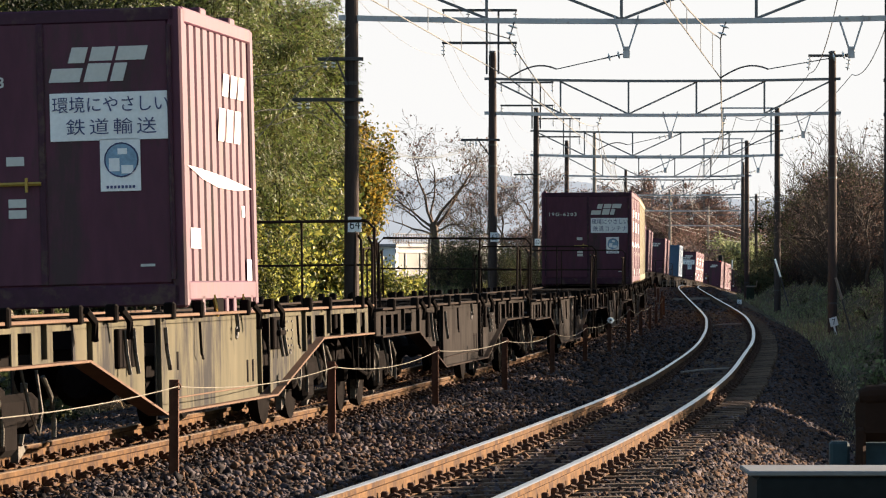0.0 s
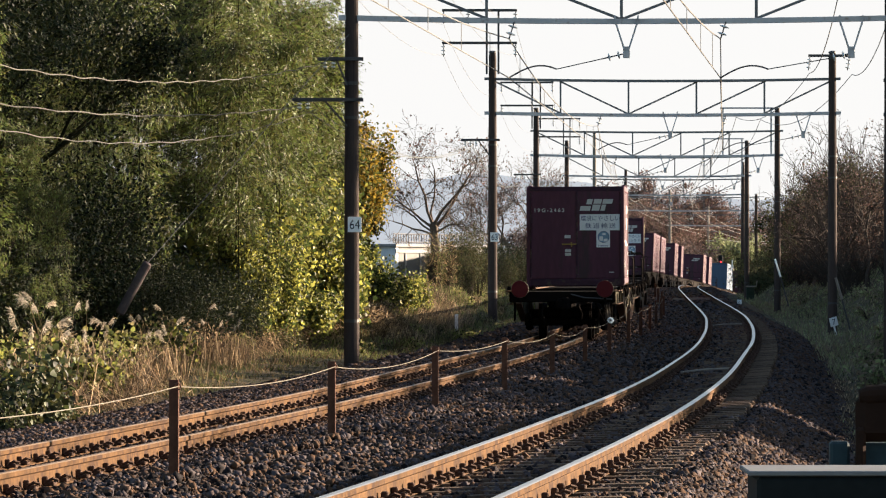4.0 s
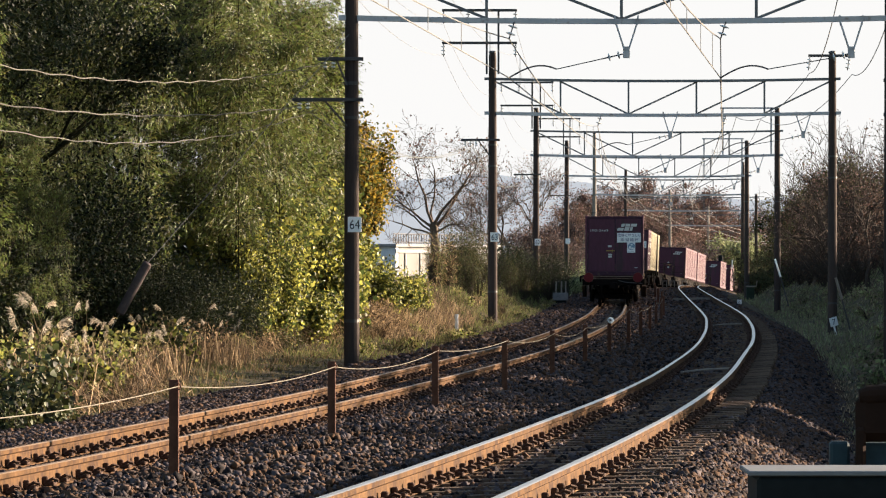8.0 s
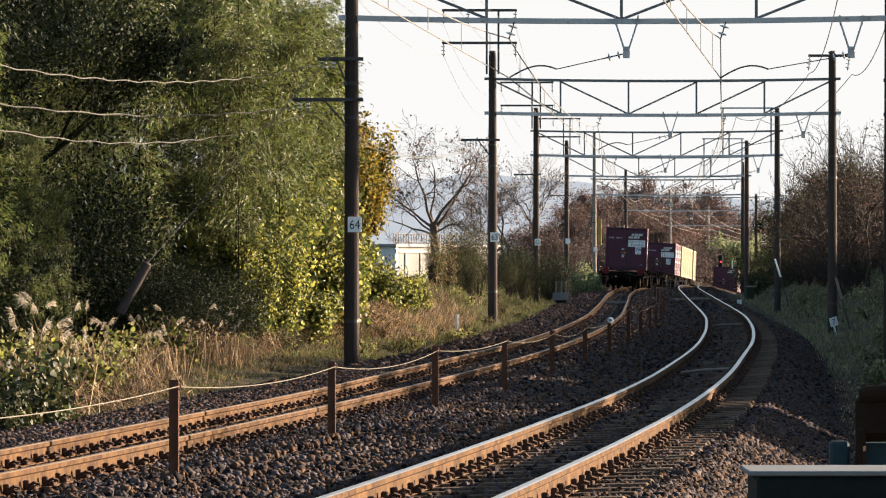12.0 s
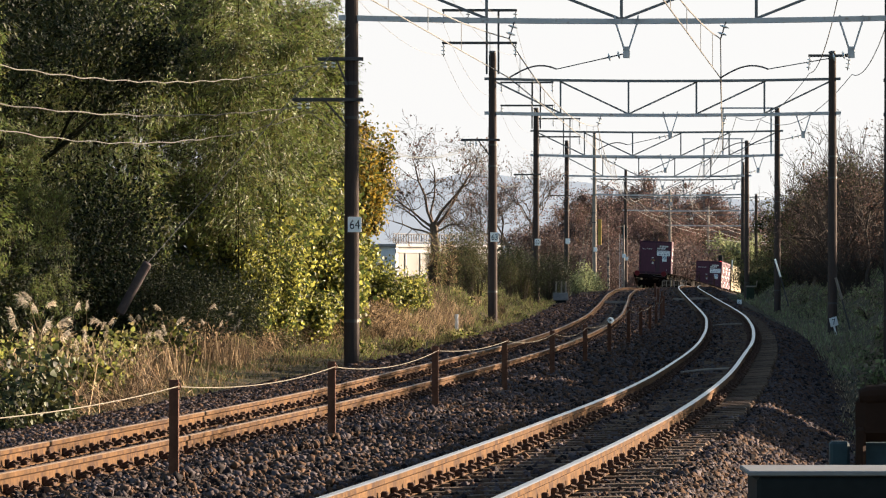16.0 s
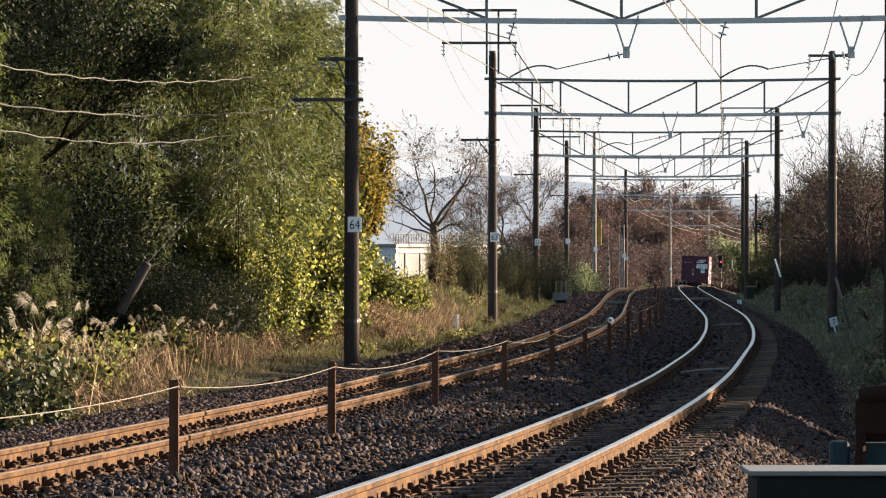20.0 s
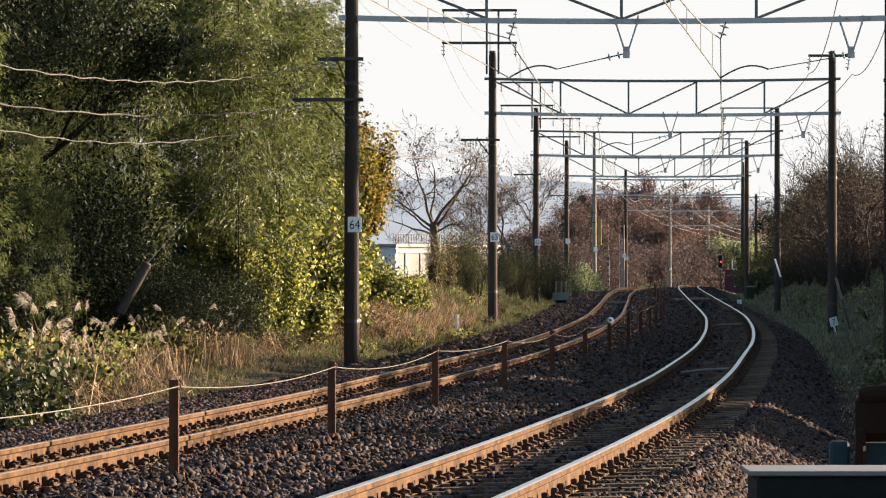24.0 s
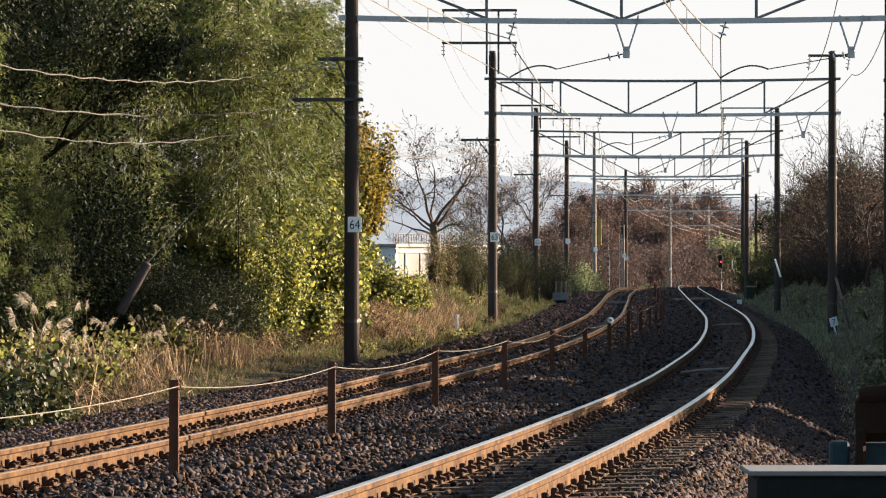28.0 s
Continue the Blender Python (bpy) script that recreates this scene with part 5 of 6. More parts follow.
    return ob


def plant_row(protos, places, label, category, group, r):
    for i, (x, y, s) in enumerate(places):
        m = pose(x, y, zg(x, y) - 0.03, 0, 0, r.uniform(0, 360)) @ Matrix.Scale(s, 4)
        if i < len(protos):
            ob = protos[i]
            ob.matrix_basis = m
        else:
            ob = copy_thing(protos[i % len(protos)], m)
            ob.scale = m.to_scale()
        tagged(ob, label, category, group)


r = random.Random(8)
# climbing vine with broad leaves over the grove's edge
vines = [bush(30 + i, (1.8, 1.6, 2.2), "vine", 0.115, 0.105, 3200, "vine_bush") for i in range(3)]
plant_row(vines, [(float(left_x(y)) - o, y, s) for y, o, s in [(97, 6.2, 0.9), (99, 5.5, 0.6), (101, 5.6, 1.1), (103, 5.3, 0.85), (105.5, 6.0, 0.95), (107, 6.2, 0.8),
                                                               (109.5, 6.0, 0.9), (112.5, 5.9, 0.85), (101, 7.0, 1.5), (115.5, 6.0, 0.75), (118.5, 5.9, 0.5), (121, 5.8, 0.4), (110, 4.7, 0.6), (113, 4.5, 0.55), (116, 4.4, 0.45), (112, 5.2, 0.65), (98, 7.4, 1.7), (104, 6.9, 1.5)]], "broad-leaved yellow-green vine at the grove's edge", "bush", "vines", r)
climbers = [bush(36 + i, (1.5, 1.3, 3.9), "vine", 0.11, 0.10, 3600, "climbing_vine", 26) for i in range(2)]
plant_row(climbers, [(float(left_x(y)) - o, y, s) for y, o, s in ((98.5, 6.0, 0.85), (101.5, 5.7, 1.0), (104, 5.6, 0.95), (106.5, 5.3, 0.75), (97, 7.0, 0.85), (99.3, 6.7, 1.0), (100.6, 6.3, 1.05), (94.5, 6.2, 0.6), (96, 5.9, 0.7), (103, 6.6, 1.15))], "bright yellow-green vine climbing on the bamboo", "vine", "climbing vines", r)
golds = [bush(40 + i, (0.7, 0.9, 2.3), "gold", 0.075, 0.058, 3400, "yellow_creeper") for i in range(2)]
plant_row(golds, [(-1.75, 106, 1.0), (-1.65, 108, 1.0), (-2.0, 105, 1.2)], "golden yellow creeper hanging on the grove", "creeper", "creepers", r)
for ob in scene.objects:
    if ob.name.startswith("yellow_creeper"):
        ob.location.z += 2.3


def grass_tuft(seed, n, h, mat, plume=0):
    """Arching blades; with plumes, tall feathery stalks too."""
    rng = np.random.default_rng(seed)
    ob = empty("pampas_grass" if plume else "grass_tuft")
    pos = rng.normal(size=(n, 3)) * np.array([0.16, 0.16, 0])
    v, f = [], []
    for i in range(n):
        w = rng.random() * 6.28
        L = h * (0.5 + 0.7 * rng.random())
        out = L * (0.2 + 0.6 * rng.random())
        d = np.array([math.cos(w), math.sin(w), 0])
        s = np.array([-d[1], d[0], 0]) * 0.008
        p0, p1, p2 = pos[i], pos[i] + d * out * 0.4 + np.array([0, 0, L * 0.75]), pos[i] + d * out + np.array([0, 0, L * (0.55 + 0.35 * rng.random())])
        b = len(v)
        v += [p0 - s, p0 + s, p1 + s * 0.8, p1 - s * 0.8, p2]
        f += [(b, b + 1, b + 2), (b, b + 2, b + 3), (b + 3, b + 2, b + 4)]
    tagged(part("foliage", raw_mesh("foliage", v, f, M[mat]), None, ob), kind="stuff")
    for i in range(plume):
        w = rng.random() * 6.28
        top = np.array([0.30 * math.cos(w), 0.30 * math.sin(w), h * (0.95 + 0.55 * rng.random())])
        part("stalk", Geo().tube([(0, 0, 0), tuple(top * np.array([0.4, 0.4, 0.6])), tuple(top)], [0.007, 0.006, 0.004], 4, False), M["dry"], ob)
        k = 60
        a = rng.random((k, 1))
        lean = np.array([math.cos(w), math.sin(w), 0.0])
        droop = 0.4 + 0.9 * rng.random()
        pos = top + lean * (0.13 * a * droop) + np.array([0, 0, 1.0]) * (0.19 * a - 0.13 * droop * a ** 2)
        dirs = lean * (0.25 + 0.5 * droop) + rng.normal(size=(k, 3)) * np.array([0.20, 0.20, 0.15]) + np.array([0, 0, 1.0]) * (0.45 - (0.5 + droop) * rng.random((k, 1)))
        pv, pf = leaf_cloud(rng, pos, dirs, 0.085, 0.009)
        part("plume", raw_mesh("plume", pv, pf, M["plume"]), None, ob)
    return ob


def edge(y):
    """How far left of the left-hand track the tall weeds begin."""
    return float(np.interp(y, [48, 61, 66, 74, 84, 112, 125], [3.6, 3.7, 4.5, 5.2, 5.5, 5.6, 5.3]))


def among(n, y0, y1, o0, o1, s0, s1):
    """Places in the weeds: offsets from their edge, and sizes."""
    out = []
    for _ in range(n):
        y = r.uniform(y0, y1)
        out.append((float(left_x(y)) - edge(y) - r.uniform(o0, o1), y, r.uniform(s0, s1)))
    return out


pampas = [grass_tuft(60 + i, 34, 0.85, "straw", 1 + i % 2) for i in range(4)]
places = among(13, 54, 74, 0.4, 1.8, 0.75, 1.15) + [(-5.25, 54.5, 1.3), (-4.95, 55.5, 1.3)] + [(-4.9, 60, 1.0), (-4.6, 62.5, 0.95), (-4.7, 66, 0.95), (-4.5, 69, 0.9), (-4.3, 71, 0.9), (-4.55, 81, 0.9), (-4.3, 82, 0.85), (-4.9, 80, 0.9), (-4.0, 81.5, 0.85), (-3.8, 83, 0.8), (-5.3, 79, 0.9)]
plant_row(pampas, places, "silver-plumed dry pampas grass tuft", "grass", "pampas grass", r)
weeds = [bush(70 + i, (0.9, 0.9, 0.75), m, l, w, 270, "weed", 8) for i, (m, l, w) in enumerate((("weedleaf", 0.10, 0.09), ("vine", 0.09, 0.08), ("weedleaf", 0.12, 0.10), ("dry", 0.30, 0.018)))]
places = among(34, 50, 74, 0.2, 1.7, 0.5, 1.0) + among(34, 74, 112, 0.3, 1.6, 0.4, 0.8)
plant_row(weeds, places, "low weeds with yellowing broad leaves", "weed", "verge weeds", r)


# large-leaved weeds in front of the dry grass
broad = [bush(75 + i, (1.0, 0.9, 0.9), ("weedleaf", "vine")[i], 0.105, 0.095, 430, "broad_weed", 9) for i in range(2)]
straws = [grass_tuft(90 + i, 120, 0.75, "straw") for i in range(3)]
plant_row(straws, among(14, 54, 73, 0.2, 1.5, 0.6, 0.95) + among(16, 73, 120, 0.0, 1.0, 0.5, 0.9), "drooping tuft of straw-coloured dry grass", "grass", "straw tufts", r)
plant_row(broad, among(6, 48, 56, 0.3, 1.3, 0.5, 0.8) + among(9, 56, 63, 0.2, 1.6, 0.6, 1.0) + among(10, 63, 90, 0.2, 1.4, 0.5, 0.8),
          "broad-leaved green weed among dry grass", "weed", "broad weeds", r)

# weeds at the near end of the verge, their shade in the leaf colour
shades = [bush(77 + i, (0.9, 0.9, 1.0), "shadeleaf", 0.10, 0.09, 420, "dark_weed", 12) for i in range(2)]
plant_row(shades, [(-4.95, 50.5, 0.8), (-4.75, 51.2, 0.9), (-4.55, 51.6, 0.7), (-5.1, 52.5, 1.0), (-4.7, 53.5, 0.9), (-4.35, 53.0, 0.55), (-4.9, 49.3, 0.6)], "dark green broad-leaved weed at the verge", "weed", "dark weeds", r)

places = []
for _ in range(46):
    y = r.uniform(100, 150)
    places.append((float(left_x(y)) - r.uniform(2.9, 5.3), y, r.uniform(0.3, 0.6)))
tufts = [grass_tuft(94 + i, 110, 0.7, ("straw", "mound", "dry")[i]) for i in range(3)]
plant_row(tufts, places, "tuft of half-dry grass on the verge slope", "grass", "slope tufts", r)
low_weeds = [bush(97 + i, (0.9, 0.9, 0.5), ("weedleaf", "grass")[i], 0.09, (0.08, 0.03)[i], 260, "low_weed", 8) for i in range(2)]
places = []
for _ in range(30):
    y = r.uniform(92, 175)
    places.append((float(left_x(y)) - r.uniform(2.8, 5.0), y, r.uniform(0.4, 0.8)))
plant_row(low_weeds, places, "low green weed on the verge slope", "weed", "slope weeds", r)

mixed = [bush(80 + i, (1.0, 0.9, s), m, l, w, n, "mixed_weed", 12) for i, (m, l, w, n, s) in enumerate((("weedleaf", 0.10, 0.085, 260, 1.3), ("dry", 0.11, 0.05, 320, 1.0), ("grass", 0.10, 0.07, 420, 1.0), ("straw", 0.10, 0.05, 420, 0.9)))]
places = among(34, 50, 84, 0.1, 1.7, 0.5, 0.95) + among(24, 84, 112, 0.0, 1.0, 0.4, 0.65)
plant_row(mixed, places, "withering weed with yellow and green leaves", "weed", "mixed weeds", r)


def tangle(seed):
    """Fallen dry stems, bent over one another."""
    rng = np.random.default_rng(seed)
    g = Geo()
    for _ in range(230):
        p = rng.normal(size=3) * np.array([0.45, 0.45, 0.0]) + np.array([0, 0, 0.05])
        w, L, rise = rng.random() * 6.28, 0.35 + 0.55 * rng.random(), 0.12 + 0.45 * rng.random()
        d = np.array([math.cos(w), math.sin(w), 0.0])
        g.tube([tuple(p), tuple(p + d * L * 0.4 + np.array([0, 0, rise])), tuple(p + d * L + np.array([0, 0, rise * rng.random() * 0.7]))], [0.005, 0.005, 0.003], 3, False)
    ob = empty("dry_tangle")
    tagged(part("straw", g, M["straw"], ob), kind="stuff")
    return ob


places = among(11, 54, 70, 0.2, 1.0, 0.7, 1.1) + among(40, 72, 138, 0.2, 1.0, 0.5, 0.9)
plant_row([tangle(200 + i) for i in range(3)], places, "tangle of fallen dry straw-coloured stems", "dry stems", "fallen stems", r)


def grass_field(name, n, seed, h, mat, place, label):
    """Blades of grass over a stretch; place(rng, n) gives x and y."""
    rng = np.random.default_rng(seed)
    x, y = place(rng, n)
    z = rough_ground(x, y)
    w = rng.random(n) * 6.28
    lump = 0.5 + 0.25 * np.sin(x * 2.3 + np.sin(y * 0.9) * 2) + 0.25 * np.sin(y * 1.1 + np.sin(x * 1.3 + 1) * 2)
    L = h * (0.4 + 0.9 * rng.random(n)) * (0.45 + 1.1 * lump)
    d = np.stack([np.cos(w), np.sin(w), np.zeros(n)], 1)
    s = np.stack([-d[:, 1], d[:, 0], np.zeros(n)], 1) * 0.012
    p = np.stack([x, y, z - 0.02], 1)
    tip = p + d * (L * 0.6)[:, None] + np.array([0, 0, 1.0]) * (L * 0.8)[:, None]
    v = np.stack([p - s, p + s, tip], 1).reshape(-1, 3)
    f = np.arange(3 * n).reshape(-1, 3)
    return tagged(new(name, raw_mesh(name, v, f, M[mat])), label, "grass", "", "stuff")


EDGE = np.vectorize(edge)


def band(y0, y1, o0, o1, power=1.0):
    """Places over a stretch, offsets counted from the weeds' edge."""
    def place(g, n):
        y = y0 + (y1 - y0) * g.random(n) ** power
        return left_x(y) - EDGE(y) - o0 - (o1 - o0) * g.random(n), y
    return place


def verge(g, n):
    y = 40 + 220 * g.random(n) ** 1.5
    return left_x(y) - 2.9 - 4.0 * g.random(n) ** 0.8, y


grass_field("verge_grass", 26000, 5, 0.10, "grass", verge, "short green and straw verge grass")
grass_field("dry_verge_grass", 9000, 6, 0.13, "dry", band(64, 105, -1.2, 1.2), "dry straw-coloured grass below the bushes")
grass_field("mound_grass", 36000, 9, 0.24, "mound", lambda g, n: (lambda y: (left_x(y) - 2.7 - 3.6 * g.random(n), y))(124 + 106 * g.random(n)), "lush green grass along the verge")
grass_field("slope_straw", 9000, 12, 0.34, "straw", lambda g, n: (lambda y: (left_x(y) - 3.4 - 2.3 * g.random(n), y))(103 + 25 * g.random(n)), "tan withered grass lying on the slope")
grass_field("slope_green", 12000, 13, 0.15, "mound", lambda g, n: (lambda y: (left_x(y) - 2.6 - 2.9 * g.random(n), y))(92 + 36 * g.random(n)), "short green grass at the foot of the slope")
grass_field("straw_patch", 1500, 8, 0.24, "dry", band(50, 80, 0.0, 1.2), "tall straw-coloured dry grass on the verge")


def slope(g, n):
    """Grass on the bank, with a bare earth slip near its foot."""
    y = 50 + 290 * g.random(n) ** 1.4
    x = right_x(y) + foot(y) - 0.9 + 6.4 * g.random(n)
    bare = np.exp(-((y - 68) / 11) ** 2 - ((x - right_x(y) - 2.3) / 0.75) ** 2) > 0.5 * g.random(n)
    y = np.where(bare, 90 + 60 * g.random(n), y)
    return np.where(bare, right_x(y) + foot(y) + 3 * g.random(n), x), y


grass_field("bank_grass", 80000, 7, 0.20, "bankgrass", slope, "green grass on the shaded bank")
grass_field("foot_litter", 9000, 14, 0.09, "straw", lambda g, n: (lambda y: (right_x(y) + foot(y) - 1.3 + 2.6 * g.random(n) ** 1.3, y))(46 + 34 * g.random(n)), "withered brown grass at the foot of the bank")
herbs = [bush(210 + i, (0.9, 0.9, 0.42), "bankgrass", 0.10, (0.07, 0.04, 0.02)[i], 360, "bank_herb", 10) for i in range(3)]
places = []
for _ in range(170):
    y, o = 54 + 150 * r.random() ** 1.4, r.uniform(0.2, 3.6)
    if 112 < y < 134 and o < 2.0:
        continue
    places.append((float(right_x(y)) + float(foot(y)) + o, y, r.uniform(0.4, 1.1)))
plant_row(herbs, places, "low green herb in the grass of the bank", "plant", "bank herbs", r)


def tree(seed, h, spread, mat, leaf, n, depth=4, name="tree", trunk=0.14, fork=3, bark="bark"):
    """A forked tree: tapering trunk and limbs, twigs, and leaves in clumps round the twig ends."""
    rng = np.random.default_rng(seed)
    ob = empty(name)
    g, ends = Geo(), []

    def grow(p, d, L, rad, lev):
        q = p + d * L * 0.5 + rng.normal(size=3) * L * 0.05
        e = p + d * L + rng.normal(size=3) * L * 0.08
        g.tube([tuple(p), tuple(q), tuple(e)], [rad, rad * 0.85, rad * 0.68], 5 if lev < 2 else 3, False)
        if lev >= depth:
            ends.append((e, d, L))
            return
        if lev >= 2:
            ends.append((q, d, L))
        for _ in range(3 if lev < fork else 2):
            nd = d * 0.75 + rng.normal(size=3) * np.array([spread, spread, spread * 0.6])
            nd[2] += 0.12
            nd /= np.linalg.norm(nd)
            grow(e, nd, L * (0.62 + 0.22 * rng.random()), rad * 0.62, lev + 1)
    grow(np.zeros(3), np.array([0.02, 0.0, 1.0]), h * 0.30, trunk, 0)
    part("trunk", g, M[bark], ob)
    c = np.array([e[0] for e in ends])
    if n:
        L = np.array([e[2] for e in ends])
        k = rng.integers(len(c), size=n)
        pos = c[k] + rng.normal(size=(n, 3)) * (L[k] * 0.45)[:, None]
        v, f = leaf_cloud(rng, pos, rng.normal(size=(n, 3)) + np.array([0, 0, -0.3]), leaf, leaf * 0.55)
        tagged(part("crown", raw_mesh("crown", v, f, M[mat]), None, ob), kind="stuff")
    return ob


def put(ob, x, y, s=1.0, turn=0.0, sink=0.1, label="", category="tree", group="trees", z=None):
    m = pose(x, y, (zg(x, y) if z is None else z) - sink, 0, 0, turn) @ Matrix.Scale(s, 4)
    ob.matrix_basis = m
    return tagged(ob, label, category, group)


# wood behind and beside the bamboo, with its shade put into dark leaves
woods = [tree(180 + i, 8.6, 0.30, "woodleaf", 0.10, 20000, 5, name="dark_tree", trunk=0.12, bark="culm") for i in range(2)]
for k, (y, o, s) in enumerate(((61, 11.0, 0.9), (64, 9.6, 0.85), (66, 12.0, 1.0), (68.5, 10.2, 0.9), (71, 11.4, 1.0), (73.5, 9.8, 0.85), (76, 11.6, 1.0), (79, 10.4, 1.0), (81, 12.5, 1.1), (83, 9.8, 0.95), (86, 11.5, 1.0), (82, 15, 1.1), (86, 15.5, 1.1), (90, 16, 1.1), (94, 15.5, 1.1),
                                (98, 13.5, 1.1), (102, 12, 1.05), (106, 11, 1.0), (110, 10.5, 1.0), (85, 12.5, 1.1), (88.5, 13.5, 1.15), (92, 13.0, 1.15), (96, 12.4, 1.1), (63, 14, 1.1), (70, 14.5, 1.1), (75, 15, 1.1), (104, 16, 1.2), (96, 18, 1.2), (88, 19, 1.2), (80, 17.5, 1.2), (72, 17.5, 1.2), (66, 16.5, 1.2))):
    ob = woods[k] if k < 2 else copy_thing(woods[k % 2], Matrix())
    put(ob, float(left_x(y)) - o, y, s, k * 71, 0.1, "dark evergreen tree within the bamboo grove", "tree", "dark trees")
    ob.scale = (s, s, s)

# bare tree and shrubs by the building
def spreading_tree(seed):
    """A leafless tree: a stout trunk that forks low into wide limbs, each with crooked branches and twigs."""
    rng = np.random.default_rng(seed)
    ob, ends = empty("bare_tree"), []
    trunk = Geo().tube([(0.12, 0, -0.2), (0.06, 0, 1.2), (-0.04, 0, 2.3), (-0.10, 0, 3.1)], [0.17, 0.13, 0.125, 0.12], 8, False)

    def branch(g, p, d, L, rad, lev):
        pts, rs = [p], [rad]
        for k in range(4):
            d = d + rng.normal(size=3) * 0.25 + np.array([0, 0, 0.05])
            d = d / np.linalg.norm(d)
            pts.append(pts[-1] + d * L / 4)
            rs.append(rad * (1 - 0.14 * (k + 1)))
            if lev < 3 and k > 0:
                for _ in range(2):
                    e = d * 0.7 + rng.normal(size=3) * np.array([0.66, 0.5, 0.55])
                    branch(g, pts[-1], e / np.linalg.norm(e), L * (0.40 + 0.25 * rng.random()), rs[-1] * 0.55, lev + 1)
        g.tube([tuple(q) for q in pts], [max(q, 0.004) for q in rs], 5 if lev < 2 else 3, False)
        if lev > 1:
            ends.append(pts[-1])
    part("trunk", trunk, M["bark"], ob)
    for x, z, L, rad in ((-1.0, 0.06, 1.25, 0.036), (-0.85, 0.75, 1.6, 0.042), (-0.35, 1.0, 1.9, 0.05), (0.30, 1.0, 2.1, 0.055), (0.8, 0.8, 2.0, 0.048), (1.0, 0.15, 1.2, 0.034), (0.05, 0.9, 1.8, 0.04), (-0.9, 0.35, 1.4, 0.034), (0.95, 0.45, 1.5, 0.034)):
        g = Geo()
        d = np.array([x, rng.normal() * 0.35, z])
        branch(g, np.array([-0.10 + 0.05 * x, 0.0, 2.75 + 0.3 * z]), d / np.linalg.norm(d), L, rad, 0)
        tagged(part("limb", g, M["bark"], ob), kind="stuff")
    c = np.array([e for e in ends if e[2] > 3.8])
    c = c[rng.integers(len(c), size=520)] + rng.normal(size=(520, 3)) * 0.04
    v, f = leaf_cloud(rng, c, rng.normal(size=(520, 3)) + np.array([0, 0, -0.8]), 0.10, 0.06)
    tagged(part("leaves", raw_mesh("leaves", v, f, M["brown"]), None, ob), kind="stuff")
    return ob


put(spreading_tree(107), -0.22, 150, 1.13, 0, z=-0.35, label="leafless autumn tree with a spreading crown")
put(tree(102, 4.6, 0.5, "brown", 0.06, 1500, 6, name="bare_tree", trunk=0.07, fork=5), 4.2, 205, 1.55, 80, z=-0.2, label="small nearly leafless tree behind the poles")
put(tree(103, 4.2, 0.5, "brown", 0.06, 1800, 6, name="bare_tree", trunk=0.07, fork=5), 2.7, 190, 1.5, 10, z=-0.2, label="small russet shrub-like tree behind the poles")
evs = [bush(110 + i, (2.2, 2.0, 2.2), "woodleaf", 0.06, 0.03, (4500, 2400, 2000)[i], "line_bush", (16, 60, 90)[i]) for i in range(3)]
plant_row(evs, [(2.3, 176, 0.85), (2.9, 180, 0.85), (3.5, 186, 0.9), (2.6, 184, 0.9), (4.2, 196, 0.9), (4.9, 205, 0.95), (5.6, 222, 1.1), (6.4, 235, 1.1), (1.9, 174, 0.8), (3.1, 190, 0.9), (3.8, 200, 0.95), (5.2, 214, 1.0)],
          "low thick bush beside the line", "bush", "line-side bushes", r)
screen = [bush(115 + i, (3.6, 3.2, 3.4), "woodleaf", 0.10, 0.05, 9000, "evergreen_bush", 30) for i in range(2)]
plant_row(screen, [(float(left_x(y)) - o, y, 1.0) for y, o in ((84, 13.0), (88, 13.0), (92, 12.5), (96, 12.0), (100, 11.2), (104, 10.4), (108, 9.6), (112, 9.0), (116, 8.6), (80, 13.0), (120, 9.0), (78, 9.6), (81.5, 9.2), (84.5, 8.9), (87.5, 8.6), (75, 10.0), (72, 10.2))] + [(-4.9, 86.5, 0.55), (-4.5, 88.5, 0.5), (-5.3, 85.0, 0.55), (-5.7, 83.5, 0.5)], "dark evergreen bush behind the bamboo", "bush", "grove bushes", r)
cedars = [bush(118 + i, (1.3, 1.2, 2.6), "shrub", 0.08, 0.03, 3800, "dark_shrub", 26) for i in range(2)]
plant_row(cedars, [(0.55, 145, 0.86), (0.85, 146, 0.9), (1.2, 149, 0.86), (0.9, 144, 0.6), (0.45, 147, 0.7), (3.3, 178, 0.8), (2.6, 172, 0.7), (4.0, 188, 0.8)], "upright dark olive shrub before the building", "bush", "dark shrubs", r)
canes = [bush(122 + i, (0.8, 0.8, 2.4), "dry", 0.34, 0.018, 700, "cane_clump", 90) for i in range(2)]
plant_row(canes, [(-0.2, 139, 0.85), (0.1, 140, 0.75), (-0.35, 138, 0.7), (0.25, 141, 0.6)], "clump of tall dry reddish canes", "canes", "cane clumps", r)
dryb = [bush(120 + i, (1.2, 1.2, 0.9), "straw", 0.20, 0.022, 1100, "dry_bush", 24) for i in range(2)]
plant_row(dryb, [(-1.5, 103, 0.6), (-1.8, 104.5, 0.75), (-1.3, 106, 0.55), (-1.6, 108, 0.7), (-1.1, 126, 0.7), (-0.9, 119, 0.7), (-1.5, 115, 0.8), (-0.6, 122, 0.5), (-1.6, 120, 0.8), (-1.9, 112, 0.6), (-0.3, 141, 0.7), (8.0, 300, 1.6), (9.0, 310, 1.6)], "clump of dry reddish grass stems", "bush", "dry clumps", r)

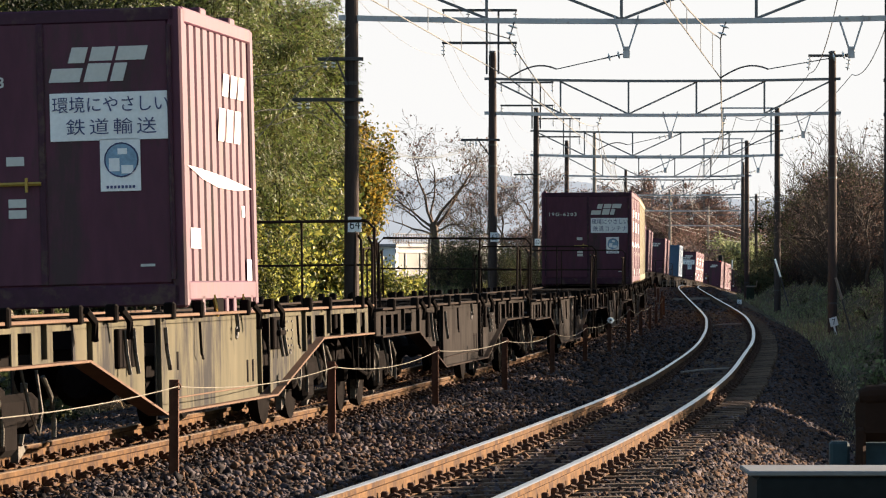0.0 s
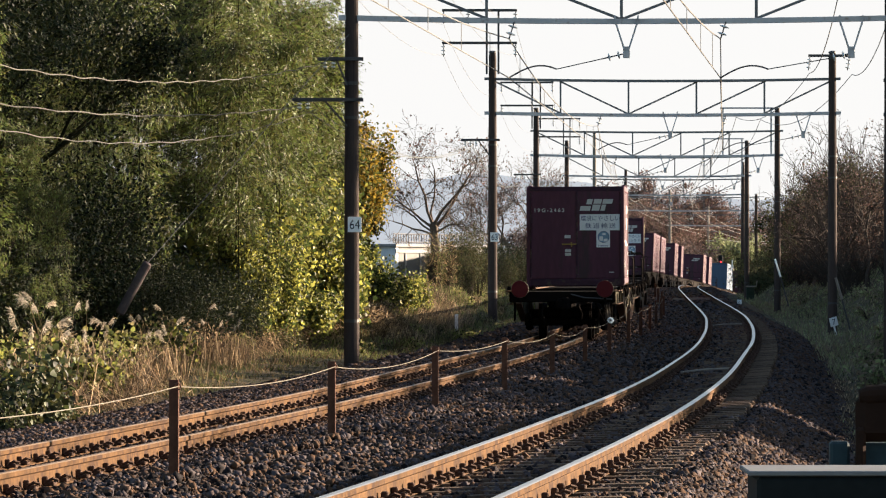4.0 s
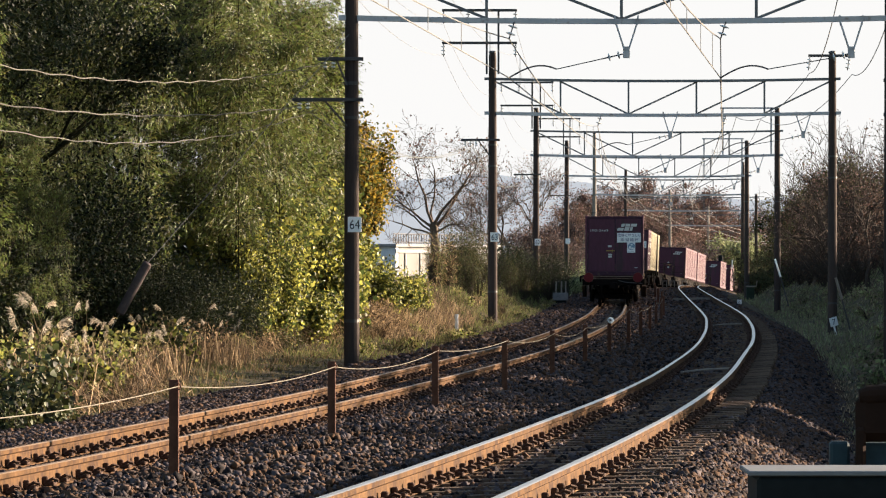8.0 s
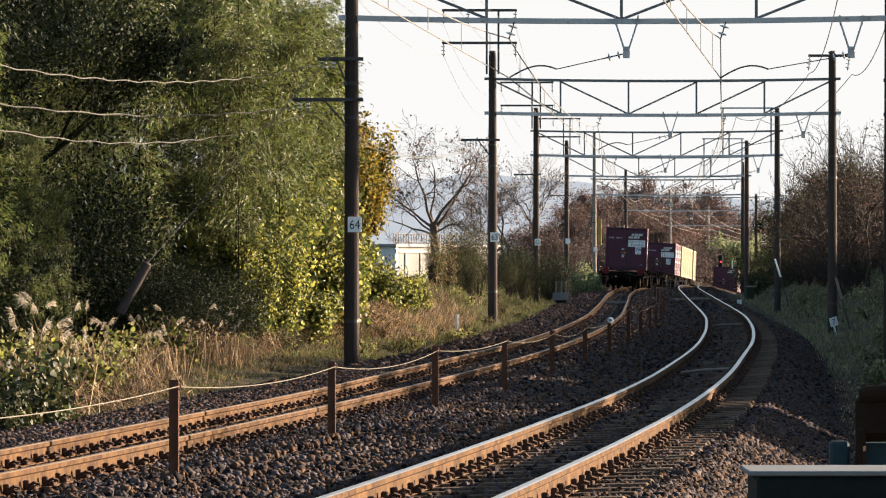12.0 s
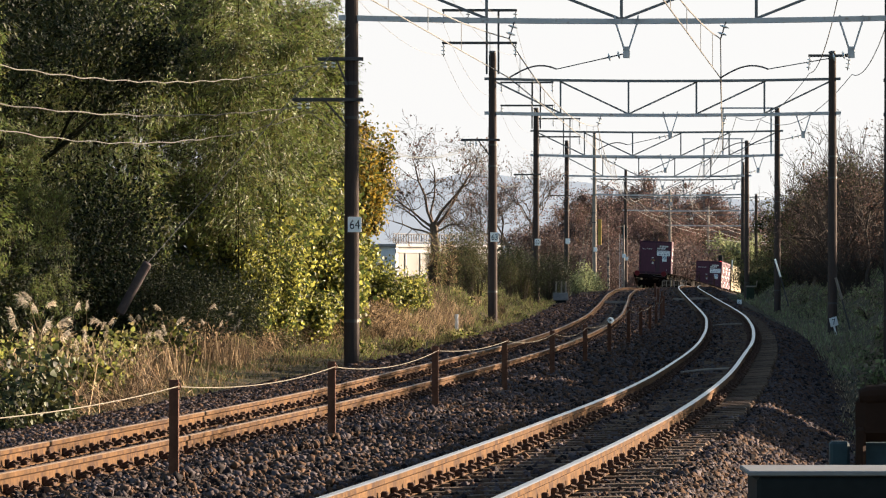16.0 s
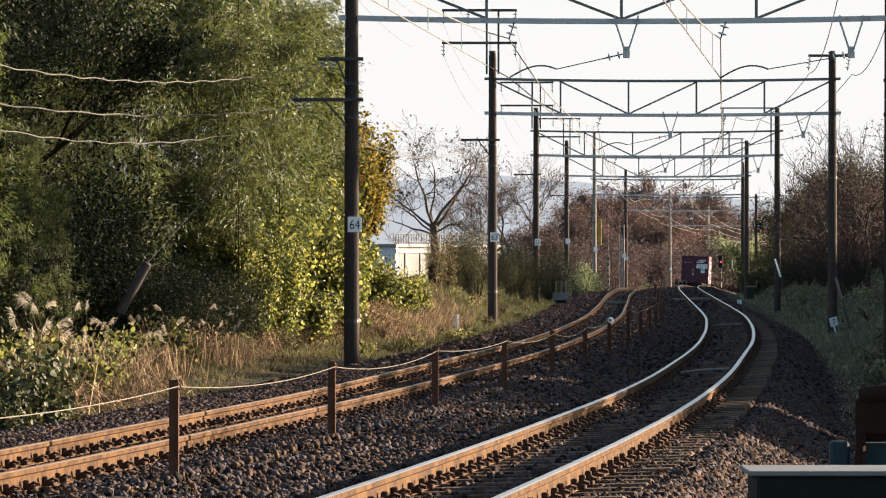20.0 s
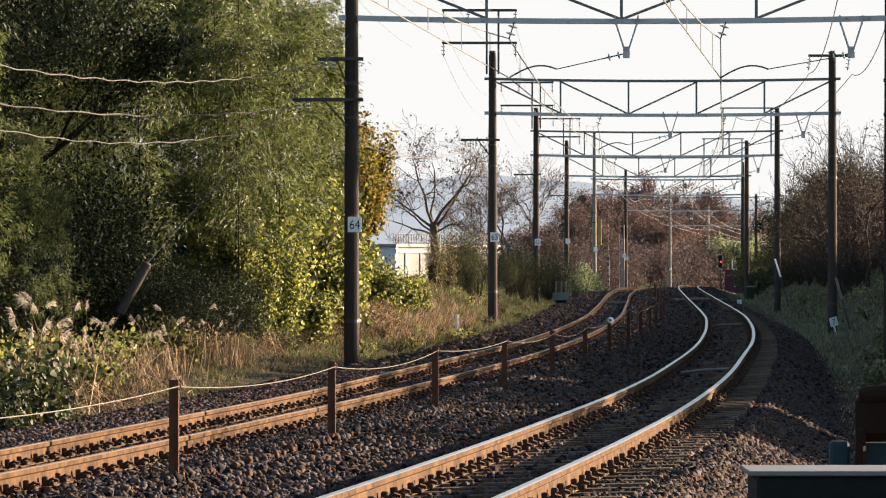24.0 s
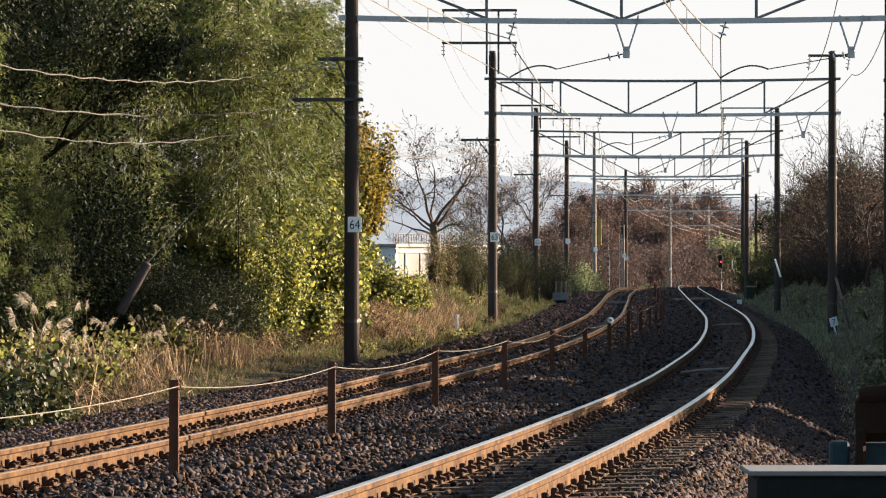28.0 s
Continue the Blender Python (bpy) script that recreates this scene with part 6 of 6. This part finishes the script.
# far russet trees behind the bend
russ = [tree(130 + i, 9.0, 0.62, "brown", 0.15, 15000, 5, name="russet_tree", trunk=0.22) for i in range(3)]
k = 0
RS = 1.35
for x, y, s in ((22, 520, 1.25), (27, 540, 1.35), (32, 560, 1.3), (17, 500, 1.05), (13, 470, 0.95), (36, 570, 1.2), (24, 490, 1.0), (29, 520, 1.1), (10.5, 440, 0.9), (41, 590, 1.15), (19, 540, 1.25), (34, 545, 1.1), (37.5, 565, 1.0), (30, 530, 1.25), (25, 505, 1.15), (21, 510, 1.1)):
    ob = russ[k] if k < 3 else copy_thing(russ[k % 3], Matrix())
    s *= RS
    put(ob, x, y, s, k * 67, 0.1, "broad russet autumn tree beyond the bend", "tree", "russet trees", z=-3.0)
    ob.scale = (s, s, s)
    k += 1
darks = [tree(140 + i, 7.0, 0.5, "duskshrub", 0.20, 4200, 5, name="evergreen_tree", trunk=0.18) for i in range(2)]
k = 0
for x, y, s, z in ((8.6, 350, 1.05, -0.6), (11.0, 380, 1.0, -1.5), (13.0, 400, 1.0, -1.8), (16.0, 420, 0.95, -2.0), (6.0, 330, 0.9, -0.5)):
    ob = darks[k] if k < 2 else copy_thing(darks[k % 2], Matrix())
    put(ob, x, y, s, k * 83, 0.1, "dusky brown tree at the foot of the hill", "tree", "evergreen trees", z=z)
    ob.scale = (s, s, s)
    k += 1
# low thicket that closes the view below the far trees
thick = [bush(145 + i, (5.0, 4.0, 3.4), "duskshrub", 0.17, 0.08, 9000, "thicket", 26) for i in range(3)]
plant_row(thick, [(x, y, s) for x, y, s in ((8.5, 330, 1.0), (11.0, 345, 0.9), (10.0, 370, 1.2), (13.5, 395, 1.2), (17.0, 430, 1.7), (20.0, 445, 1.8), (23.5, 470, 2.0), (27.0, 480, 2.0), (30.5, 490, 2.0), (15.0, 410, 1.5),
                                             (34.0, 500, 2.1), (25.5, 475, 2.0), (21.5, 460, 1.9), (38.0, 505, 2.2))], "dull brown-green thicket beyond the bend", "thicket", "thickets", r)
put(tree(155, 5.0, 0.5, "shrub", 0.15, 4200, 5, name="evergreen_tree", trunk=0.14), 18.3, 215, 1.0, 40, 0.1, "dark evergreen tree on the railway bank")
put(tree(156, 5.0, 0.5, "shrub", 0.15, 4200, 5, name="evergreen_tree", trunk=0.14), 19.9, 222, 1.05, 10, 0.1, "dark evergreen tree on the railway bank")
put(tree(157, 5.0, 0.5, "shrub", 0.13, 5200, 5, name="evergreen_tree", trunk=0.14), 17.6, 206, 0.95, 100, 0.1, "dark evergreen tree on the railway bank")
put(tree(150, 6.5, 0.5, "lime", 0.22, 4200, 5, name="light_green_tree", trunk=0.16), 31.6, 482, 1.55, 20, 0.1, "pale green tree behind the signal", z=-3.4)
put(tree(151, 6.0, 0.5, "lime", 0.22, 4200, 5, name="light_green_tree", trunk=0.16), 33.8, 496, 1.5, 70, 0.1, "pale green tree behind the signal", z=-3.6)

# trees and thicket on the bank
banks = [tree(160 + i, 5.2, 0.6, ("brownshrub", "brown", "shrub")[i], 0.09, (1300, 700, 2800)[i], 6, name="bank_tree", trunk=0.11, bark="darkbark") for i in range(3)]
bank_places = []
for y, o, s in ((162, 7.2, 0.95), (176, 7.0, 0.9), (190, 6.6, 0.85), (206, 6.4, 0.6), (222, 6.2, 0.5),
                (240, 6.0, 0.45), (258, 5.8, 0.45), (276, 5.6, 0.45), (300, 5.6, 0.5), (320, 5.6, 0.55), (345, 6.0, 0.6), (370, 6.4, 0.6), (152, 5.4, 0.9), (172, 5.6, 1.0), (184, 6.0, 1.1), (196, 6.0, 1.0), (168, 10, 1.0)):
    bank_places.append((float(right_x(y)) + o, y, s))
plant_row(banks, bank_places, "tangled half-bare tree on the railway bank", "tree", "bank trees", r)


def twiggy(seed, h):
    """A many-stemmed bare shrub: arching stems that fork into fine twigs, and a few withered leaves."""
    rng = np.random.default_rng(seed)
    ob, g, tips = empty("bare_shrub"), Geo(), []
    for _ in range(16):
        w, out = rng.random() * 6.28, 0.25 + 0.5 * rng.random()
        d = np.array([math.cos(w) * out, math.sin(w) * out, 1.0])
        L = h * (0.55 + 0.45 * rng.random())
        pts = [np.array([0.25 * math.cos(w), 0.25 * math.sin(w), 0.0])]
        for k in range(5):
            d = d + rng.normal(size=3) * 0.14
            pts.append(pts[-1] + d / np.linalg.norm(d) * L / 5)
        g.tube([tuple(p) for p in pts], [0.035 * (1 - 0.16 * k) for k in range(6)], 4, False)
        for k in range(1, 6):
            for _ in range(4):
                e = d * 0.6 + rng.normal(size=3) * 0.55 + np.array([0, 0, 0.3])
                q = pts[k] + e / np.linalg.norm(e) * L * (0.10 + 0.16 * rng.random())
                g.tube([tuple(pts[k]), tuple((pts[k] + q) / 2 + rng.normal(size=3) * 0.05), tuple(q)], [0.012, 0.009, 0.005], 3, False)
                for _ in range(2):
                    e2 = e + rng.normal(size=3) * 0.6
                    t2 = q + e2 / np.linalg.norm(e2) * L * 0.10
                    g.tube([tuple(q), tuple(t2)], [0.006, 0.003], 3, False)
                    tips.append(t2)
    tagged(part("branchwork", g, M["darkbark"], ob), kind="stuff")
    c = np.array(tips)[rng.integers(len(tips), size=420)] + rng.normal(size=(420, 3)) * 0.12
    v, f = leaf_cloud(rng, c, rng.normal(size=(420, 3)), 0.09, 0.05)
    tagged(part("leaves", raw_mesh("leaves", v, f, M["brownshrub"]), None, ob), kind="stuff")
    return ob


bare = [twiggy(220 + i, 4.0) for i in range(3)]
plant_row(bare, [(15.4, 165, 1.1), (16.0, 172, 1.25), (17.2, 178, 1.35), (18.3, 184, 1.4), (16.9, 190, 1.15), (19.5, 196, 1.4), (18.2, 204, 1.2), (20.5, 212, 1.4), (17.6, 199, 0.9), (21.4, 220, 1.3),
                 (16.5, 182, 0.85), (19.0, 214, 1.0), (15.0, 158, 0.6), (22.0, 228, 1.3)], "dark leafless many-stemmed shrub on the bank", "shrub", "bare shrubs", r)
hedge = [bush(170 + i, (2.2, 2.2, 1.5), "shrub", 0.10, 0.05, 1300, "bank_bush", 12) for i in range(3)]
places = []
for i in range(70):
    y = 58 + 280 * (i / 70) ** 1.15 + r.uniform(-1.5, 1.5)
    places.append((float(right_x(y)) + float(foot(y)) + r.uniform(3.0, 6.0), y, r.uniform(0.5, 0.75) if y < 110 else r.uniform(0.35, 0.6) if y < 190 else r.uniform(0.9, 1.4)))
# Row mostly out of view, its tops set so that it shades the tracks.
for i in range(150):
    y = 56 + 1.24 * i + r.uniform(-0.5, 0.5)
    x = float(right_x(y)) + float(foot(y)) + 4.6 + r.uniform(-0.5, 0.5)
    top = r.uniform(2.0, 2.4) if y < 70 else r.uniform(2.6, 3.0) if y < 85 else r.uniform(2.85, 3.25) if y < 100 else r.uniform(2.75, 3.15)
    # gaps for patches of sun on the tracks
    if 68.4 < y < 69.9 or 82.2 < y < 84.6 or (y > 100 and r.random() < 0.10):
        continue
    places.append((x, y, max(0.35, (top - zg(x, y)) / 1.0)))
for i in range(48):
    y = 235 + 3.75 * i + r.uniform(-1, 1)
    places.append((float(right_x(y)) + float(foot(y)) + r.uniform(3.4, 5.6), y, r.uniform(1.9, 2.4) if y < 350 else r.uniform(1.2, 1.7)))
for i in range(26):
    y = 236 + 3.2 * i + r.uniform(-1, 1)
    places.append((float(right_x(y)) + float(foot(y)) + r.uniform(0.3, 2.4), y, r.uniform(1.1, 1.6)))
places += [(24.45, 347, 0.8), (25.3, 349, 1.1), (26.3, 352, 1.3), (25.0, 353, 1.1), (27.4, 356, 1.4)]
plant_row(hedge, places, "dark bramble bush on the shaded bank", "bush", "bank bushes", r)

brush = [bush(172 + i, (2.2, 2.0, 1.9), "brownshrub", 0.09, 0.035, 1500, "brush", 60) for i in range(2)]
plant_row(brush, [(float(right_x(y)) + float(foot(y)) + o, y, s) for y, o, s in ((122, 2.6, 0.8), (129, 3.2, 1.1), (136, 2.9, 1.0), (143, 3.3, 1.2), (150, 2.6, 0.9), (157, 3.0, 1.2), (165, 2.4, 1.0), (173, 2.8, 1.2), (181, 2.4, 1.1), (190, 2.2, 1.0), (200, 2.0, 1.1), (211, 1.9, 1.2), (223, 1.8, 1.1), (236, 1.8, 1.2))], "tangled leafless brown brush on the bank", "brush", "bank brush", r)
# Bushes beyond the view, added so that their shadow falls on the near track.
brambles = [bush(176 + i, (2.6, 2.4, 2.7), "shrub", 0.12, 0.06, 4200, "bramble", 18) for i in range(2)]
places = []
for i in range(30):
    y = 47.3 + 0.9 * i
    x = float(np.interp(y, [47, 60, 75], [10.4, 11.2, 12.2])) + r.uniform(-0.3, 0.3)
    # openings that let sun patches reach the ballast
    if 53.6 < y < 58.3 or 68.4 < y < 69.9:
        continue
    places.append((x, y, max(0.3, (float(np.interp(y, [46, 49, 58.5, 65], [1.40, 1.60, 1.95, 2.45])) + r.uniform(-0.1, 0.15) - zg(x, y)) / 1.85)))
plant_row(brambles, places, "dense dark bramble at the top of the bank", "bush", "brambles", r)
# Unseen trees, added to shade the passing containers and the grove's left part.
tall = tree(190, 10.5, 0.28, "shrub", 0.15, 11000, 5, name="tall_tree", trunk=0.2)
put(tall, 17.0, 89.0, 1.0, 0, 0.1, "tall evergreen tree on top of the bank", "tree", "tall trees")
for x, y, s, w in ((17.4, 92.2, 0.97, 140), (17.3, 95.6, 0.9, 30), (17.6, 99.0, 0.85, 210)):
    ob = copy_thing(tall, Matrix())
    put(ob, x, y, s, w, 0.1, "tall evergreen tree on top of the bank", "tree", "tall trees")
    ob.scale = (s, s, s)

# ---- building beyond the trees ----
hall = tagged(empty("white_building", pose(-2.1, 192, -0.6, 0, 0, 62)), "low white building with a railing on its flat roof", "building")
part("front_wall", Geo().box((5.155, 0.15, 1.54), (9.69, 0.3, 3.08), 0.02), M["wall"], hall)
part("side_wall", Geo().box((0.15, 3.85, 1.54), (0.3, 7.7, 3.08), 0.02), M["shadewall"], hall)
part("flat_roof", Geo().box((5.0, 4.0, 3.15), (10.3, 8.2, 0.14), 0.02), M["roof"], hall)
part("eaves_band", Geo().box((5.0, -0.03, 2.9), (10.1, 0.06, 0.16), 0.01), M["roof"], hall)
for i in range(7):
    part("pilaster", Geo().box((0.9 + i * 1.4, -0.02, 1.4), (0.10, 0.05, 2.8), 0.005), M["roof"], hall)
for z in (3.30, 3.66):
    part("roof_rail", Geo().tube([(0, 0.1, z), (10, 0.1, z)], 0.025, 6), M["darksteel"], hall)
for x in np.arange(0.0, 10.05, 0.24):
    part("roof_baluster", Geo().box((float(x), 0.1, 3.46), (0.03, 0.03, 0.44)), M["darksteel"], hall)

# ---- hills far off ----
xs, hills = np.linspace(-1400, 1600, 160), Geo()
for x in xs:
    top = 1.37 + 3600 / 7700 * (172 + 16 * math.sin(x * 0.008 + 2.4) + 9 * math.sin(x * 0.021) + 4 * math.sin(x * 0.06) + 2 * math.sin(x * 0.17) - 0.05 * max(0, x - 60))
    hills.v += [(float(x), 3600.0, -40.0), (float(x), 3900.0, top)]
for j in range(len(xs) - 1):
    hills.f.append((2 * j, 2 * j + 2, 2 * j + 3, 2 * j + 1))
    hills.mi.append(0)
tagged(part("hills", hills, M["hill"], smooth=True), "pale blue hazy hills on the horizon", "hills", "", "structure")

# glowing sheet for the bright hazy sky low over the hills
g = Geo()
for w in np.linspace(-24, 24, 25):
    for z in (-60.0, 700.0):
        g.v.append((4600 * math.sin(radians(float(w))), 4600 * math.cos(radians(float(w))), z))
for i in range(24):
    g.f.append((2 * i, 2 * i + 2, 2 * i + 3, 2 * i + 1))
    g.mi.append(0)
tagged(part("backdrop", g, M["haze"]), "bright white hazy sky low over the hills", "sky", "", "structure")

# ---- signal and line-side things ----
sig = tagged(empty("railway_signal", (28.4, 445, 0.22)), "slim railway colour-light signal showing red", "signal")
part("mast", Geo().turned((0, 0, 0), (0, 0, 2.3), [(0, 0.07), (1, 0.06)], 10).turned((0, 0, -4.5), (0, 0, 0.02), [(0, 0.12), (1, 0.12)], 10), M["darksteel"], sig)
part("signal_head", Geo().box((0, -0.05, 2.25), (0.46, 0.2, 1.3), 0.09), M["boxside"], sig)
hood = part("hood", Geo().tube([(0.11 * math.cos(w), -0.2, 2.2 + 0.11 * math.sin(w)) for w in np.linspace(-0.5, 3.64, 9)], 0.02, 4), M["boxside"], sig)
part("red_lamp", Geo().turned((0, -0.17, 2.2), (0, -0.14, 2.2), [(0, 0.085), (1, 0.085)], 16), M["lamp"], sig, "lit red lamp")


def plate_post(x, y, z, text, label):
    ob = tagged(empty("distance_marker", (x, y, z)), label, "sign", "line-side markers")
    part("stake", Geo().box((0, 0, 0.15), (0.05, 0.04, 0.45), 0.005), M["white"], ob)
    pl = part("plate", Geo().box((0, -0.03, 0.42), (0.27, 0.02, 0.27), 0.004), M["white"], ob)
    words("figure", text, 0.26, M["ink"], pl, pose(0, -0.042, 0.41, 90, 0, 0))
    return ob


plate_post(11.98, 132.6, -0.55, "7", "small white marker with black figure below the pole").rotation_euler = (0, radians(-14), radians(25))
plate_post(12.6, 185, -0.2, "6", "small white marker with black figure in the ballast").scale = (0.72, 0.72, 0.72)
guy = tagged(empty("guy_guard", (-5.70, 80.0, -0.40)), "slanted dark guard tube on a guy wire", "guy guard")
part("guard_tube", Geo().turned((-0.25, 0, 1.0), (0.28, 0, 1.95), [(0, 0.06), (0.03, 0.085), (0.97, 0.085), (1, 0.05)], 12), M["guard"], guy)
part("band", Geo().turned((0.05, 0, 1.54), (0.056, 0, 1.551), [(0, 0.09), (1, 0.09)], 12), M["cable"], guy)
part("guy_wire", Geo().tube([(-0.8, 0, 0.0), (0.28, 0, 1.95), (3.95, 2.3, 6.3)], 0.008, 4), M["wire"], guy)
for x, y, z0, h, lean in ((13.8, 175, 0.6, 1.3, 0.45), (17.3, 260, 1.2, 0.9, 0.02), (12.4, 133, 0.0, 1.2, 0.4)):
    ob = tagged(empty("guy_sleeve", (x, y, z0)), "white sleeve over a pole stay on the bank", "guy sleeve", "stays")
    part("sleeve", Geo().turned((-lean * 0.5, 0, h * 0.45), (-lean, 0, h), [(0, 0.04), (1, 0.04)], 8), M["white"] if y > 150 else M["palepole"], ob)
    part("stay", Geo().tube([(0.1, 0, -0.6), (-lean * 0.5, 0, h * 0.45)], 0.025, 5), M["darksteel"], ob)
ob = tagged(empty("kilometre_stake", (0.36, 116, zg(0.36, 116) - 0.10)), "short white stake in the verge", "stake")
part("stake", Geo().box((0, 0, 0.28), (0.09, 0.07, 0.62), 0.01), M["white"], ob)
relay = tagged(empty("relay_box", (5.4, 200, max(0.0, zg(5.4, 200)))), "grey line-side relay box with pipes", "relay box")
part("cabinet", Geo().box((0, 0, 0.25), (0.7, 0.5, 0.35), 0.02), M["roof"], relay)
part("pedestal", Geo().box((0, 0, 0.0), (0.5, 0.4, 0.3), 0.01), M["boxside"], relay)
for x in (-0.2, 0.05, 0.25):
    part("pipe", Geo().tube([(x, 0.1, 0.4), (x, 0.1, 0.95)], 0.04, 6), M["palepole"], relay)

rail_x = np.linspace(15.75, 17.45, 7)
fence = tagged(empty("low_railing", (0, 312, 0)), "low grey steel railing beside the line beyond the crest", "railing")
for x in rail_x:
    part("railing_post", Geo().tube([(float(x), 0, -0.6), (float(x), 0, 0.74)], 0.03, 6), M["palepole"], fence)
for z in (0.45, 0.74):
    part("railing_bar", Geo().tube([(float(rail_x[0]), 0, z), (float(rail_x[-1]), 0, z)], 0.022, 6), M["palepole"], fence)

for fx, fz in ((left_x, left_z), (right_x, right_z)):
    ob = tagged(empty("cable_cover", (float(fx(195)), 195, float(fz(195)) - 0.10)), "pale concrete cable cover laid across the track", "cable cover", "cable covers")
    part("slab", Geo().box((0, 0, 0), (0.95, 0.22, 0.10), 0.01), M["palepole"], ob)
    for e in (-1, 1):
        part("end_slab", Geo().box((e * 0.95, 0, -0.04), (0.5, 0.22, 0.10), 0.01), M["palepole"], ob)
for y in (70.0, 121.0):
    ob = tagged(empty("cable_pipe", spot_matrix(y, "R")), "thin pale conduit laid across the track", "conduit", "conduits")
    part("conduit", Geo().tube([(-0.42, 0, -0.15), (-0.1, 0.01, -0.135), (0.15, 0, -0.14), (0.45, -0.01, -0.15)], 0.02, 6), M["palepole"], ob)
coil = tagged(empty("rope_coil", (3.27, 84.92, 0.43)), "coil of white rope hung on a fence post", "rope")
part("coil", Geo().tube([((0.045 + 0.02 * math.sin(1.3 * w)) * math.cos(w), 0.03 * math.sin(2.3 * w), (0.035 + 0.015 * math.sin(0.7 * w)) * math.sin(w)) for w in np.linspace(0, 31, 90)], 0.012, 5), M["white"], coil)
cab = tagged(empty("track_cabinet", (16.95, 240, -0.5)), "dark green track-side cabinet with a pale pipe", "cabinet")
part("body", Geo().box((0, 0, 0.55), (0.42, 0.4, 1.1), 0.03), M["greenpaint"], cab)
part("roof", Geo().box((0, 0, 1.12), (0.46, 0.44, 0.05), 0.015), M["greenpaint"], cab)
part("pipe", Geo().tube([(-0.25, -0.2, 1.08), (0.30, -0.2, 1.08), (0.36, -0.2, 1.4)], 0.05, 6), M["palepole"], cab)
for dx in (0.0, 0.28):
    stay = tagged(empty("pole_stay", (8.95 + dx, 296, float(left_z(296)) - 0.5)), "slanted steel stay with a pale sleeve", "stay", "pole stays")
    part("cable", Geo().tube([(0, 0, 0), (0.95, 0, 5.6)], 0.022, 5), M["cable"], stay)
    part("sleeve", Geo().tube([(0.09, -0.02, 0.5), (0.41, -0.02, 2.4)], 0.05, 6), M["palepole"], stay)
part("yellow_strip", Geo().box((0.36, -0.1, 4.1 - poles[8][1]), (0.24, 0.03, 1.75), 0.008), M["brass"], poles[8][0], "faded yellow warning strip")

striped = tagged(empty("guy_guard", (11.4, 300, float(left_z(300)) - 0.1)), "striped guard tube on a pole stay", "guy guard")
for i in range(12):
    part("stripe", Geo().turned((0.0, 0, 0.2 * i), (0.0, 0, 0.2 * i + 0.2), [(0, 0.075), (1, 0.075)], 8), M["palepole"] if i % 2 else M["ink"], striped)
part("stay", Geo().tube([(0.0, 0, 2.4), (-0.05, 0, 6.5)], 0.02, 5), M["darksteel"], striped)

glow = [bush(126 + i, (1.3, 1.2, 1.5), "lime", 0.10, 0.06, 1300, "light_bush", 14) for i in range(2)]
plant_row(glow, [(8.3, 260, 1.35), (8.9, 264, 1.1), (15.6, 340, 0.8), (7.7, 255, 1.0), (16.6, 345, 0.7), (9.3, 268, 1.2)], "small yellow-green bush beside the line", "bush", "light bushes", r)
back = tagged(empty("signal_mast", (13.3, 320, float(left_z(320)) - 0.6)), "pale signal mast seen from behind with a ladder", "signal")
part("mast", Geo().turned((0, 0, 0), (0, 0, 5.3), [(0, 0.085), (1, 0.07)], 10), M["palepole"], back)
part("signal_head", Geo().box((0.05, 0.12, 4.75), (0.42, 0.16, 0.95), 0.06), M["boxside"], back)
part("bracket", Geo().tube([(-0.55, 0, 5.05), (-0.25, 0, 5.2), (0, 0, 5.1)], 0.03, 5), M["palepole"], back)
for x in (-0.32, -0.14):
    part("ladder_rail", Geo().tube([(x, -0.12, 0.4), (x, -0.12, 4.6)], 0.018, 5), M["steel"], back)
for i in range(12):
    part("rung", Geo().tube([(-0.32, -0.12, 0.7 + 0.32 * i), (-0.14, -0.12, 0.7 + 0.32 * i)], 0.012, 4), M["steel"], back)
part("number_plate", Geo().box((0.0, -0.1, 3.0), (0.3, 0.02, 0.3), 0.003), M["white"], back)

# ---- near the camera ----
near = tagged(empty("equipment_cabinet", (0.022, 12.0, -0.876)), "dark equipment cabinet with a pale grey lid", "cabinet")
part("body", Geo().box((1.605, 0.2, 0.84), (1.52, 0.38, 1.68), 0.01), M["boxside"], near)
part("lid", Geo().box((1.595, 0.2, 1.690), (1.545, 0.39, 0.014), 0.003), M["boxtop"], near)
br = tagged(empty("bracket_post", (1.305, 13.4, -0.905)), "rusty post with a teal steel bracket", "post")
part("bracket", Geo().box((-0.085, 0, 1.70), (0.06, 0.06, 0.11), 0.008).box((0.10, 0, 1.69), (0.24, 0.06, 0.12), 0.008), M["teal"], br)
part("post", Geo().box((-0.025, -0.06, 0.90), (0.03, 0.05, 1.80), 0.01).box((0.05, -0.05, 1.83), (0.18, 0.06, 0.15), 0.028).turned((-0.03, -0.06, 1.895), (0.14, -0.06, 1.905), [(0, 0.02), (0.15, 0.032), (1, 0.032)], 12), M["darkpost"], br)

motions()
